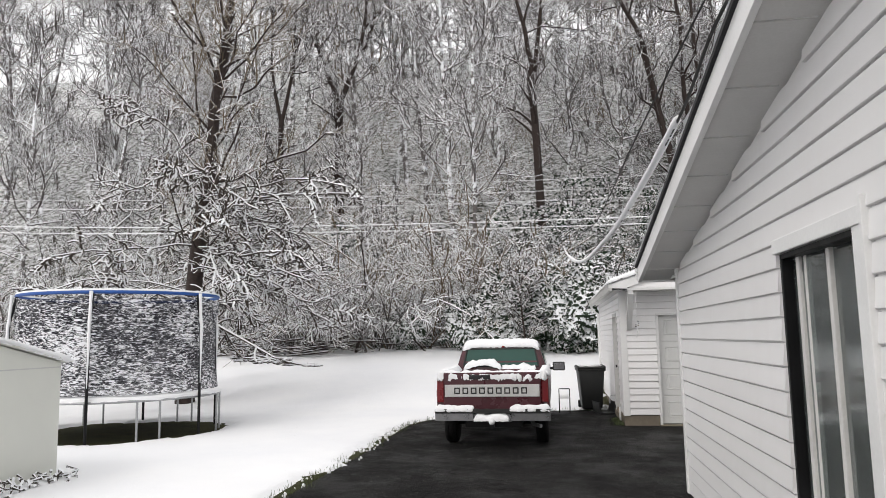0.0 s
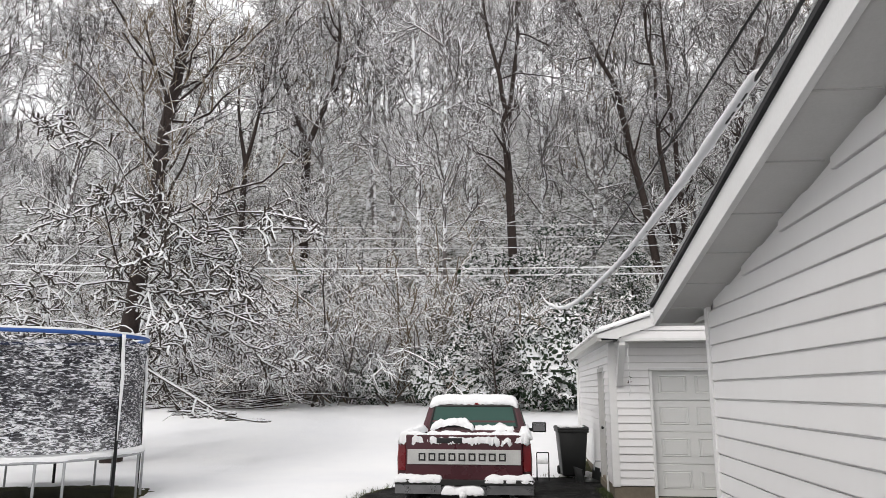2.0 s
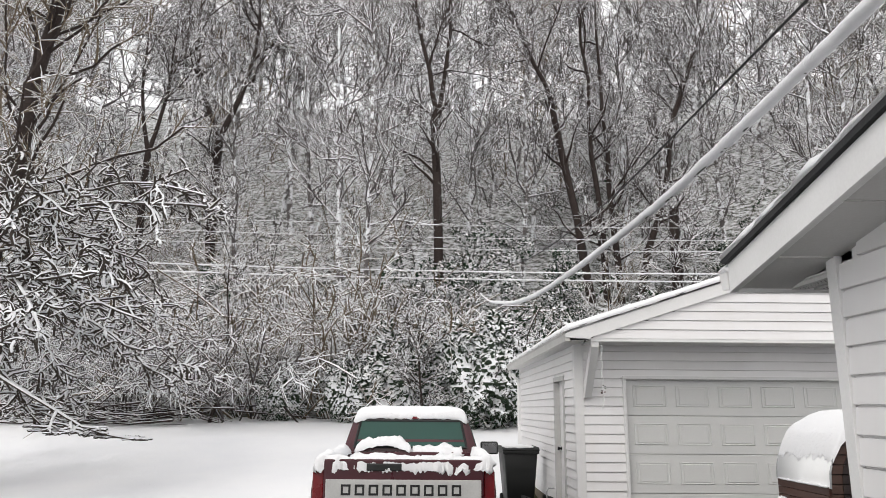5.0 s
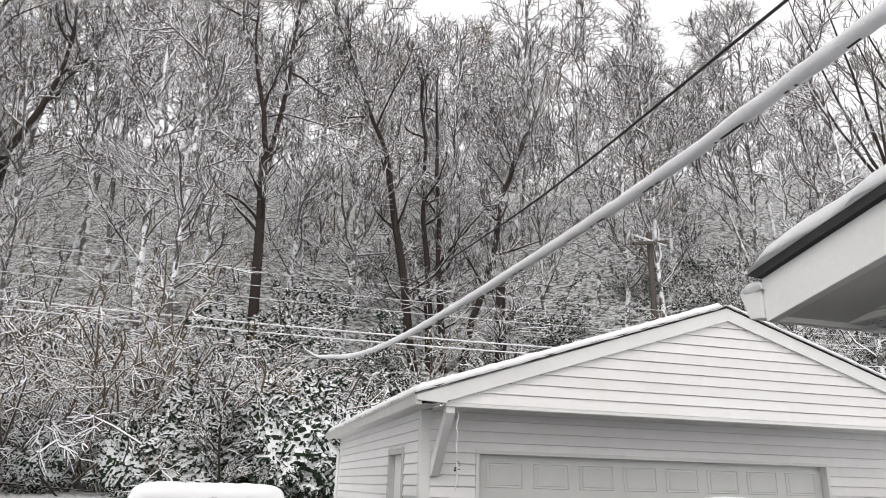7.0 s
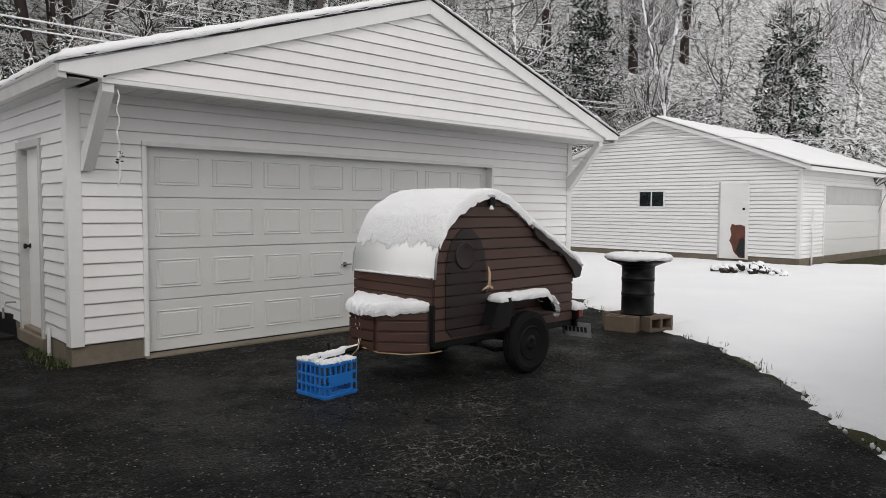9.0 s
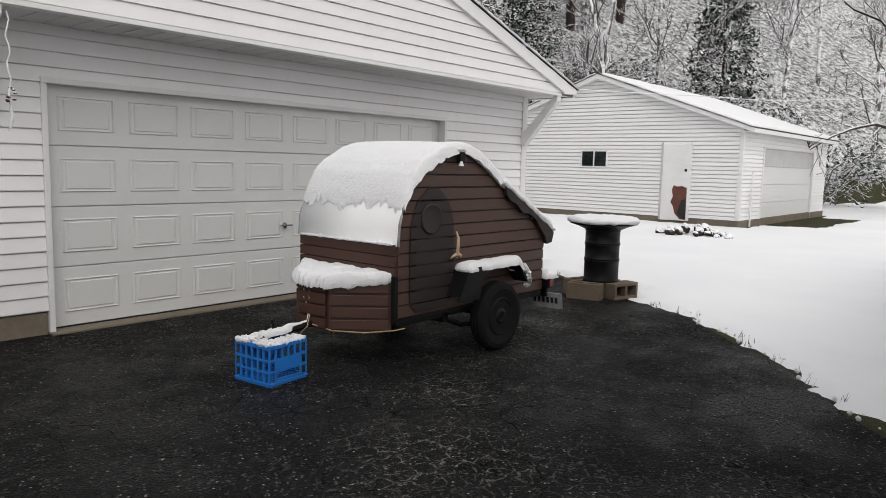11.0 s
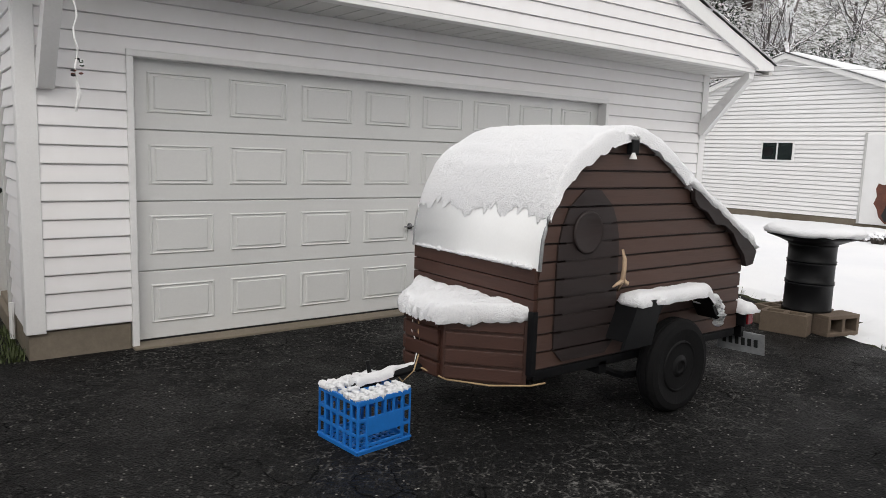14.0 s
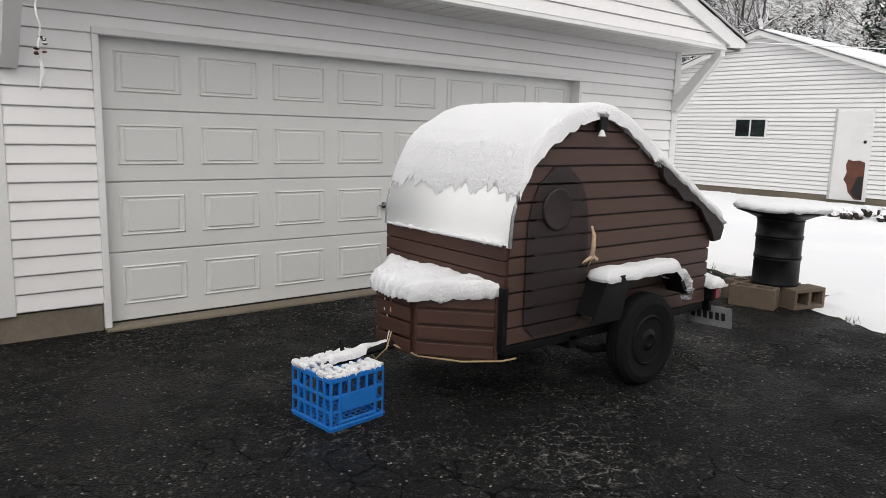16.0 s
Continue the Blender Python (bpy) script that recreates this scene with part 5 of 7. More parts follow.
def shell(t0, t1, off, y0, y1, thick):
    """A sheet bent over the camper's back, between two places along its outline."""
    seg = [0.0]
    for a, b in zip(PROFILE, PROFILE[1:]):
        seg.append(seg[-1] + math.dist(a, b))
    pts = []
    for k in range(49):
        d = t0 + (t1 - t0) * k / 48
        x, zq = np.interp(d, seg, [p[0] for p in PROFILE]), np.interp(d, seg, [p[1] for p in PROFILE])
        x2, z2 = np.interp(d + 0.02, seg, [p[0] for p in PROFILE]), np.interp(d + 0.02, seg, [p[1] for p in PROFILE])
        x1, z1 = np.interp(d - 0.02, seg, [p[0] for p in PROFILE]), np.interp(d - 0.02, seg, [p[1] for p in PROFILE])
        tx, tz = x2 - x1, z2 - z1
        ln = math.hypot(tx, tz) or 1
        pts.append((float(x), float(zq), -tz / ln, tx / ln))
    return pts


pts = shell(0.0, 2.55, 0, 0, 0, 0)
bm = bmesh.new()
ring = [(x + nx * 0.004, z + nz * 0.004) for x, z, nx, nz in pts] + [(x + nx * 0.012, z + nz * 0.012) for x, z, nx, nz in reversed(pts)]
for (a, b) in ((CY0 - 0.012, CY1 + 0.012),):
    n = len(pts)
    lo = [[bm.verts.new((x, yv, z)) for x, z in ring] for yv in (a, b)]
    for k in range(n - 1):
        bm.faces.new((lo[0][k], lo[0][k + 1], lo[1][k + 1], lo[1][k]))
        q = 2 * n - 1 - k
        bm.faces.new((lo[0][q], lo[0][q - 1], lo[1][q - 1], lo[1][q]))
        bm.faces.new((lo[0][k], lo[0][k + 1], lo[0][q - 1], lo[0][q]))
        bm.faces.new((lo[1][k], lo[1][k + 1], lo[1][q - 1], lo[1][q]))
bmesh.ops.recalc_face_normals(bm, faces=bm.faces[:])
part("roof_skin", bm, FIBRE, camper, "smooth white sheet bent over the roof", True)
for yv in (CY0 - 0.016, CY1 + 0.016):
    part("edge_strip", tube([(x + nx * 0.008, yv, z + nz * 0.008) for x, z, nx, nz in pts[:22]], 0.010, 6), STEEL, camper)


def roof_cover(seed):
    """Snow over the camper's back: its lower front rim is jagged where it has slid, its thickness uneven."""
    L, ny = 110, 110
    full = shell(0.0, 2.52, 0, 0, 0, 0)
    bm = bmesh.new()
    grid = []
    for j in range(ny + 1):
        v = j / ny
        yv = CY0 - 0.035 + (CY1 - CY0 + 0.07) * v
        e = min(v, 1 - v) * (CY1 - CY0 + 0.07)
        start = 0.27 + 0.05 * fbm(yv, 0, 4, seed) + 0.05 * fbm(yv, 3, 13, seed) + 0.03 * fbm(yv, 7, 38, seed)
        row = []
        for i in range(L + 1):
            d = start + (2.50 - start) * i / L
            f = d / 2.52 * 48
            k = min(47, int(f))
            t = f - k
            x, z, nx, nz = (full[k][q] * (1 - t) + full[k + 1][q] * t for q in range(4))
            depth = 0.078 * (1 + 0.10 * fbm(x * 3, yv, 2.2, seed) + 0.16 * fbm(d, yv, 19, seed + 2) * max(0.3, 1 - (d - 0.2) / 0.6))
            rim = min(1.0, max(0.05, (d - 0.17) / 0.95) ** 1.1, (2.50 - d + 0.004) / 0.05) if d > start + 1e-6 else 0.02
            depth *= math.sqrt(max(0.0, rim * (2 - rim))) * math.sqrt(max(0.0, 1 - max(0.0, 1 - e / 0.05) ** 2))
            depth *= 0.10 + 0.90 * min(1.0, max(0.0, d - 0.22 - 0.05 * fbm(yv, 0, 4, seed)) / 0.30)
            sag = 0.03 * max(0.0, 1 - e / 0.04) ** 2 * (0.5 + abs(fbm(d, yv, 8, seed)))
            row.append(bm.verts.new((x + nx * (0.013 + depth), yv + 0.012 * fbm(d, v, 11, seed + 8) * (1 if e < 0.01 else 0.2), z + nz * (0.012 + depth) - sag)))
        grid.append(row)
    for a, b in zip(grid, grid[1:]):
        for i in range(L):
            bm.faces.new((a[i], a[i + 1], b[i + 1], b[i]))
    bmesh.ops.recalc_face_normals(bm, faces=bm.faces[:])
    return bm


part("roof_snow", roof_cover(61.0), SNOW, camper, "thick snow sliding off the curved front", True)


def ledge_snow(path, depth, seed):
    """A crumbly roll of snow along a line."""
    rng2 = random.Random(seed)
    pts = []
    n = 90
    size = [0.75 + 0.5 * fbm(k * 0.05, seed, 3, seed) + 0.45 * fbm(k * 0.05, seed + 4, 9, seed) for k in range(n + 1)]
    for k in range(n + 1):
        f = k / n * (len(path) - 1)
        i = min(len(path) - 2, int(f))
        p = Vector(path[i]).lerp(Vector(path[i + 1]), f - i)
        pts.append(p + Vector((0, 0, 0.4 * depth * (size[k] - 1))))
    return tube(pts, [depth * (0.3 if k in (0, n) else max(0.35, size[k])) for k in range(n + 1)], 9)


part("ledge_snow", ledge_snow([(1.165, CY0 + 0.02, 0.965), (1.165, CY1 - 0.02, 0.965)], 0.014, 5), SNOW, camper, "", True)
# tail trim with a wavy lower rim
o = [(2.40, 1.40), (3.13, 1.0), (3.16, 0.94), (3.13, 0.86), (3.05, 0.85), (3.01, 0.93), (2.93, 1.00), (2.86, 1.08), (2.76, 1.13), (2.66, 1.14), (2.56, 1.22), (2.47, 1.25), (2.42, 1.30)]
for y0, y1 in ((CY0 - 0.045, CY0 - 0.012), (CY1 + 0.012, CY1 + 0.045)):
    part("tail_trim", prism(o, "y", y0, y1, 0.004), BROWN_D, camper, "wavy dark tail board")
part("tail_snow", snow_pad(2.36, 3.15, CY0 - 0.06, CY1 + 0.06, lambda x, y: 1.415 - (x - 2.36) * 0.525, 0.055, 63.0, 0.025, 0.3, 0.02), SNOW, camper, "", True)
# nose box
nose = [(1.19, -2.93), (0.88, -2.60), (0.86, -2.28), (1.19, -1.95)]
nb = part("nose_box", prism([(x + 0.012 * (1 if x < 1 else 0), y) for x, y in nose], "z", 0.33, 0.70), BROWN_F, camper, "reddish-brown plank box on the tongue")
for (ax, ay), (bx, by) in zip(nose, nose[1:]):
    d = Vector((bx - ax, by - ay, 0))
    ang = math.degrees(math.atan2(d.y, d.x))
    for z0, z1 in ((0.345, 0.415), (0.43, 0.505), (0.52, 0.595), (0.61, 0.69)):
        part("nose_board", box(0.02, d.length - 0.02, -0.006, 0.012, z0, z1, 0.004, pose(ax, ay, 0, 0, 0, ang)), BROWN_F, nb)
part("corner_trim", box(1.165, 1.20, CY0 - 0.006, CY0 + 0.035, 0.40, 0.74, 0.004), BLACK, camper)
def nose_snow():
    """Cap of snow over the nose box's slanted lid."""
    bm = snow_pad(0.82, 1.20, -2.98, -1.90, lambda x, y: 0.70 + 0.12 * (x - 0.95), 0.05, 65.0, 0.012, 0.45, 0.03, 0.02)
    for v in bm.verts:
        half = np.interp(v.co.x, [0.80, 0.86, 1.19], [0.17, 0.22, 0.53])
        v.co.y = -2.44 + (v.co.y + 2.44) * half / 0.54
        v.co += Vector((fbm(v.co.x, v.co.y, 30, 3.0), fbm(v.co.y, v.co.x, 30, 6.0), fbm(v.co.x, v.co.y, 26, 9.0))) * 0.007
    return bm


part("nose_snow", nose_snow(), SNOW, camper, "thick ragged snow on the box lid", True)
bm = bmesh.new()
bmesh.ops.create_icosphere(bm, subdivisions=2, radius=0.03, matrix=pose(0.965, -2.72, 0.675) @ Matrix.Diagonal((0.9, 0.9, 1.4, 1)))
part("icicle_lump", bm, SNOW, camper, "", True)
# chassis, tongue, cables
bm = bmesh.new()
add_box(bm, 1.19, 3.05, CY0 + 0.0, CY0 + 0.05, 0.375, 0.425, 0.004)
add_box(bm, 1.19, 3.05, CY1 - 0.05, CY1 - 0.0, 0.375, 0.425, 0.004)
add_box(bm, 1.7, 1.76, CY0, CY1, 0.33, 0.40)
add_box(bm, 2.6, 2.66, CY0, CY1, 0.33, 0.40)
part("chassis", bm, BLACK, camper, "black steel chassis")
part("axle", tube([(2.29, -3.04, 0.313), (2.29, -1.84, 0.313)], 0.03, 8), BLACK, camper)
part("spring", tube([(1.72, CY0 + 0.04, 0.36), (1.95, CY0 + 0.04, 0.27), (2.19, CY0 + 0.04, 0.25), (2.43, CY0 + 0.04, 0.27), (2.62, CY0 + 0.04, 0.36)], 0.022, 6), BLACK, camper)
part("tongue", tube([(1.2, -2.44, 0.36), (0.85, -2.44, 0.36), (0.52, -2.40, 0.325)], 0.024, 8), BLACK, camper)
bm = box(0.46, 0.62, -2.43, -2.37, 0.29, 0.345, 0.012)
add_tube(bm, [(0.57, -2.40, 0.33), (0.555, -2.39, 0.43)], 0.012, 8)
part("coupler", bm, BLACK, camper, "black coupler resting on the crate")
part("tongue_snow", snow_pad(0.46, 0.85, -2.445, -2.385, lambda x, y: 0.343 + 0.085 * (x - 0.5), 0.022, 97.0, 0.009, 1.0, 0.006, 0.02), SNOW, camper, "", True)
part("yellow_rope", tube([(0.84, -2.42, 0.37), (0.90, -2.62, 0.335), (1.05, -2.80, 0.325), (1.19, -2.96, 0.345), (1.27, -2.99, 0.355)], 0.005, 6), ROPE, camper)
for k in range(3):
    part("lamp_cable", tube([(0.88, -2.33 - 0.03 * k, 0.66), (0.855, -2.36 - 0.03 * k, 0.55), (0.87 + 0.01 * k, -2.40, 0.46), (0.83 - 0.02 * k, -2.42 - 0.03 * k, 0.36), (0.76, -2.42, 0.33 - 0.02 * k), (0.68, -2.41, 0.385)], 0.004, 6), (TRIM, BLACKP, ROPE)[k], camper)
# fenders and wheels
for s, yi, yo in ((-1, CY0, CY0 - 0.14), (1, CY1, CY1 + 0.14)):
    a, b = min(yi, yo), max(yi, yo)
    o = [(1.72, 0.54), (1.82, 0.755), (2.50, 0.755), (2.64, 0.575), (2.61, 0.565), (2.48, 0.73), (1.835, 0.73), (1.75, 0.54)]
    part("fender", prism(o, "y", a, b, 0.003), BLACK, camper, "black angular steel fender")
    part("fender_plate", prism([(1.70, 0.50), (1.82, 0.755), (2.06, 0.755), (2.00, 0.66), (1.95, 0.50)], "y", yo - 0.004 * s, yo + 0.012 * s), BLACK, camper)
    part("fender_snow", snow_pad(1.81, 2.56, a - 0.02, b + 0.005, lambda x, y: 0.75 - 1.1 * max(0, x - 2.50), 0.045, 67.0 + s, 0.018, 0.25, 0.008), SNOW, camper, "snow on the fender", True)
    yy = yi + s * 0.062
    e = wheel(camper, 0, 0, 0, 0.283, 0.12, 1, RIM, 0.56)
    e.matrix_basis = pose(2.29, yy, 0.313, 0, 0, 90 * s)
part("fender_end_snow", ledge_snow([(2.58, CY0 - 0.13, 0.70), (2.64, CY0 - 0.13, 0.62), (2.65, CY0 - 0.12, 0.53)], 0.032, 9), SNOW, camper, "", True)
# top lamp, tail lamp and plate
lamp = part("porch_lamp", box(1.80, 1.86, CY0 - 0.05, CY0 - 0.01, 1.55, 1.63, 0.006, None), BLACK, camper, "small lamp under the roof peak")
part("lamp_glass", lathe([(0.0, 0.0), (0.008, 0.0), (0.022, -0.035), (0.0, -0.036)], 14, pose(1.81, CY0 - 0.05, 1.56)), TRIM, lamp)
part("lamp_snow", ledge_snow([(1.79, CY0 - 0.03, 1.645), (1.87, CY0 - 0.03, 1.645)], 0.02, 12), SNOW, lamp, "", True)
tl = part("tail_lamp", box(3.07, 3.16, CY0 - 0.06, CY0 + 0.08, 0.44, 0.56, 0.008), BLACK, camper, "tail lamp with red lens and snow cap")
part("lamp_lens", box(3.16, 3.18, CY0 - 0.05, CY0 + 0.06, 0.45, 0.54, 0.006), REDLENS, tl)
part("lamp_lens", box(3.08, 3.14, CY0 - 0.075, CY0 - 0.06, 0.46, 0.53, 0.004), REDLENS, tl)
part("lamp_snow", snow_pad(3.05, 3.19, CY0 - 0.08, CY0 + 0.1, lambda x, y: 0.56, 0.05, 71.0, 0.015, 0.3, 0.01), SNOW, tl, "", True)
pl = part("number_plate", box(-0.16, 0.16, -0.002, 0.002, -0.075, 0.075, 0.004, pose(3.14, CY0 - 0.0, 0.325, 12, 0, -80)), PLATE, camper, "worn pale plate with dark bars")
for k in range(6):
    part("plate_bar", box(-0.12 + k * 0.042, -0.095 + k * 0.042, -0.005, -0.002, -0.025, 0.03, 0.0, pose(3.14, CY0 - 0.0, 0.325, 12, 0, -80)), BLACKP, pl)
part("plate_bracket", box(3.10, 3.14, CY0 - 0.02, CY0 + 0.04, 0.36, 0.45, 0.004), BLACK, camper)

# ---- milk crate ----
crate = thing("milk_crate", pose(0.553, -2.372, 0, 0, 0, 6.5), "bright blue plastic milk crate holding up the camper tongue", "crate")
CW, CH = 0.172, 0.285


def crate_side(fine):
    """One lattice side in the plane y = 0, outside towards -y."""
    bm = bmesh.new()
    add_box(bm, -CW, CW, -0.012, 0.0, 0.0, 0.028, 0.003)
    add_box(bm, -CW - 0.006, CW + 0.006, -0.016, 0.0, 0.016, 0.026, 0.002)
    add_box(bm, -CW, CW, -0.012, 0.0, CH - 0.026, CH, 0.003)
    add_box(bm, -CW, CW, -0.010, 0.0, 0.093, 0.110, 0.003)
    add_box(bm, -CW, CW, -0.010, 0.0, 0.172, 0.190, 0.003)
    n = 6
    for k in range(n + 1):
        x = -CW + 2 * CW * k / n
        if fine or k in (0, 1, n - 1, n):
            add_box(bm, max(-CW, x - 0.008), min(CW, x + 0.008), -0.011, 0.0, 0.02, CH - 0.02, 0.002)
        else:
            add_box(bm, x - 0.008, x + 0.008, -0.011, 0.0, 0.18, CH - 0.02, 0.002)
    if not fine:
        add_box(bm, -CW * 0.62, CW * 0.62, -0.010, 0.0, 0.105, 0.175, 0.003)
        add_box(bm, -CW * 0.66, CW * 0.66, -0.012, 0.0, 0.035, 0.05, 0.003)
    return bm


for k in range(4):
    ob = part("crate_side", crate_side(k in (1, 2, 3)), BLUE, crate)
    a = (0, 90, 180, 270)[k]
    ob.matrix_basis = pose(0, 0, 0, 0, 0, a) @ pose(0, -CW + 0.006, 0)
    if k == 0:
        sides0 = ob
bm = bmesh.new()
for k in range(9):
    x = -CW + 0.02 + (2 * CW - 0.04) * k / 8
    add_box(bm, x - 0.006, x + 0.006, -CW + 0.01, CW - 0.01, 0.004, 0.012)
    add_box(bm, -CW + 0.01, CW - 0.01, x - 0.006, x + 0.006, 0.004, 0.013)
part("crate_floor", bm, BLUE, crate)
bm = bmesh.new()
for k in range(7):
    x = -CW + 0.012 + (2 * CW - 0.024) * k / 6
    add_box(bm, x - 0.007, x + 0.007, -CW + 0.004, CW - 0.004, CH - 0.02, CH - 0.006, 0.002)
    add_box(bm, -CW + 0.004, CW - 0.004, x - 0.007, x + 0.007, CH - 0.021, CH - 0.007, 0.002)
part("crate_lattice", bm, BLUE, crate)
for k in range(7):
    x = -CW + 0.012 + (2 * CW - 0.024) * k / 6
    rows_k = [((x, -CW + 0.008, CH), (x, -0.045, CH)), ((x, 0.05, CH), (x, CW - 0.008, CH))]
    if abs(x) > 0.07 or k == 3:
        rows_k.append(((-CW + 0.008, x, CH), (CW - 0.008 if k != 3 else -0.04, x, CH)))
    for q, (a, b) in enumerate(rows_k):
        part("crate_snow", ledge_snow([a, b], 0.0175 if k not in (0, 6) else 0.021, 70 + 5 * k + q), SNOW, crate, "lumpy snow along the crate's bars", True)

# ---- wood stove drum on blocks ----
drum = thing("fire_drum", pose(5.33, -2.36, 0.19), "black steel drum with a flared snow-capped top", "drum")
p = [(0.0, 0.0), (0.205, 0.0), (0.212, 0.012), (0.205, 0.025)]
for zc in (0.25, 0.27, 0.44, 0.46):
    p += [(0.203, zc - 0.012), (0.213, zc), (0.203, zc + 0.012)]
p += [(0.205, 0.60), (0.214, 0.61), (0.20, 0.62), (0.21, 0.64), (0.0, 0.64)]
part("barrel", lathe(p, 36), BLACK, drum, "ribbed black barrel", True)
part("flared_top", lathe([(0.20, 0.60), (0.21, 0.62), (0.30, 0.66), (0.395, 0.69), (0.40, 0.705), (0.39, 0.72), (0.0, 0.71)], 36), BLACK, drum, "", True)
for k in range(10):
    a = k * 0.628
    part("rim_lug", box(-0.012, 0.012, -0.01, 0.02, -0.01, 0.035, 0.003, pose(0.385 * math.cos(a), 0.385 * math.sin(a), 0.70, 0, 0, math.degrees(a) - 90)), BLACK, drum)
bm = bmesh.new()
rng = random.Random(3)
rings = []
for r_, z_ in ((0.415, 0.705), (0.425, 0.735), (0.40, 0.765), (0.33, 0.78), (0.2, 0.788), (0.08, 0.79)):
    rings.append([bm.verts.new(((r_ + rng.uniform(-0.012, 0.012)) * math.cos(a), (r_ + rng.uniform(-0.012, 0.012)) * math.sin(a), z_ + rng.uniform(-0.008, 0.008))) for a in (2 * math.pi * k / 40 for k in range(40))])
for a, b in zip(rings, rings[1:]):
    for k in range(40):
        bm.faces.new((a[k], a[(k + 1) % 40], b[(k + 1) % 40], b[k]))
bm.faces.new(rings[-1])
bm.faces.new(rings[0][::-1])
bmesh.ops.recalc_face_normals(bm, faces=bm.faces[:])
part("snow_cap", bm, SNOW, drum, "flat cap of snow", True)


def cinder(m, lying):
    e = thing("cinder_block", m, "weathered concrete block under the drum", "block", "blocks under the drum")
    bm = bmesh.new()
    w, h, d = 0.20, 0.19, 0.19
    if lying:
        for a, b in ((-w, -w + 0.035), (-0.018, 0.018), (w - 0.035, w)):
            add_box(bm, a, b, -d / 2, d / 2, 0.035, h - 0.035, 0.003)
        add_box(bm, -w, w, -d / 2, d / 2, 0.0, 0.035, 0.005)
        add_box(bm, -w, w, -d / 2, d / 2, h - 0.035, h, 0.005)
    else:
        for a, b in ((-w, -w + 0.04), (-0.02, 0.02), (w - 0.04, w)):
            add_box(bm, a, b, -d / 2 + 0.035, d / 2 - 0.035, 0.0, h, 0.003)
        add_box(bm, -w, w, -d / 2, -d / 2 + 0.035, 0.0, h, 0.005)
        add_box(bm, -w, w, d / 2 - 0.035, d / 2, 0.0, h, 0.005)
    part("block", bm, CINDER, e)
    return e


cinder(pose(5.38, -2.60, 0.0, 0, 0, -14), True)
cinder(pose(5.02, -2.33, 0.0, 0, 0, -76), False)
cinder(pose(5.40, -2.36, 0.0, 0, 0, -14), False)
cinder(pose(5.30, -2.10, 0.0, 0, 0, -14), False)

# ---- wheeled bin ----
wb = thing("wheeled_bin", pose(-1.22, 2.98, 0, 0, 0, 4), "dark green-black wheeled rubbish bin with snow on the lid", "bin")
bm = bmesh.new()
lo = [bm.verts.new(p) for p in ((-0.23, -0.27, 0.05), (0.23, -0.27, 0.05), (0.23, 0.25, 0.05), (-0.23, 0.25, 0.05))]
hi = [bm.verts.new(p) for p in ((-0.30, -0.34, 0.96), (0.30, -0.34, 0.96), (0.30, 0.33, 0.96), (-0.30, 0.33, 0.96))]
bm.faces.new(lo[::-1])
bm.faces.new(hi)
for k in range(4):
    bm.faces.new((lo[k], lo[(k + 1) % 4], hi[(k + 1) % 4], hi[k]))
bmesh.ops.bevel(bm, geom=bm.edges[:], offset=0.03, segments=2, affect="EDGES", profile=0.5)
part("bin_body", bm, BLACKP, wb, "", True)
part("bin_rim", box(-0.325, 0.325, -0.365, 0.355, 0.93, 0.98, 0.012), BLACKP, wb)
part("lid", prism([(-0.37, 0.98), (0.36, 0.98), (0.38, 1.03), (0.2, 1.06), (-0.3, 1.045), (-0.375, 1.01)], "x", -0.33, 0.33, 0.012), BLACKP, wb)
part("lid_handle", tube([(-0.24, 0.40, 1.0), (-0.24, 0.45, 1.0), (0.24, 0.45, 1.0), (0.24, 0.40, 1.0)], 0.016, 8), BLACKP, wb)
for s in (-1, 1):
    part("bin_wheel", lathe([(0.0, -0.025), (0.10, -0.025), (0.11, 0.0), (0.10, 0.025), (0.0, 0.025)], 20, pose(s * 0.25, 0.26, 0.11, 0, 90)), RUBBER, wb)
part("lid_snow", snow_pad(-0.30, 0.24, -0.34, 0.30, lambda x, y: 1.045, 0.03, 79.0, 0.03, 0.5), SNOW, wb, "", True)
tray = thing("black_tray", pose(-0.95, 2.3, 0.0, 0, 0, 12), "low black plastic tub beside the garage wall", "tub")
part("tub_body", prism([(-0.18, 0.0), (0.18, 0.0), (0.22, 0.26), (0.19, 0.26), (0.16, 0.03), (-0.16, 0.03), (-0.19, 0.26), (-0.22, 0.26)], "y", -0.3, 0.3, 0.006), BLACKP, tray)

# ---- lawn chair frame beyond the truck ----
fr = thing("metal_stand", pose(-1.85, 2.3, z_at(-1.85, 2.3)), "small black metal stand with snow beside the truck", "stand")
for a, b in (((-0.12, 0, 0), (-0.12, 0, 0.55)), ((0.12, 0, 0), (0.12, 0, 0.55)), ((-0.12, 0, 0.55), (0.12, 0, 0.55)), ((-0.12, 0, 0.36), (0.12, 0, 0.36)), ((-0.12, 0.25, 0), (-0.12, 0, 0.34)), ((0.12, 0.25, 0), (0.12, 0, 0.34))):
    part("bar", tube([a, b], 0.012, 6), BLACK, fr)
part("stand_snow", snow_pad(-0.12, 0.12, -0.05, 0.2, lambda x, y: 0.35, 0.07, 83.0, 0.03, 0.5), SNOW, fr, "", True)

# ---- trampoline ----
TR = 1.93
tramp = thing("trampoline", pose(-10.70, -1.25, 0), "round trampoline with snow-crusted safety net and blue top rail", "trampoline")


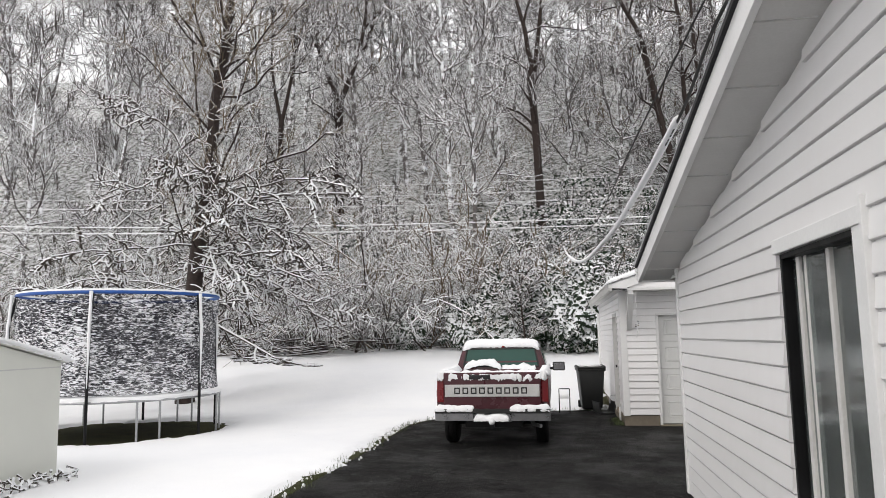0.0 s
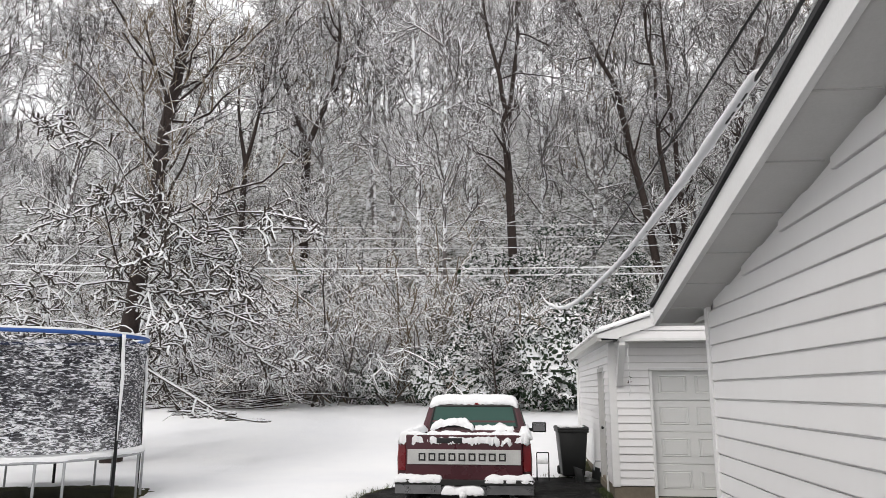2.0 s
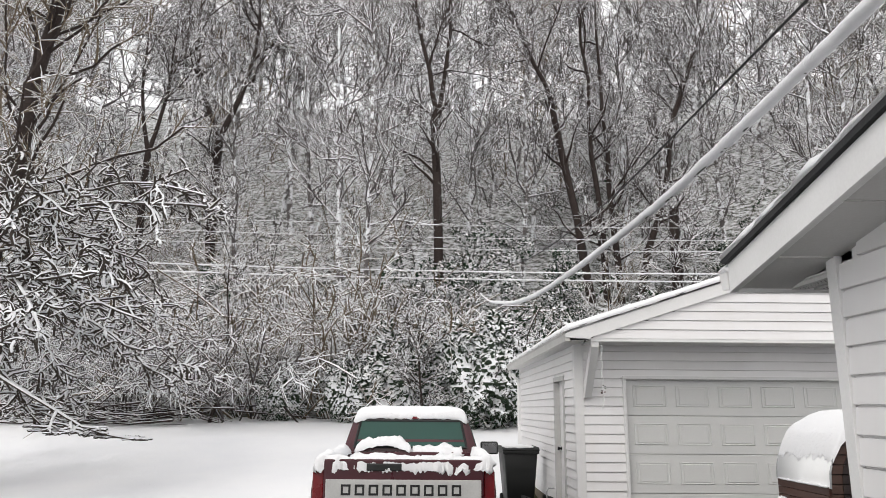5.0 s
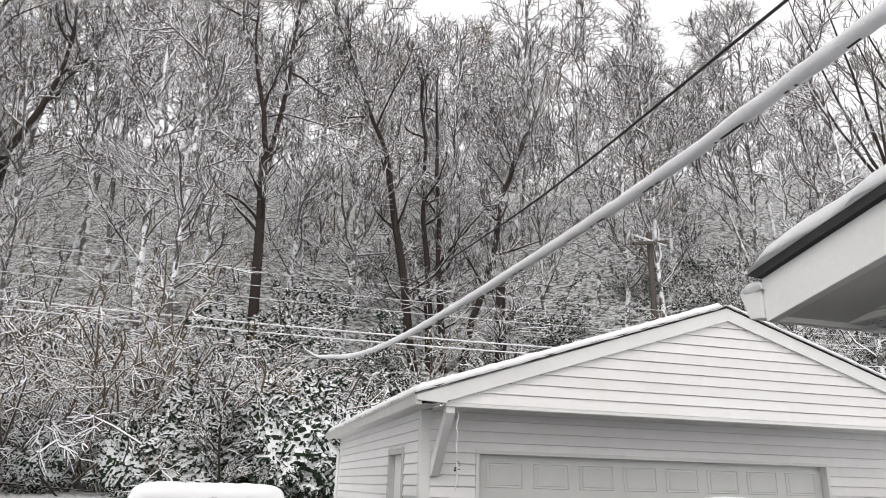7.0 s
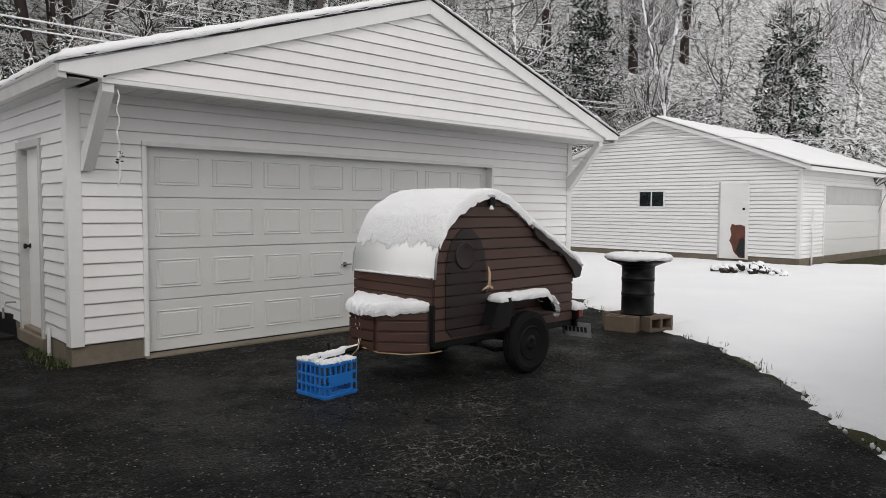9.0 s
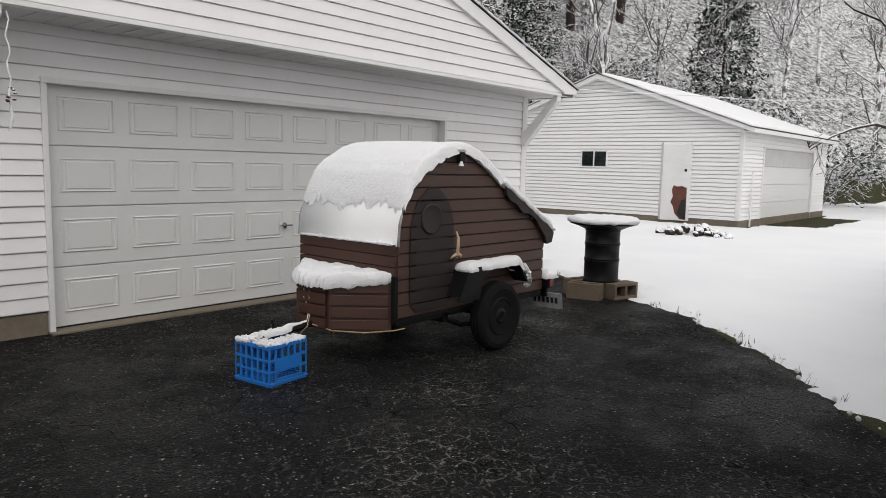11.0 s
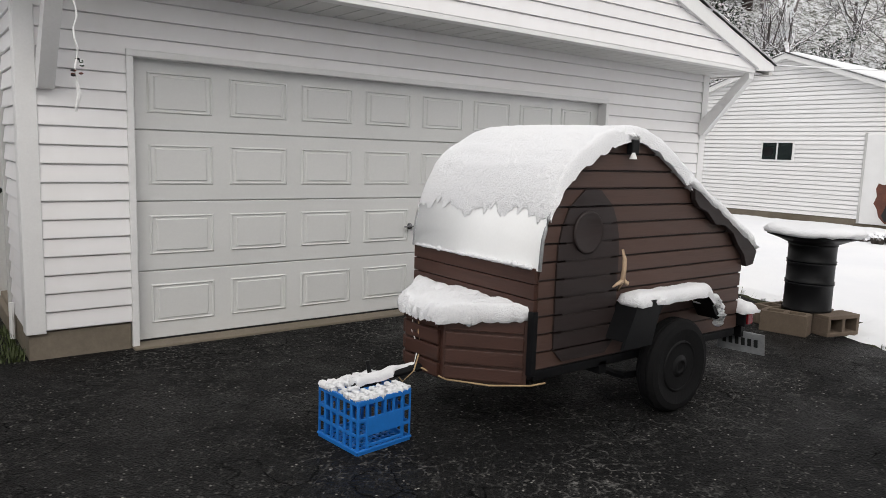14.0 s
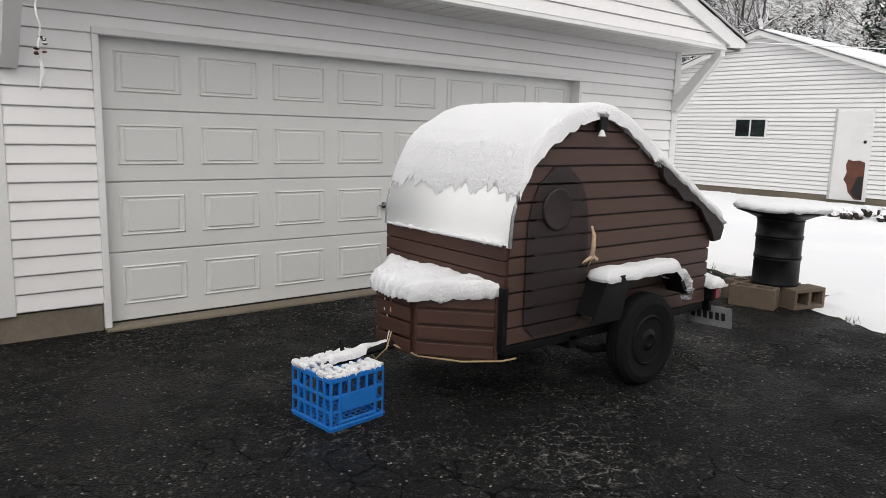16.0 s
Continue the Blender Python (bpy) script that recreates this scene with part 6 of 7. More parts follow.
def hoop(z, r, tr, n=64):
    bm = bmesh.new()
    rings = []
    for k in range(n):
        a = 2 * math.pi * k / n
        rings.append([bm.verts.new(((r + tr * math.cos(b)) * math.cos(a), (r + tr * math.cos(b)) * math.sin(a), z + tr * math.sin(b))) for b in (math.pi * j / 4 for j in range(8))])
    for k in range(n):
        a, b = rings[k], rings[(k + 1) % n]
        for j in range(8):
            bm.faces.new((a[j], b[j], b[(j + 1) % 8], a[(j + 1) % 8]))
    bmesh.ops.recalc_face_normals(bm, faces=bm.faces[:])
    return bm


part("frame_ring", hoop(0.74, TR, 0.024), STEEL, tramp, "", True)
part("mat", lathe([(0.0, 0.715), (TR - 0.1, 0.715), (TR - 0.1, 0.725), (0.0, 0.725)], 48), BLACK, tramp)
bm = bmesh.new()
rng = random.Random(6)
rings = []
for r_, z_ in ((TR + 0.02, 0.75), (TR + 0.01, 0.80), (TR - 0.05, 0.825), (TR - 0.5, 0.82), (TR - 1.2, 0.80), (0.2, 0.79)):
    rings.append([bm.verts.new(((r_ + rng.uniform(-0.02, 0.02)) * math.cos(a), (r_ + rng.uniform(-0.02, 0.02)) * math.sin(a), z_ + rng.uniform(-0.012, 0.012))) for a in (2 * math.pi * k / 90 for k in range(90))])
for a, b in zip(rings, rings[1:]):
    for k in range(90):
        bm.faces.new((a[k], a[(k + 1) % 90], b[(k + 1) % 90], b[k]))
bm.faces.new(rings[-1])
bmesh.ops.recalc_face_normals(bm, faces=bm.faces[:])
part("mat_snow", bm, SNOW, tramp, "snow on the jumping mat", True)
ANG = [math.radians(a) for a in (-72, -12, 48, 108, 168, 228)]
for a in ANG:
    c, s = math.cos(a), math.sin(a)
    r0 = TR + 0.05
    post = part("net_post", tube([(r0 * c, r0 * s, 0.0), (r0 * c, r0 * s, 1.5), (r0 * c, r0 * s, 2.15), ((r0 - 0.12) * c, (r0 - 0.12) * s, 2.70)], 0.027, 8), BLACK, tramp, "black foam-sleeved net post crusted with snow")
    part("post_snow", tube([((r0 + 0.012) * c + 0.012, (r0 + 0.012) * s - 0.02, 1.0 + k * 0.1) if k < 12 else ((r0 - 0.005 * (k - 11)) * c + 0.012, (r0 - 0.005 * (k - 11)) * s - 0.022, 1.0 + k * 0.1) for k in range(18)], [0.006 + 0.024 * min(1, k / 9) * (0.8 + 0.4 * ((k * 7) % 5) / 5) for k in range(18)], 7), SNOW, post, "", True)
    for d in (-0.42, 0.42):
        a2 = a + d
        part("leg", tube([(TR * math.cos(a2), TR * math.sin(a2), 0.74), (TR * math.cos(a2), TR * math.sin(a2), 0.0)], 0.021, 8), STEEL, tramp, "")
part("top_rail", hoop(2.69, TR - 0.07, 0.035), BLUEPAD, tramp, "blue-sleeved top rail", True)
part("rail_snow", hoop(2.725, TR - 0.07, 0.026), SNOW, tramp, "", True)
bm = bmesh.new()
n = 120
zs = [0.80, 1.2, 1.6, 2.0, 2.35, 2.60]
rows_n = []
for z in zs:
    rows_n.append([])
    for k in range(n):
        a = 2 * math.pi * k / n
        sag = 0.07 * abs(math.sin((a - ANG[0]) * 3)) * (1 if z > 2.4 else 0)
        rr = TR - 0.04 - 0.10 * abs(math.sin((a - ANG[0]) * 3)) * math.sin(min(1, (z - 0.8) / 1.7) * math.pi)
        rows_n[-1].append(bm.verts.new((rr * math.cos(a), rr * math.sin(a), z - sag + 0.05)))
for a, b in zip(rows_n, rows_n[1:]):
    for k in range(n):
        bm.faces.new((a[k], a[(k + 1) % n], b[(k + 1) % n], b[k]))
part("safety_net", bm, net_mat(), tramp, "black net clogged with wet snow", True)

# ---- garden shed ----
shed = thing("garden_shed", pose(-8.66, -5.72, 0), "cream panelled garden shed with snow on its low roof", "shed")
o = [(0, 0.02), (0, 1.53), (-1.25, 1.80), (-2.5, 1.53), (-2.5, 0.02)]
sb = part("shed_body", prism(o, "x", -1.8, 0.0, 0.008), SHEDM, shed)
part("seam", box(0.0, 0.006, -2.48, -0.02, 1.46, 1.475), TRIM_GREY, sb)
for s in (-1, 1):
    y0, y1 = (0.10, -1.25) if s > 0 else (-2.6, -1.25)
    part("roof_panel", prism([(y0, 1.525), (y1, 1.815), (y1, 1.84), (y0, 1.55)], "x", -1.88, 0.09), SHEDM, shed)
    lo, hi = min(y0, y1), max(y0, y1)
    part("roof_snow", snow_pad(-1.9, 0.11, lo - 0.01, hi + 0.01, lambda x, y: 1.845 - 0.215 * abs(y + 1.25), 0.05, 87.0 + s, 0.05, 0.3, 0.02), SNOW, shed, "snow on the shed roof", True)
weeds = thing("dead_weeds", pose(-8.45, -6.3, 0), "dry weed stalks bent under snow by the shed", "weeds", kind="stuff")
bm = bmesh.new()
rng = random.Random(31)
for k in range(70):
    x, y = rng.uniform(-0.2, 0.2), rng.uniform(-1.0, 0.5)
    h = rng.uniform(0.05, 0.20)
    add_tube(bm, [(x, y, 0.0), (x + rng.uniform(-0.05, 0.05), y + rng.uniform(-0.05, 0.05), h * 0.7), (x + rng.uniform(-0.12, 0.12), y + rng.uniform(-0.12, 0.12), h)], [0.006, 0.012, 0.02], 5)
part("stalks", bm, HEAVY, weeds)

# ---- heap by the neighbour's garage ----
heap = thing("rubble_heap", pose(14.05, 0.05, 0.0), "low heap of rubble and earth mostly under snow", "heap")
RUBBLE = snowy_wood("snowy_rubble", (0.05, 0.042, 0.035), -0.05, 0.30, 0.30)
rng = random.Random(41)
for k in range(46):
    x, y = rng.gauss(0, 0.34), rng.gauss(0, 0.50)
    r_ = rng.uniform(0.07, 0.17)
    bm = bmesh.new()
    bmesh.ops.create_icosphere(bm, subdivisions=2, radius=r_, matrix=pose(x, y, max(0.03, 0.20 - 0.25 * (x * x + y * y)), rng.uniform(0, 90), rng.uniform(0, 90), 0) @ Matrix.Diagonal((1, 0.8, 0.6, 1)))
    for v in bm.verts:
        v.co += Vector((fbm(v.co.x, v.co.y, 14, k), fbm(v.co.y, v.co.z, 14, k), fbm(v.co.z, v.co.x, 14, k))) * 0.02
    part("rubble_lump", bm, RUBBLE, heap)

# ---- cables, wires and pole ----


def sway(pts, n):
    """Points along a smooth line through pts."""
    pts = [Vector(p) for p in pts]
    out = []
    for i in range(len(pts) - 1):
        a, b = pts[i], pts[i + 1]
        ta = (b - pts[i - 1]) / 2 if i else b - a
        tb = (pts[i + 2] - a) / 2 if i + 2 < len(pts) else b - a
        for k in range(n):
            t = k / n
            out.append((2 * t ** 3 - 3 * t ** 2 + 1) * a + (t ** 3 - 2 * t ** 2 + t) * ta + (-2 * t ** 3 + 3 * t ** 2) * b + (t ** 3 - t ** 2) * tb)
    return out + [pts[-1]]


line = sway([(-0.86, -12.6, 3.66), (-1.08, -11.0, 3.45), (-1.1, -9.6, 3.26), (-1.19, -7.25, 3.09), (-1.27, -5.15, 3.03), (-1.42, -1.3, 3.13), (-1.55, 2.0, 3.50), (-1.70, 5.95, 4.31), (-2.1, 14.0, 6.9)], 14)
cable = thing("service_cable", pose(0, 0, 0), "sagging service cable under a thick sleeve of snow", "cable")
part("cable", tube(line, 0.011, 6), BARE_CABLE, cable, "black cable")
snowy = [p for p in line if -9.65 < p.y < 6.0]
rng = random.Random(14)
dense = []
for a, b in zip(snowy, snowy[1:]):
    for k in range(6):
        dense.append(a.lerp(b, k / 6))
rad = []
for k, p in enumerate(dense):
    e = min(1, (k + 1) / 4, (len(dense) - k) / 60)
    rad.append(0.030 * (0.35 + 0.65 * e) * (1 + 0.10 * noise.noise(p * 7) + 0.05 * rng.uniform(-1, 1)))
part("snow_sleeve", tube([p + Vector((0, 0, 0.017 + 0.005 * noise.noise(p * 5))) for p in dense], rad, 10), SNOW, cable, "thick snow riding on the cable", True)
line = sway([(-1.1, -12.5, 3.55), (-1.4, -9.9, 3.12), (-1.4, -7.0, 3.20), (-1.4, -4.4, 3.34), (-1.42, 0.0, 3.85), (-1.45, 6.0, 4.9), (-1.5, 14.0, 6.8)], 10)
c2 = thing("thin_cable", pose(0, 0, 0), "thin bare black cable running beside the house", "cable")
part("cable", tube(line, 0.006, 6), BARE_CABLE, c2)
line = sway([(-0.43, -6.36, 2.52), (1.6, -3.5, 3.14), (3.76, -0.74, 4.05)], 10)
c3 = thing("thin_cable", pose(0, 0, 0), "thin black cable from house eave to garage gable", "cable")
part("cable", tube(line, 0.005, 6), BARE_CABLE, c3)
for yw, zw, rr, mat_, lab in ((13.6, 6.32, 0.024, SNOW, "snow-coated overhead wire before the wood"), (13.4, 6.02, 0.022, SNOW, "snow-coated overhead wire before the wood"), (13.8, 7.15, 0.010, SNOW, "thin frosted overhead wire"), (13.8, 7.55, 0.009, SNOW, "thin frosted overhead wire"), (13.8, 8.0, 0.009, SNOW, "thin frosted overhead wire")):
    w = thing("overhead_wire", pose(0, 0, 0), lab, "wire", "overhead wires")
    line = [(x, yw, zw + 0.0009 * (x + 4) ** 2 - 0.012 * (x + 4)) for x in np.linspace(-40, 42, 60)]
    part("wire", tube(line, rr, 5), mat_, w)
line = sway([(7.35, -0.45, 2.76), (10.0, -1.4, 2.84), (14.0, -2.6, 3.05), (26.0, -6.0, 4.2)], 8)
w = thing("overhead_wire", pose(0, 0, 0), "thin wire from the garage eave over the lawn", "wire", "overhead wires")
part("wire", tube(line, 0.007, 5), SNOW, w)
pz = z_at(15.4, 20.0)
pole = thing("utility_pole", pose(15.4, 20.0, pz), "weathered wooden utility pole with a crossarm", "pole")
part("pole", tube([(0, 0, -0.5), (0, 0, 13.6 - pz)], [0.17, 0.13], 12), POLEWOOD, pole)
arm = part("crossarm", box(-1.15, 0.85, -0.06, 0.06, 12.95 - pz, 13.1 - pz, 0.01), POLEWOOD, pole)
arm.matrix_basis = pose(0, -0.2, 0, 0, 0, 0) @ Matrix.Translation((0, 0, 13.0 - pz)) @ pose(0, 0, 0, 0, -12, 8) @ Matrix.Translation((0, 0, -(13.0 - pz)))
for x in (-1.0, -0.4, 0.7):
    part("insulator", lathe([(0.0, 0.0), (0.04, 0.0), (0.055, 0.05), (0.03, 0.07), (0.045, 0.12), (0.0, 0.14)], 10, pose(x, 0, 13.1 - pz)), TRIM, arm)
part("arm_snow", ledge_snow([(-1.1, -0.2, 13.33 - pz), (0.8, -0.2, 12.96 - pz)], 0.05, 18), SNOW, pole, "", True)

# ---- wood ----


def tubes_mesh(name, groups, tufts=None):
    """One mesh from groups of polylines: (points N x K x 3, radii N x K, sides)."""
    verts, quads, base = [], [], 0
    for pts, rad, n in groups:
        N, K = pts.shape[:2]
        if N == 0:
            continue
        d = np.gradient(pts, axis=1)
        d /= np.linalg.norm(d, axis=2, keepdims=True) + 1e-9
        ref = np.where(np.abs(d[..., 2:3]) < 0.9, np.array([0, 0, 1.0]), np.array([1.0, 0, 0]))
        side = np.cross(d, ref)
        side /= np.linalg.norm(side, axis=2, keepdims=True) + 1e-9
        top = np.cross(side, d)
        ang = 2 * np.pi * np.arange(n) / n + (np.pi / 2 if n == 3 else 0.3)
        ring = pts[:, :, None] + rad[:, :, None, None] * (np.cos(ang)[None, None, :, None] * side[:, :, None] + np.sin(ang)[None, None, :, None] * top[:, :, None])
        verts.append(ring.reshape(-1, 3))
        idx = base + np.arange(N * K * n).reshape(N, K, n)
        a, b = idx[:, :-1], idx[:, 1:]
        q = np.stack([a, np.roll(a, -1, 2), np.roll(b, -1, 2), b], -1)
        quads.append(q.reshape(-1, 4))
        base += N * K * n
    if tufts is not None:
        verts.append(tufts)
        quads.append(base + np.arange(len(tufts)).reshape(-1, 4))
    v, q = np.concatenate(verts), np.concatenate(quads)
    me = quad_mesh(name, v, q, 0 if tufts is None else len(tufts) // 4)
    return me


def quad_mesh(name, v, q, extra=0):
    me = bpy.data.meshes.new(name)
    me.vertices.add(len(v))
    me.vertices.foreach_set("co", v.astype(np.float32).ravel())
    me.loops.add(q.size)
    me.loops.foreach_set("vertex_index", q.astype(np.int32).ravel())
    me.polygons.add(len(q))
    me.polygons.foreach_set("loop_start", np.arange(0, q.size, 4, dtype=np.int32))
    if extra:
        slot = np.zeros(len(q), np.int32)
        slot[-extra:] = 1
        me.polygons.foreach_set("material_index", slot)
    me.update(calc_edges=True)
    me.validate()
    return me


def leaf_quads(rng, c, size, flat=0.5):
    """Corners of small folded leaves or snow tufts at the points c."""
    n = len(c)
    az = rng.uniform(0, 2 * np.pi, n)
    tilt = rng.normal(size=(n, 2)) * flat
    u = np.stack([np.cos(az), np.sin(az), tilt[:, 0]], 1) * size * rng.uniform(0.5, 1.5, (n, 1))
    v = np.stack([-np.sin(az), np.cos(az), tilt[:, 1]], 1) * size * 0.55 * rng.uniform(0.6, 1.3, (n, 1))
    dz = np.array([0, 0, size * 0.3])
    return np.stack([c - u, c - v - dz, c + u, c + v - dz], 1).reshape(-1, 3)


def leaf_mesh(rng, c, size):
    p = leaf_quads(rng, c, size)
    return quad_mesh("foliage", p, np.arange(len(p)).reshape(-1, 4))


def tufts_on(rng, lines, count, size):
    """Narrow ridges of snow lying along lines."""
    N, K = lines.shape[:2]
    i, k, t = rng.randint(0, N, count), rng.randint(0, K - 1, count), rng.uniform(0, 1, (count, 1))
    a, b = lines[i, k], lines[i, k + 1]
    way = (b - a) / (np.linalg.norm(b - a, axis=1, keepdims=True) + 1e-9)
    c = a * (1 - t) + b * t + rng.normal(size=(count, 3)) * 0.006
    u = (way + rng.normal(size=(count, 3)) * 0.22) * size * rng.uniform(0.6, 1.7, (count, 1))
    v = np.stack([rng.normal(size=count) * 0.3, rng.normal(size=count) * 0.3, np.ones(count)], 1) * size * 0.20 * rng.uniform(0.6, 1.3, (count, 1))
    return np.stack([c - u, c - v * 0.5, c + u, c + v], 1).reshape(-1, 3)


def two_tone(me, wood):
    """Wood in the first slot, snow tufts in the second."""
    me.materials.append(wood)
    me.materials.append(TUFT)
    return me


def offshoots(rng, par, m, t0, t1, spread_, length, lift, K, bend=0.15, jitter=0.12):
    """m children on each parent line: they leave it at an angle, lift (or droop) and wander."""
    P, Kp = par.shape[:2]
    t = rng.uniform(t0, t1, (P, m)) * (Kp - 1)
    i = np.minimum(t.astype(int), Kp - 2)
    f = (t - i)[..., None]
    rows_ = np.arange(P)[:, None]
    a, b = par[rows_, i], par[rows_, i + 1]
    start = (a * (1 - f) + b * f).reshape(-1, 3)
    tan = (b - a).reshape(-1, 3)
    tan /= np.linalg.norm(tan, axis=1, keepdims=True) + 1e-9
    away = rng.normal(size=tan.shape)
    away -= (away * tan).sum(1, keepdims=True) * tan
    away /= np.linalg.norm(away, axis=1, keepdims=True) + 1e-9
    ang = np.radians(rng.uniform(spread_[0], spread_[1], (len(tan), 1)))
    d = np.cos(ang) * tan + np.sin(ang) * away
    ln = rng.uniform(length[0], length[1], (len(tan), 1)) * (1 - 0.55 * (t.reshape(-1, 1) / (Kp - 1)) ** 1.5)
    out = [start]
    for k in range(K - 1):
        d = d + np.array([0, 0, lift]) / (K - 1) + rng.normal(size=d.shape) * jitter
        d /= np.linalg.norm(d, axis=1, keepdims=True)
        out.append(out[-1] + d * ln / (K - 1))
    return np.stack(out, 1)


def taper(pts, r0, r1, rng, var=0.25):
    N, K = pts.shape[:2]
    return np.linspace(r0, r1, K)[None] * rng.uniform(1 - var, 1 + var, (N, 1))


def crown_of(rng, limbs, n2, n3, len2, len3, lift2=0.35, lift3=0.1, w=0.021, spread3=(25, 75)):
    """Branches and twigs on given limbs."""
    l2 = offshoots(rng, limbs, n2, 0.15, 1.0, (30, 70), len2, lift2, 4)
    l3 = offshoots(rng, l2, n3, 0.1, 1.0, spread3, len3, lift3, 3, jitter=0.32)
    return [(l2, taper(l2, w * 1.4, w * 0.8, rng), 3), (l3, taper(l3, w * 0.85, w * 0.5, rng), 3)]


def wander(rng, a, b, K, amount):
    t = np.linspace(0, 1, K)[:, None]
    p = np.array(a, float) * (1 - t) + np.array(b, float) * t
    off = np.cumsum(rng.normal(size=(K, 3)) * amount, 0) * np.array([1, 1, 0.2])
    return p + off * np.minimum(1, 4 * t)


def tree(name, m, label, seed, trunks, n1=15, n2=6, n3=7, len1=(2.8, 5.6), len2=(1.2, 2.6), len3=(0.6, 1.4), lift=(0.4, 0.25, 0.05), crown_mat=None, w=0.028, start=0.18, bark=None, stout=0.36, tufts=(1500, 0.08), group="trees on the hillside"):
    """A leafless tree; trunks are lists of points in its own frame, the first starting in the ground."""
    rng = np.random.RandomState(seed)
    e = thing(name, m, label, "tree", group)
    g_trunk, g_crown = [], []
    for k, (pts, r0, r1) in enumerate(trunks):
        p = np.array(pts, float)[None]
        g_trunk.append((p, np.linspace(r0, r1, p.shape[1])[None], 8))
        limbs = offshoots(rng, p, n1, start if k == 0 else 0.15, 0.98, (35, 75), len1, lift[0], 6, jitter=0.2)
        g_trunk.append((limbs, taper(limbs, r0 * stout, 0.018, rng), 5))
        g_crown += crown_of(rng, limbs, n2, n3, len2, len3, lift[1], lift[2], w)
        tw = offshoots(rng, p, 14, 0.3, 1.0, (40, 80), len2, 0.2, 4)
        g_crown.append((tw, taper(tw, w * 1.2, w * 0.6, rng), 3))
    part_mesh("trunk", tubes_mesh("trunk", g_trunk), bark or BARK, e, "", True)
    lines = [q for q, _, _ in g_crown if q.shape[1] == 3]
    part_mesh("crown", two_tone(tubes_mesh("crown", g_crown, tufts_on(rng, np.concatenate(lines), tufts[0], tufts[1])), crown_mat or TWIG), None, e, "snow-lined bare branches")
    return e


def plain_trunk(seed, h, lean, r0=0.2, K=10):
    rng = np.random.RandomState(seed)
    return [(wander(rng, (0, 0, -0.6), (lean[0], lean[1], h), K, 0.10), r0, r0 * 0.22)]


def forked_trunk(seed, h, at, spread_, r0=0.24):
    """A trunk that splits into two curved stems."""
    rng = np.random.RandomState(seed)
    low = wander(rng, (0, 0, -0.6), (0, 0, at), 5, 0.05)
    out = [(low, r0, r0 * 0.85)]
    top = low[-1]
    for s in (-1, 1):
        t = np.linspace(0, 1, 9)[:, None]
        x = s * spread_ * np.sin(np.minimum(1, t * 1.5) * 1.5)
        p = top + np.concatenate([x, 0.3 * t, t * (h - at)], 1) + np.cumsum(rng.normal(size=(9, 3)) * 0.06, 0) * t
        out.append((p, r0 * 0.66, r0 * 0.14))
    return out


LEAFLESS = "leafless hillside tree with snow along every branch"
kinds = [
    tree("tree", pose(-24, 22, z_at(-24, 22)), LEAFLESS, 101, plain_trunk(1, 18, (1.0, 0.3), 0.15), n1=17, bark=BARK_HAZE),
    tree("tree", pose(8.7, 34, z_at(8.7, 34)), LEAFLESS, 102, plain_trunk(2, 19, (-0.8, 0.2), 0.17), n1=19, bark=BARK_HAZE),
    tree("tree", pose(-32, 30, z_at(-32, 30)), LEAFLESS, 103, forked_trunk(3, 18, 5.5, 1.3, 0.17), n1=11, bark=BARK_HAZE),
    tree("tree", pose(-0.1, 32, z_at(-0.1, 32)), LEAFLESS, 104, plain_trunk(4, 18, (0.5, -0.4), 0.14), n1=16, len1=(2.2, 4.2), bark=BARK_HAZE),
    tree("tree", pose(24, 33, z_at(24, 33)), "leafless tree with yellowish budding crown and light snow", 105, plain_trunk(5, 16, (0.2, 0.2), 0.15), n1=19, n3=8, crown_mat=TWIG_Y, bark=BARK_HAZE),
    tree("tree", pose(13, 40, z_at(13, 40)), LEAFLESS, 106, plain_trunk(6, 15, (1.6, 0.0), 0.16), n1=17, lift=(0.2, 0.2, 0.0), bark=BARK_HAZE),
]

# trees that stand out
T = tree("forked_tree", pose(-15.7, 30, z_at(-15.7, 30)), "tall tree forking into two curved dark stems", 201, forked_trunk(21, 17, 17.4 - z_at(-15.7, 30), 1.75, 0.30), n1=11)
T = tree("tall_tree", pose(-2.45, 24, z_at(-2.45, 24)), "tall straight dark trunk with split top", 202,
         [(wander(np.random.RandomState(5), (0, 0, -0.6), (-0.2, 0, 10.5), 8, 0.05), 0.27, 0.19), (wander(np.random.RandomState(6), (-0.2, 0, 10.3), (-1.9, 0, 19.5), 9, 0.12), 0.15, 0.04), (wander(np.random.RandomState(7), (-0.2, 0, 10.3), (0.4, 0.2, 20), 9, 0.10), 0.14, 0.04)], n1=8, start=0.6)
z0 = z_at(5.5, 26)
T = tree("leaning_tree", pose(5.5, 26, z0), "clump of dark leaning trunks with broad twiggy crown", 203,
         [(wander(np.random.RandomState(8), (0, 0, -0.6), (-1.9, 0, 11), 8, 0.06), 0.24, 0.16), (wander(np.random.RandomState(9), (-1.9, 0, 11), (-4.4, 0.3, 19), 8, 0.15), 0.14, 0.05),
          (wander(np.random.RandomState(10), (0.8, 0.3, -0.6), (-0.3, 0.3, 17), 9, 0.12), 0.2, 0.06), (wander(np.random.RandomState(11), (1.6, 0.5, -0.6), (1.3, 1.0, 18), 9, 0.12), 0.2, 0.05), (wander(np.random.RandomState(12), (2.4, 0.2, -0.6), (4.6, 0.6, 9.5), 7, 0.1), 0.22, 0.12),
          (wander(np.random.RandomState(13), (4.6, 0.6, 9.4), (6.4, 0.6, 14.5), 6, 0.08), 0.16, 0.13)], n1=11)
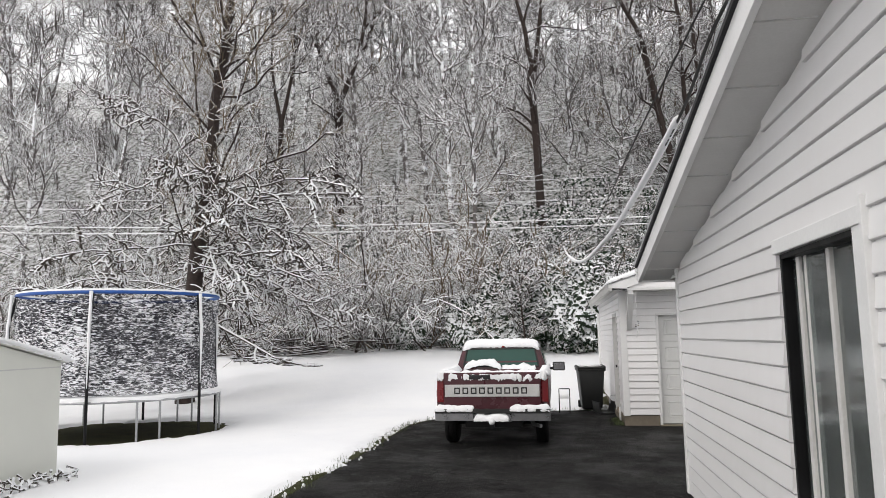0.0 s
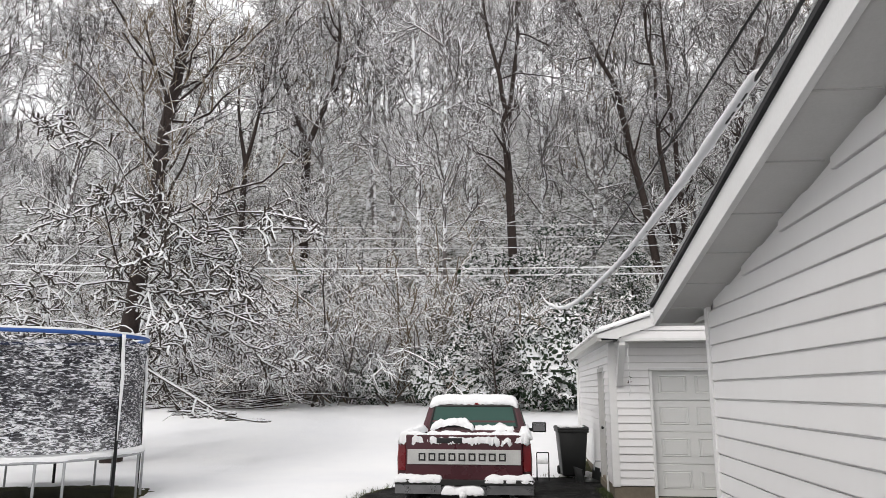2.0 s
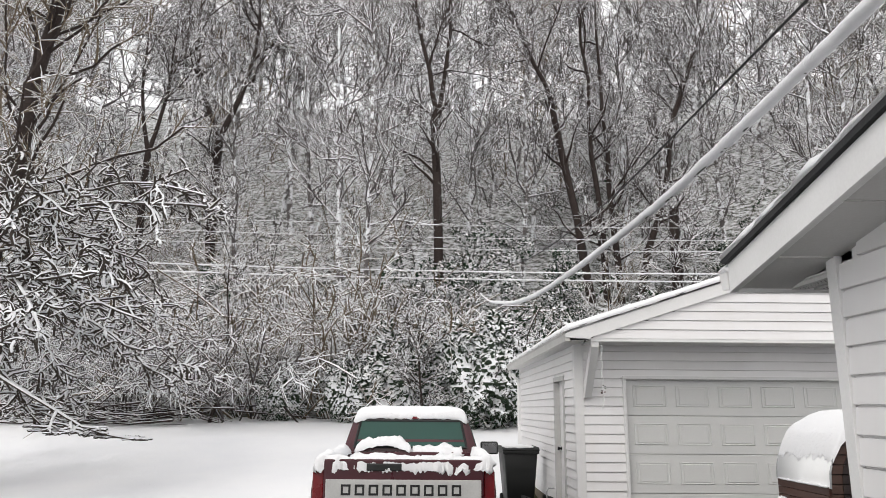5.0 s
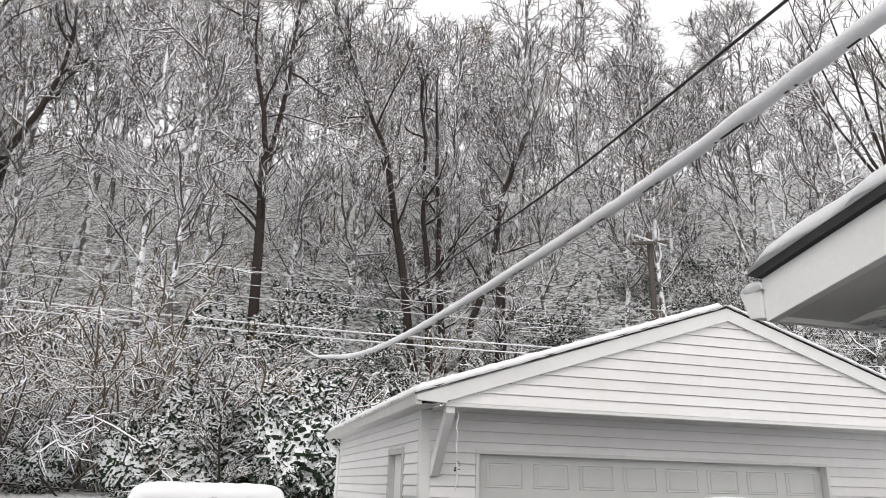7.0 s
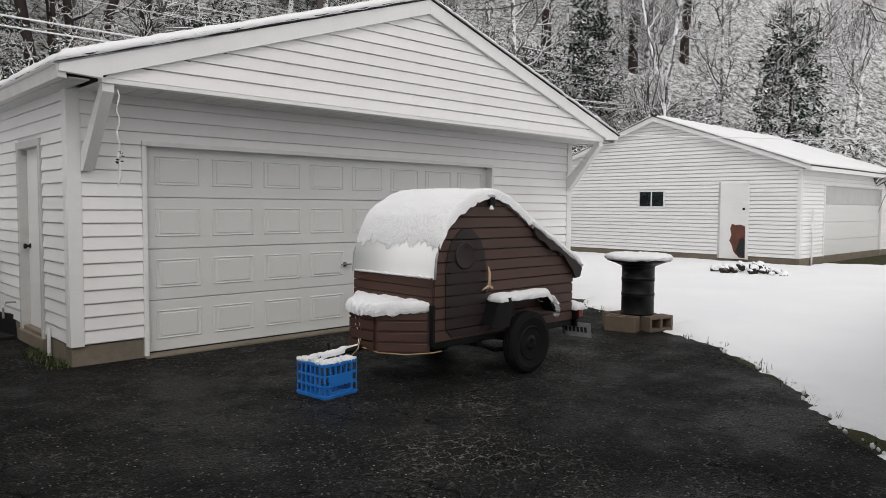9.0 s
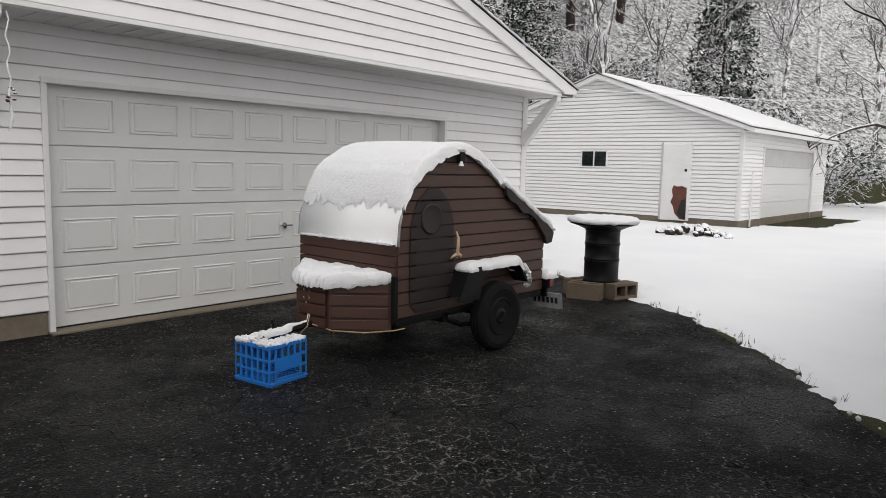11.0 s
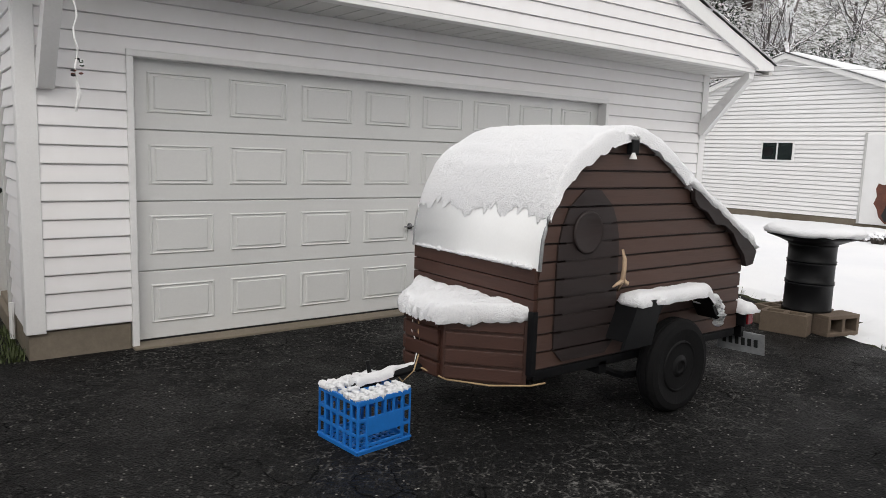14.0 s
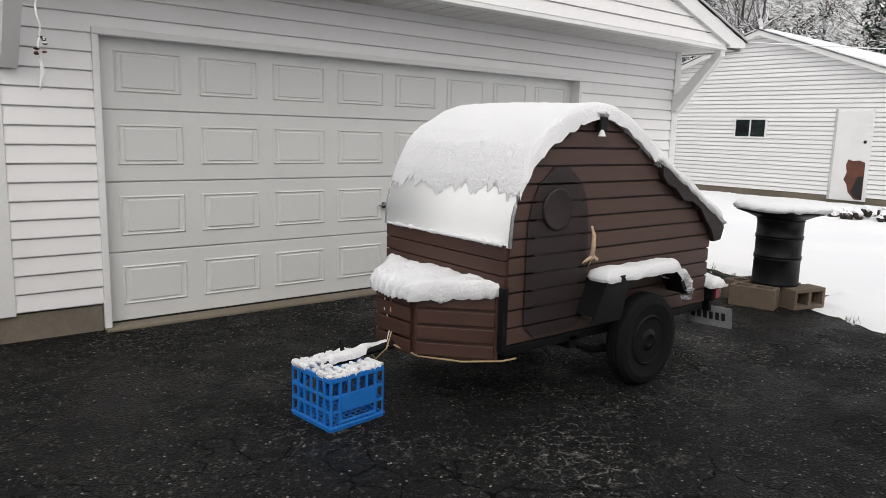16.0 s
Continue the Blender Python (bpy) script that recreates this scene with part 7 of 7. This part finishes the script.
T = tree("stump_tree", pose(8.4, 22, z_at(8.4, 22)), "thick short dark trunk among brush", 204, [(wander(np.random.RandomState(14), (0, 0, -0.5), (0.1, 0, 7.0), 6, 0.05), 0.3, 0.22)], n1=9, len1=(1.2, 2.6))
def vase_tree(x, y, fork, seed, stems_n, reach, tall, label):
    """A trunk that breaks into many steep stems with fine upright twigs."""
    rng = np.random.RandomState(seed)
    z0 = z_at(x, y)
    e = thing("spreading_tree", pose(x, y, z0), label, "tree", "tall trees against the sky")
    top = fork - z0
    low = wander(rng, (0, 0, -0.6), (0.2, 0, top), 8, 0.05)
    az = rng.uniform(0, 2 * np.pi, stems_n)
    t = np.linspace(0, 1, 8)[None, :, None]
    r = reach * rng.uniform(0.35, 1.0, stems_n)
    end = np.stack([r * np.cos(az), r * np.sin(az) * 0.7, tall * rng.uniform(0.75, 1.1, stems_n)], 1)[:, None]
    stems = low[-1] - np.array([0, 0, 1.2]) * rng.uniform(0, 1, (stems_n, 1, 1)) + end * np.concatenate([t ** 0.8, t ** 0.8, t], 2) + np.cumsum(rng.normal(size=(stems_n, 8, 3)) * 0.10, 1) * t
    l1 = offshoots(rng, stems, 6, 0.08, 0.95, (22, 55), (2.4, 5.4), 0.35, 6, jitter=0.14)
    l2 = offshoots(rng, l1, 6, 0.15, 1.0, (20, 55), (0.9, 2.2), 0.25, 4, jitter=0.14)
    l3 = offshoots(rng, l2, 3, 0.2, 1.0, (15, 50), (0.4, 1.0), 0.2, 2)
    part_mesh("trunk", tubes_mesh("trunk", [(low[None], np.linspace(0.34, 0.24, 8)[None], 8), (stems, taper(stems, 0.10, 0.022, rng), 6)]), BARK, e, "", True)
    part_mesh("crown", tubes_mesh("crown", [(l1, taper(l1, 0.034, 0.013, rng), 4), (l2, taper(l2, 0.020, 0.010, rng), 3), (l3, taper(l3, 0.012, 0.006, rng), 3)]), TWIG_SKY, e, "fine upright twigs with little snow")
    return e


VT = "broad bare tree spreading its limbs against the sky"
vase_tree(37.3, 20, 20.0, 205, 8, 8.5, 13, VT)
vase_tree(41.8, 20.5, 24.0, 216, 6, 7.5, 13, VT)
vase_tree(31.5, 20, 18.5, 207, 6, 7.5, 12, VT)
vase_tree(48.0, 20, 26.0, 208, 7, 9.0, 12, VT)
T = tree("slim_forked_tree", pose(-19.0, 28, z_at(-19, 28)), "slender forked tree with dark curved stems", 206, forked_trunk(22, 15, 7.0, 0.9, 0.2), n1=10)
# big old tree behind the trampoline, its low boughs bent down with snow
rng = np.random.RandomState(77)
lean = [(-0.25, 0, -0.4), (-0.2, 0, 1.5), (-0.05, 0, 3.2), (0.1, 0, 5.0), (0.35, 0, 6.5), (0.45, 0, 8.5), (0.75, 0, 10.2), (0.9, 0.1, 12.5), (1.0, 0.2, 15)]
T = tree("old_tree", pose(-11.9, 4.0, z_at(-11.9, 4.0)), "large tree with wet brown trunk and snowy budding crown", 207, [(lean, 0.27, 0.08)], n1=30, n2=8, n3=7, len1=(2.5, 5.0), crown_mat=TWIG_Y, w=0.016, start=0.30, stout=0.13, len2=(0.7, 1.6), len3=(0.3, 0.8), lift=(0.5, 0.3, 0.1), tufts=(9000, 0.05), group="")


def snow_fans(rng, stems, n2, n3, len2, len3, droop, r, low):
    """Side branches and crooked twigs on arching stems, each under a roll of snow."""
    l2 = offshoots(rng, stems, n2, 0.25, 1.0, (25, 70), len2, droop, 5, jitter=0.24)
    l3 = offshoots(rng, l2, n3, 0.1, 1.0, (30, 80), len3, droop * 0.5, 4, jitter=0.42)
    out = [(stems, taper(stems, r * 1.3, r * 0.9, rng), 5), (l2, taper(l2, r * 1.1, r * 0.8, rng), 4), (l3, taper(l3, r, r * 0.75, rng, 0.4), 4)]
    for q, _, _ in out:
        dip = low + 0.8 - q[..., 2]
        q[..., 2] = np.where(dip > 0, low + 0.8 * np.exp(-np.maximum(dip, 0) / 0.8), q[..., 2])
    return out


p = np.array(lean, float)[None]
limbs = offshoots(rng, p, 32, 0.18, 0.52, (55, 90), (3.2, 5.8), -0.75, 8, jitter=0.16)
part_mesh("drooping_bough", tubes_mesh("drooping_bough", snow_fans(rng, limbs, 11, 10, (0.7, 1.7), (0.18, 0.5), -0.40, 0.028, 1.0)), LADEN, T, "low boughs bent down by heavy snow")

rnd = random.Random(5)
spots = []
k = 0
while len(spots) < 92 and k < 4000:
    k += 1
    x = rnd.uniform(-46, 62)
    edge = 15.0 - 0.45 * max(0, x - 12)
    y = edge + 3.0 + 36 * rnd.random() ** 1.15
    if 16 < x < 28.5 and y < 11.5:
        continue
    if any((x - a) ** 2 + (y - b) ** 2 < 9.0 for a, b in spots) or abs(x - 15.4) < 1.2 and abs(y - 20) < 3:
        continue
    if any((x - a) ** 2 + (y - b) ** 2 < 5.0 for a, b in ((-15.7, 30), (-2.45, 24), (5.5, 26), (8.4, 22), (30.6, 33), (-19, 28))):
        continue
    if any(y < b and abs(-2.4 + (a + 2.4) * (y + 11) / (b + 11) - x) < 1.3 for a, b in ((-15.7, 30), (-2.45, 24), (4.5, 26), (8.4, 22), (-19, 28))):
        continue
    spots.append((x, y))
for k in range(22):
    x = -36 + 4.0 * k + rnd.uniform(-1.5, 1.5)
    spots.append((x, 15.0 - 0.45 * max(0, x - 12) + rnd.uniform(36, 46)))
for i, (x, y) in enumerate(spots):
    s = rnd.uniform(0.75, 1.05) + 0.02 * max(0, y - 24)
    copy_thing(kinds[rnd.choice((0, 0, 1, 1, 2, 3, 3, 4, 5, 5))], pose(x, y, z_at(x, y), rnd.uniform(-3, 3), rnd.uniform(-4, 4), rnd.uniform(0, 360)) @ Matrix.Diagonal((s, s, s * rnd.uniform(0.92, 1.1), 1)))


def thicket(name, m, label, seed, n, height, reach, mat, w, n2=8, n3=5, droop=-0.55, spread_=1.6, group="thicket at the wood's edge", leaves=0, tuft=1500):
    """A clump of arching stems with side twigs."""
    rng = np.random.RandomState(seed)
    a = rng.uniform(0, 2 * np.pi, n)
    foot = np.stack([np.cos(a), np.sin(a), np.zeros(n)], 1) * rng.uniform(0, spread_, (n, 1))
    d = np.stack([np.cos(a) * 0.35, np.sin(a) * 0.35, np.ones(n)], 1) + rng.normal(size=(n, 3)) * 0.18
    out, K = [foot - np.array([0, 0, 0.2])], 7
    ln = rng.uniform(height * 0.7, height * 1.25, (n, 1))
    for k in range(K - 1):
        d = d + np.array([0, 0, droop * k / K]) + np.stack([np.cos(a), np.sin(a), 0 * a], 1) * reach / K + rng.normal(size=(n, 3)) * 0.13
        d /= np.linalg.norm(d, axis=1, keepdims=True)
        out.append(out[-1] + d * ln / (K - 1))
    stems = np.stack(out, 1)
    g = [(stems, taper(stems, w * 1.3, w * 0.7, rng), 4)]
    l2 = offshoots(rng, stems, n2, 0.2, 1.0, (25, 75), (0.6, 1.5), droop * 0.6, 4)
    l3 = offshoots(rng, l2, n3, 0.1, 1.0, (25, 80), (0.28, 0.75), droop * 0.4, 3, jitter=0.25)
    g += [(l2, taper(l2, w * 1.1, w * 0.7, rng), 3), (l3, taper(l3, w * 0.85, w * 0.5, rng), 3)]
    e = thing(name, m, label, "brush", group)
    part_mesh("tangle", two_tone(tubes_mesh("tangle", g, tufts_on(rng, l3, tuft, 0.07)), mat), None, e)
    if leaves:
        c = l3.reshape(-1, 3)[rng.randint(0, l3.size // 3, leaves)] + rng.normal(size=(leaves, 3)) * 0.05
        part_mesh("foliage", leaf_mesh(rng, c, 0.085), LEAF if group else LEAF_S, e, "dark green leaves under snow")
    return e


BR = "tangled leafless brush thick with fresh snow"
brush = [
    thicket("brush", pose(-9.0, 14.2, z_at(-9, 14.2)), BR, 301, 16, 4.6, 0.9, TWIG, 0.026),
    thicket("brush", pose(-5.5, 14.6, z_at(-5.5, 14.6)), BR, 302, 16, 5.4, 0.7, TWIG_Y, 0.022, droop=-0.35, tuft=2200),
    thicket("brush", pose(-17, 12.6, z_at(-17, 12.6)), BR, 303, 16, 4.2, 1.0, HEAVY, 0.028, droop=-0.7),
    thicket("brush", pose(-13.4, 14.4, z_at(-13.4, 14.4)), BR, 304, 16, 5.8, 0.6, TWIG, 0.024, droop=-0.3),
    thicket("brush", pose(6.0, 15.0, z_at(6, 15)), "evergreen brush with snow on dark leaves", 305, 14, 4.2, 0.8, HEAVY, 0.024, n3=5, leaves=3200),
]
rnd = random.Random(9)
placed = [(-9.0, 14.2), (-5.5, 14.6), (-17, 12.6), (-13.4, 14.4), (6, 15)]
for row, (back_, count) in enumerate(((0.0, 24), (2.6, 20), (5.6, 17), (9.0, 14), (13.0, 10), (18.0, 7), (24.0, 6))):
    for i in range(count):
        x = -32 + 70 * (i + rnd.uniform(0.1, 0.9)) / count
        y = 14.6 - 0.45 * max(0, x - 12) + back_ + rnd.uniform(-0.7, 1.2)
        if 15.5 < x < 29 and y < 11.0:
            y = 11.5 + rnd.uniform(0, 2)
        if any((x - a) ** 2 + (y - b) ** 2 < 1.6 for a, b in placed) or abs(x - 15.4) < 0.8 and abs(y - 20) < 1.5:
            continue
        placed.append((x, y))
        s = rnd.uniform(0.75, 1.2)
        kind_ = rnd.choice((0, 1, 2, 3, 4)) if x > -1 else rnd.choice((0, 1, 1, 2, 3))
        if x > -3 and rnd.random() < 0.65:
            kind_ = 4
        if -5.6 < x < 1.6 and y < 16.2:
            continue
        copy_thing(brush[kind_], pose(x, y, z_at(x, y), 0, 0, rnd.uniform(0, 360)) @ Matrix.Diagonal((s, s, s * rnd.uniform(0.85, 1.15), 1)))

for x, y, s in ((-8.4, 15.2, 1.35), (-6.2, 16.4, 1.45), (-10.8, 16.2, 1.4), (-4.2, 15.4, 1.2)):
    copy_thing(brush[1], pose(x, y, z_at(x, y), 0, 0, x * 50) @ Matrix.Diagonal((s, s, s, 1)))

# snow-laden evergreen shrub behind the garage, and its bare little neighbour
def snow_mound(m, label, seed, rx, ry, h, n, leaves, group=""):
    """Evergreen shrub: a dome of short drooping sprays, each loaded with snow, over dark leaves."""
    rng = np.random.RandomState(seed)
    e = thing("snowy_shrub", m, label, "shrub", group)
    az = rng.uniform(0, 2 * np.pi, n)
    t = np.linspace(0, 1, 8)[None, :, None]
    out = rng.uniform(0.25, 1.0, (n, 1, 1)) ** 0.6 * (1 + 0.15 * np.sin(az * 3 + seed))[:, None, None]
    ring = np.stack([np.cos(az) * rx, np.sin(az) * ry], 1)[:, None]
    rise = np.sqrt(np.maximum(0.05, 1.08 - out ** 2)) * h
    arch = np.sin(t * (1.7 + 0.75 * out)) / np.sin(np.minimum(1.57, 1.7 + 0.75 * out))
    stems = np.concatenate([ring * out * t ** 1.3, rise * arch * rng.uniform(0.85, 1.05, (n, 1, 1))], 2) + np.cumsum(rng.normal(size=(n, 8, 3)) * 0.04, 1) * t
    part_mesh("snowy_sprays", tubes_mesh("snowy_sprays", snow_fans(rng, stems[:, 2:], 10, 7, (0.35, 0.8), (0.12, 0.30), -0.40, 0.050, 0.05)), MOUND, e, "drooping sprays heaped with snow")
    bm = bmesh.new()
    bmesh.ops.create_icosphere(bm, subdivisions=5, radius=1.0)
    for v in bm.verts:
        lump = 0.74 + 0.14 * fbm(v.co.x + v.co.z, v.co.y - v.co.z, 2.6, seed) + 0.15 * fbm(v.co.x - v.co.z, v.co.y + v.co.z, 11.0, seed + 2)
        v.co = Vector((v.co.x * rx * lump, v.co.y * ry * lump, 0.45 * h + v.co.z * 0.55 * h * lump))
    part("snow_cover", bm, HEAPED, e, "snow heaped on bowed evergreen twigs")
    q = 0.64 * rng.uniform(0, 1, (leaves, 1)) ** 0.4
    a2 = rng.uniform(0, 2 * np.pi, leaves)
    u2 = rng.uniform(0.02, 0.55, leaves)
    f2 = np.sqrt(np.maximum(0, 1 - u2 ** 2.2))
    c2 = np.stack([np.cos(a2) * f2 * rx, np.sin(a2) * f2 * ry, u2 * h], 1) * np.concatenate([q, q, 0.3 + 0.68 * q], 1)
    part_mesh("foliage", leaf_mesh(rng, c2, 0.08), LEAF, e, "dark green leaves in the shade under the snow")
    stems = np.stack([np.zeros((9, 3)) + rng.normal(size=(9, 3)) * np.array([0.2, 0.2, 0]), np.stack([rng.normal(size=9) * rx * 0.3, rng.normal(size=9) * ry * 0.3, np.full(9, h * 0.5)], 1), np.stack([rng.normal(size=9) * rx * 0.4, rng.normal(size=9) * ry * 0.4, np.full(9, h * 0.85)], 1)], 1)
    stems[:, 0, 2] = -0.15
    part_mesh("stem_clump", tubes_mesh("stem_clump", [(stems, taper(stems, 0.045, 0.015, rng), 5)]), BARK, e)
    return e


MD = "rounded evergreen shrub bowed down under heavy snow"
mound = snow_mound(pose(-1.35, 11.9, z_at(-1.35, 11.9)), MD, 401, 1.55, 1.3, 3.45, 85, 1300)
mound2 = snow_mound(pose(-3.5, 12.6, z_at(-3.5, 12.6)), MD, 402, 1.9, 1.3, 3.0, 85, 1300)
wild = snow_mound(pose(0.1, 12.1, z_at(0.1, 12.1)) @ Matrix.Diagonal((0.8, 0.8, 0.9, 1)), MD, 405, 1.7, 1.3, 3.1, 28, 1200)
for x, y, sx, sz in ((-5.4, 13.0, 0.8, 0.85), (2.3, 12.9, 0.9, 0.85), (4.6, 13.4, 1.0, 0.95), (7.2, 13.2, 0.9, 0.9), (9.6, 13.6, 1.0, 1.05), (12.3, 13.4, 1.0, 1.0), (-7.8, 13.4, 0.7, 0.7), (3.4, 16.0, 1.0, 1.1), (0.8, 15.4, 1.0, 1.15), (6.3, 16.6, 1.1, 1.1), (-2.4, 15.2, 0.9, 1.0)):
    copy_thing(wild, pose(x, y, z_at(x, y), 0, 0, x * 71) @ Matrix.Diagonal((sx, sx, sz, 1)))
tree("young_tree", pose(-3.0, 10.9, z_at(-3.0, 10.9)), "small bare tree with snow clumped on level branches", 403, plain_trunk(41, 3.9, (0.15, 0), 0.05, 7), n1=22, n2=5, n3=6, len1=(0.8, 1.7), len2=(0.3, 0.7), len3=(0.15, 0.35), lift=(0.1, 0.1, 0.1), crown_mat=HEAVY, w=0.020, start=0.2, tufts=(1600, 0.045), group="")
tree("sapling", pose(-9.8, 12.5, z_at(-9.8, 12.5)), "thin pale sapling with tan bark at the wood's edge", 404, plain_trunk(42, 5.0, (0.2, 0.1), 0.06, 8), n1=10, n2=5, n3=5, len1=(0.8, 1.8), len2=(0.3, 0.8), len3=(0.2, 0.4), crown_mat=HEAVY, w=0.014, tufts=(500, 0.04), group="")

# fallen branches in the dark hollow under the boughs
heap2 = thing("brush_pile", pose(-13.2, 12.2, z_at(-13.2, 12.2)), "pile of fallen dark branches dusted with snow", "branches")
rng = np.random.RandomState(91)
n = 90
c = rng.normal(size=(n, 3)) * np.array([2.2, 0.7, 0.0]) + np.array([0, 0, 0.1]) + np.abs(rng.normal(size=(n, 1))) * np.array([0, 0, 0.35])
d = np.stack([rng.normal(size=n), rng.normal(size=n) * 0.4, rng.normal(size=n) * 0.16], 1)
d /= np.linalg.norm(d, axis=1, keepdims=True)
ln = rng.uniform(0.6, 1.9, (n, 1))
pts = np.stack([c - d * ln, c + rng.normal(size=(n, 3)) * 0.08, c + d * ln], 1)
pts[..., 2] = np.maximum(pts[..., 2], 0.03)
for row_ in pts:
    part_mesh("branch", tubes_mesh("branch", [(row_[None], taper(row_[None], 0.035, 0.014, rng), 5)]), BARK, heap2)


def conifer(m, seed, h, label):
    """Narrow evergreen with tiers of drooping, leafy branches."""
    rng = np.random.RandomState(seed)
    e = thing("evergreen_tree", m, label, "tree", "evergreens on the hillside")
    trunk = wander(rng, (0, 0, -0.4), (0.1, 0, h), 8, 0.03)[None]
    limbs = offshoots(rng, trunk, 90, 0.08, 0.99, (70, 95), (h * 0.22, h * 0.30), -0.35, 5)
    part_mesh("trunk", tubes_mesh("trunk", [(trunk, np.linspace(0.16, 0.03, 8)[None], 7), (limbs, taper(limbs, 0.03, 0.01, rng), 3)]), BARK, e)
    l2 = offshoots(rng, limbs, 9, 0.15, 1.0, (30, 70), (0.3, 0.8), -0.3, 3)
    c = l2.reshape(-1, 3)
    c = np.repeat(c, 4, 0) + rng.normal(size=(len(c) * 4, 3)) * 0.09
    part_mesh("crown", leaf_mesh(rng, c, 0.12), LEAF, e, "dark green foliage flecked with snow")
    return e


con = conifer(pose(40.5, 9.4, z_at(40.5, 9.4)), 501, 9.5, "dark green evergreen flecked with snow")
for x, y, s in ((31.5, 17.0, 0.8), (11.5, 23, 0.6), (3.0, 21.0, 0.5), (-12, 19, 0.5)):
    copy_thing(con, pose(x, y, z_at(x, y), 0, 0, x * 37) @ Matrix.Diagonal((s, s, s, 1)))
# snowy limbs that reach in over the neighbour's roof
T = tree("roadside_tree", pose(30.5, -2.0, 0), "bare spreading tree with thick snow on long level boughs", 502, plain_trunk(51, 11, (-0.6, 0.3), 0.22, 9), n1=26, n2=8, n3=8, len1=(4.0, 7.5), len2=(1.0, 2.4), len3=(0.4, 1.0), lift=(0.15, 0.2, 0.0), crown_mat=HEAVY, w=0.022, start=0.3, group="")
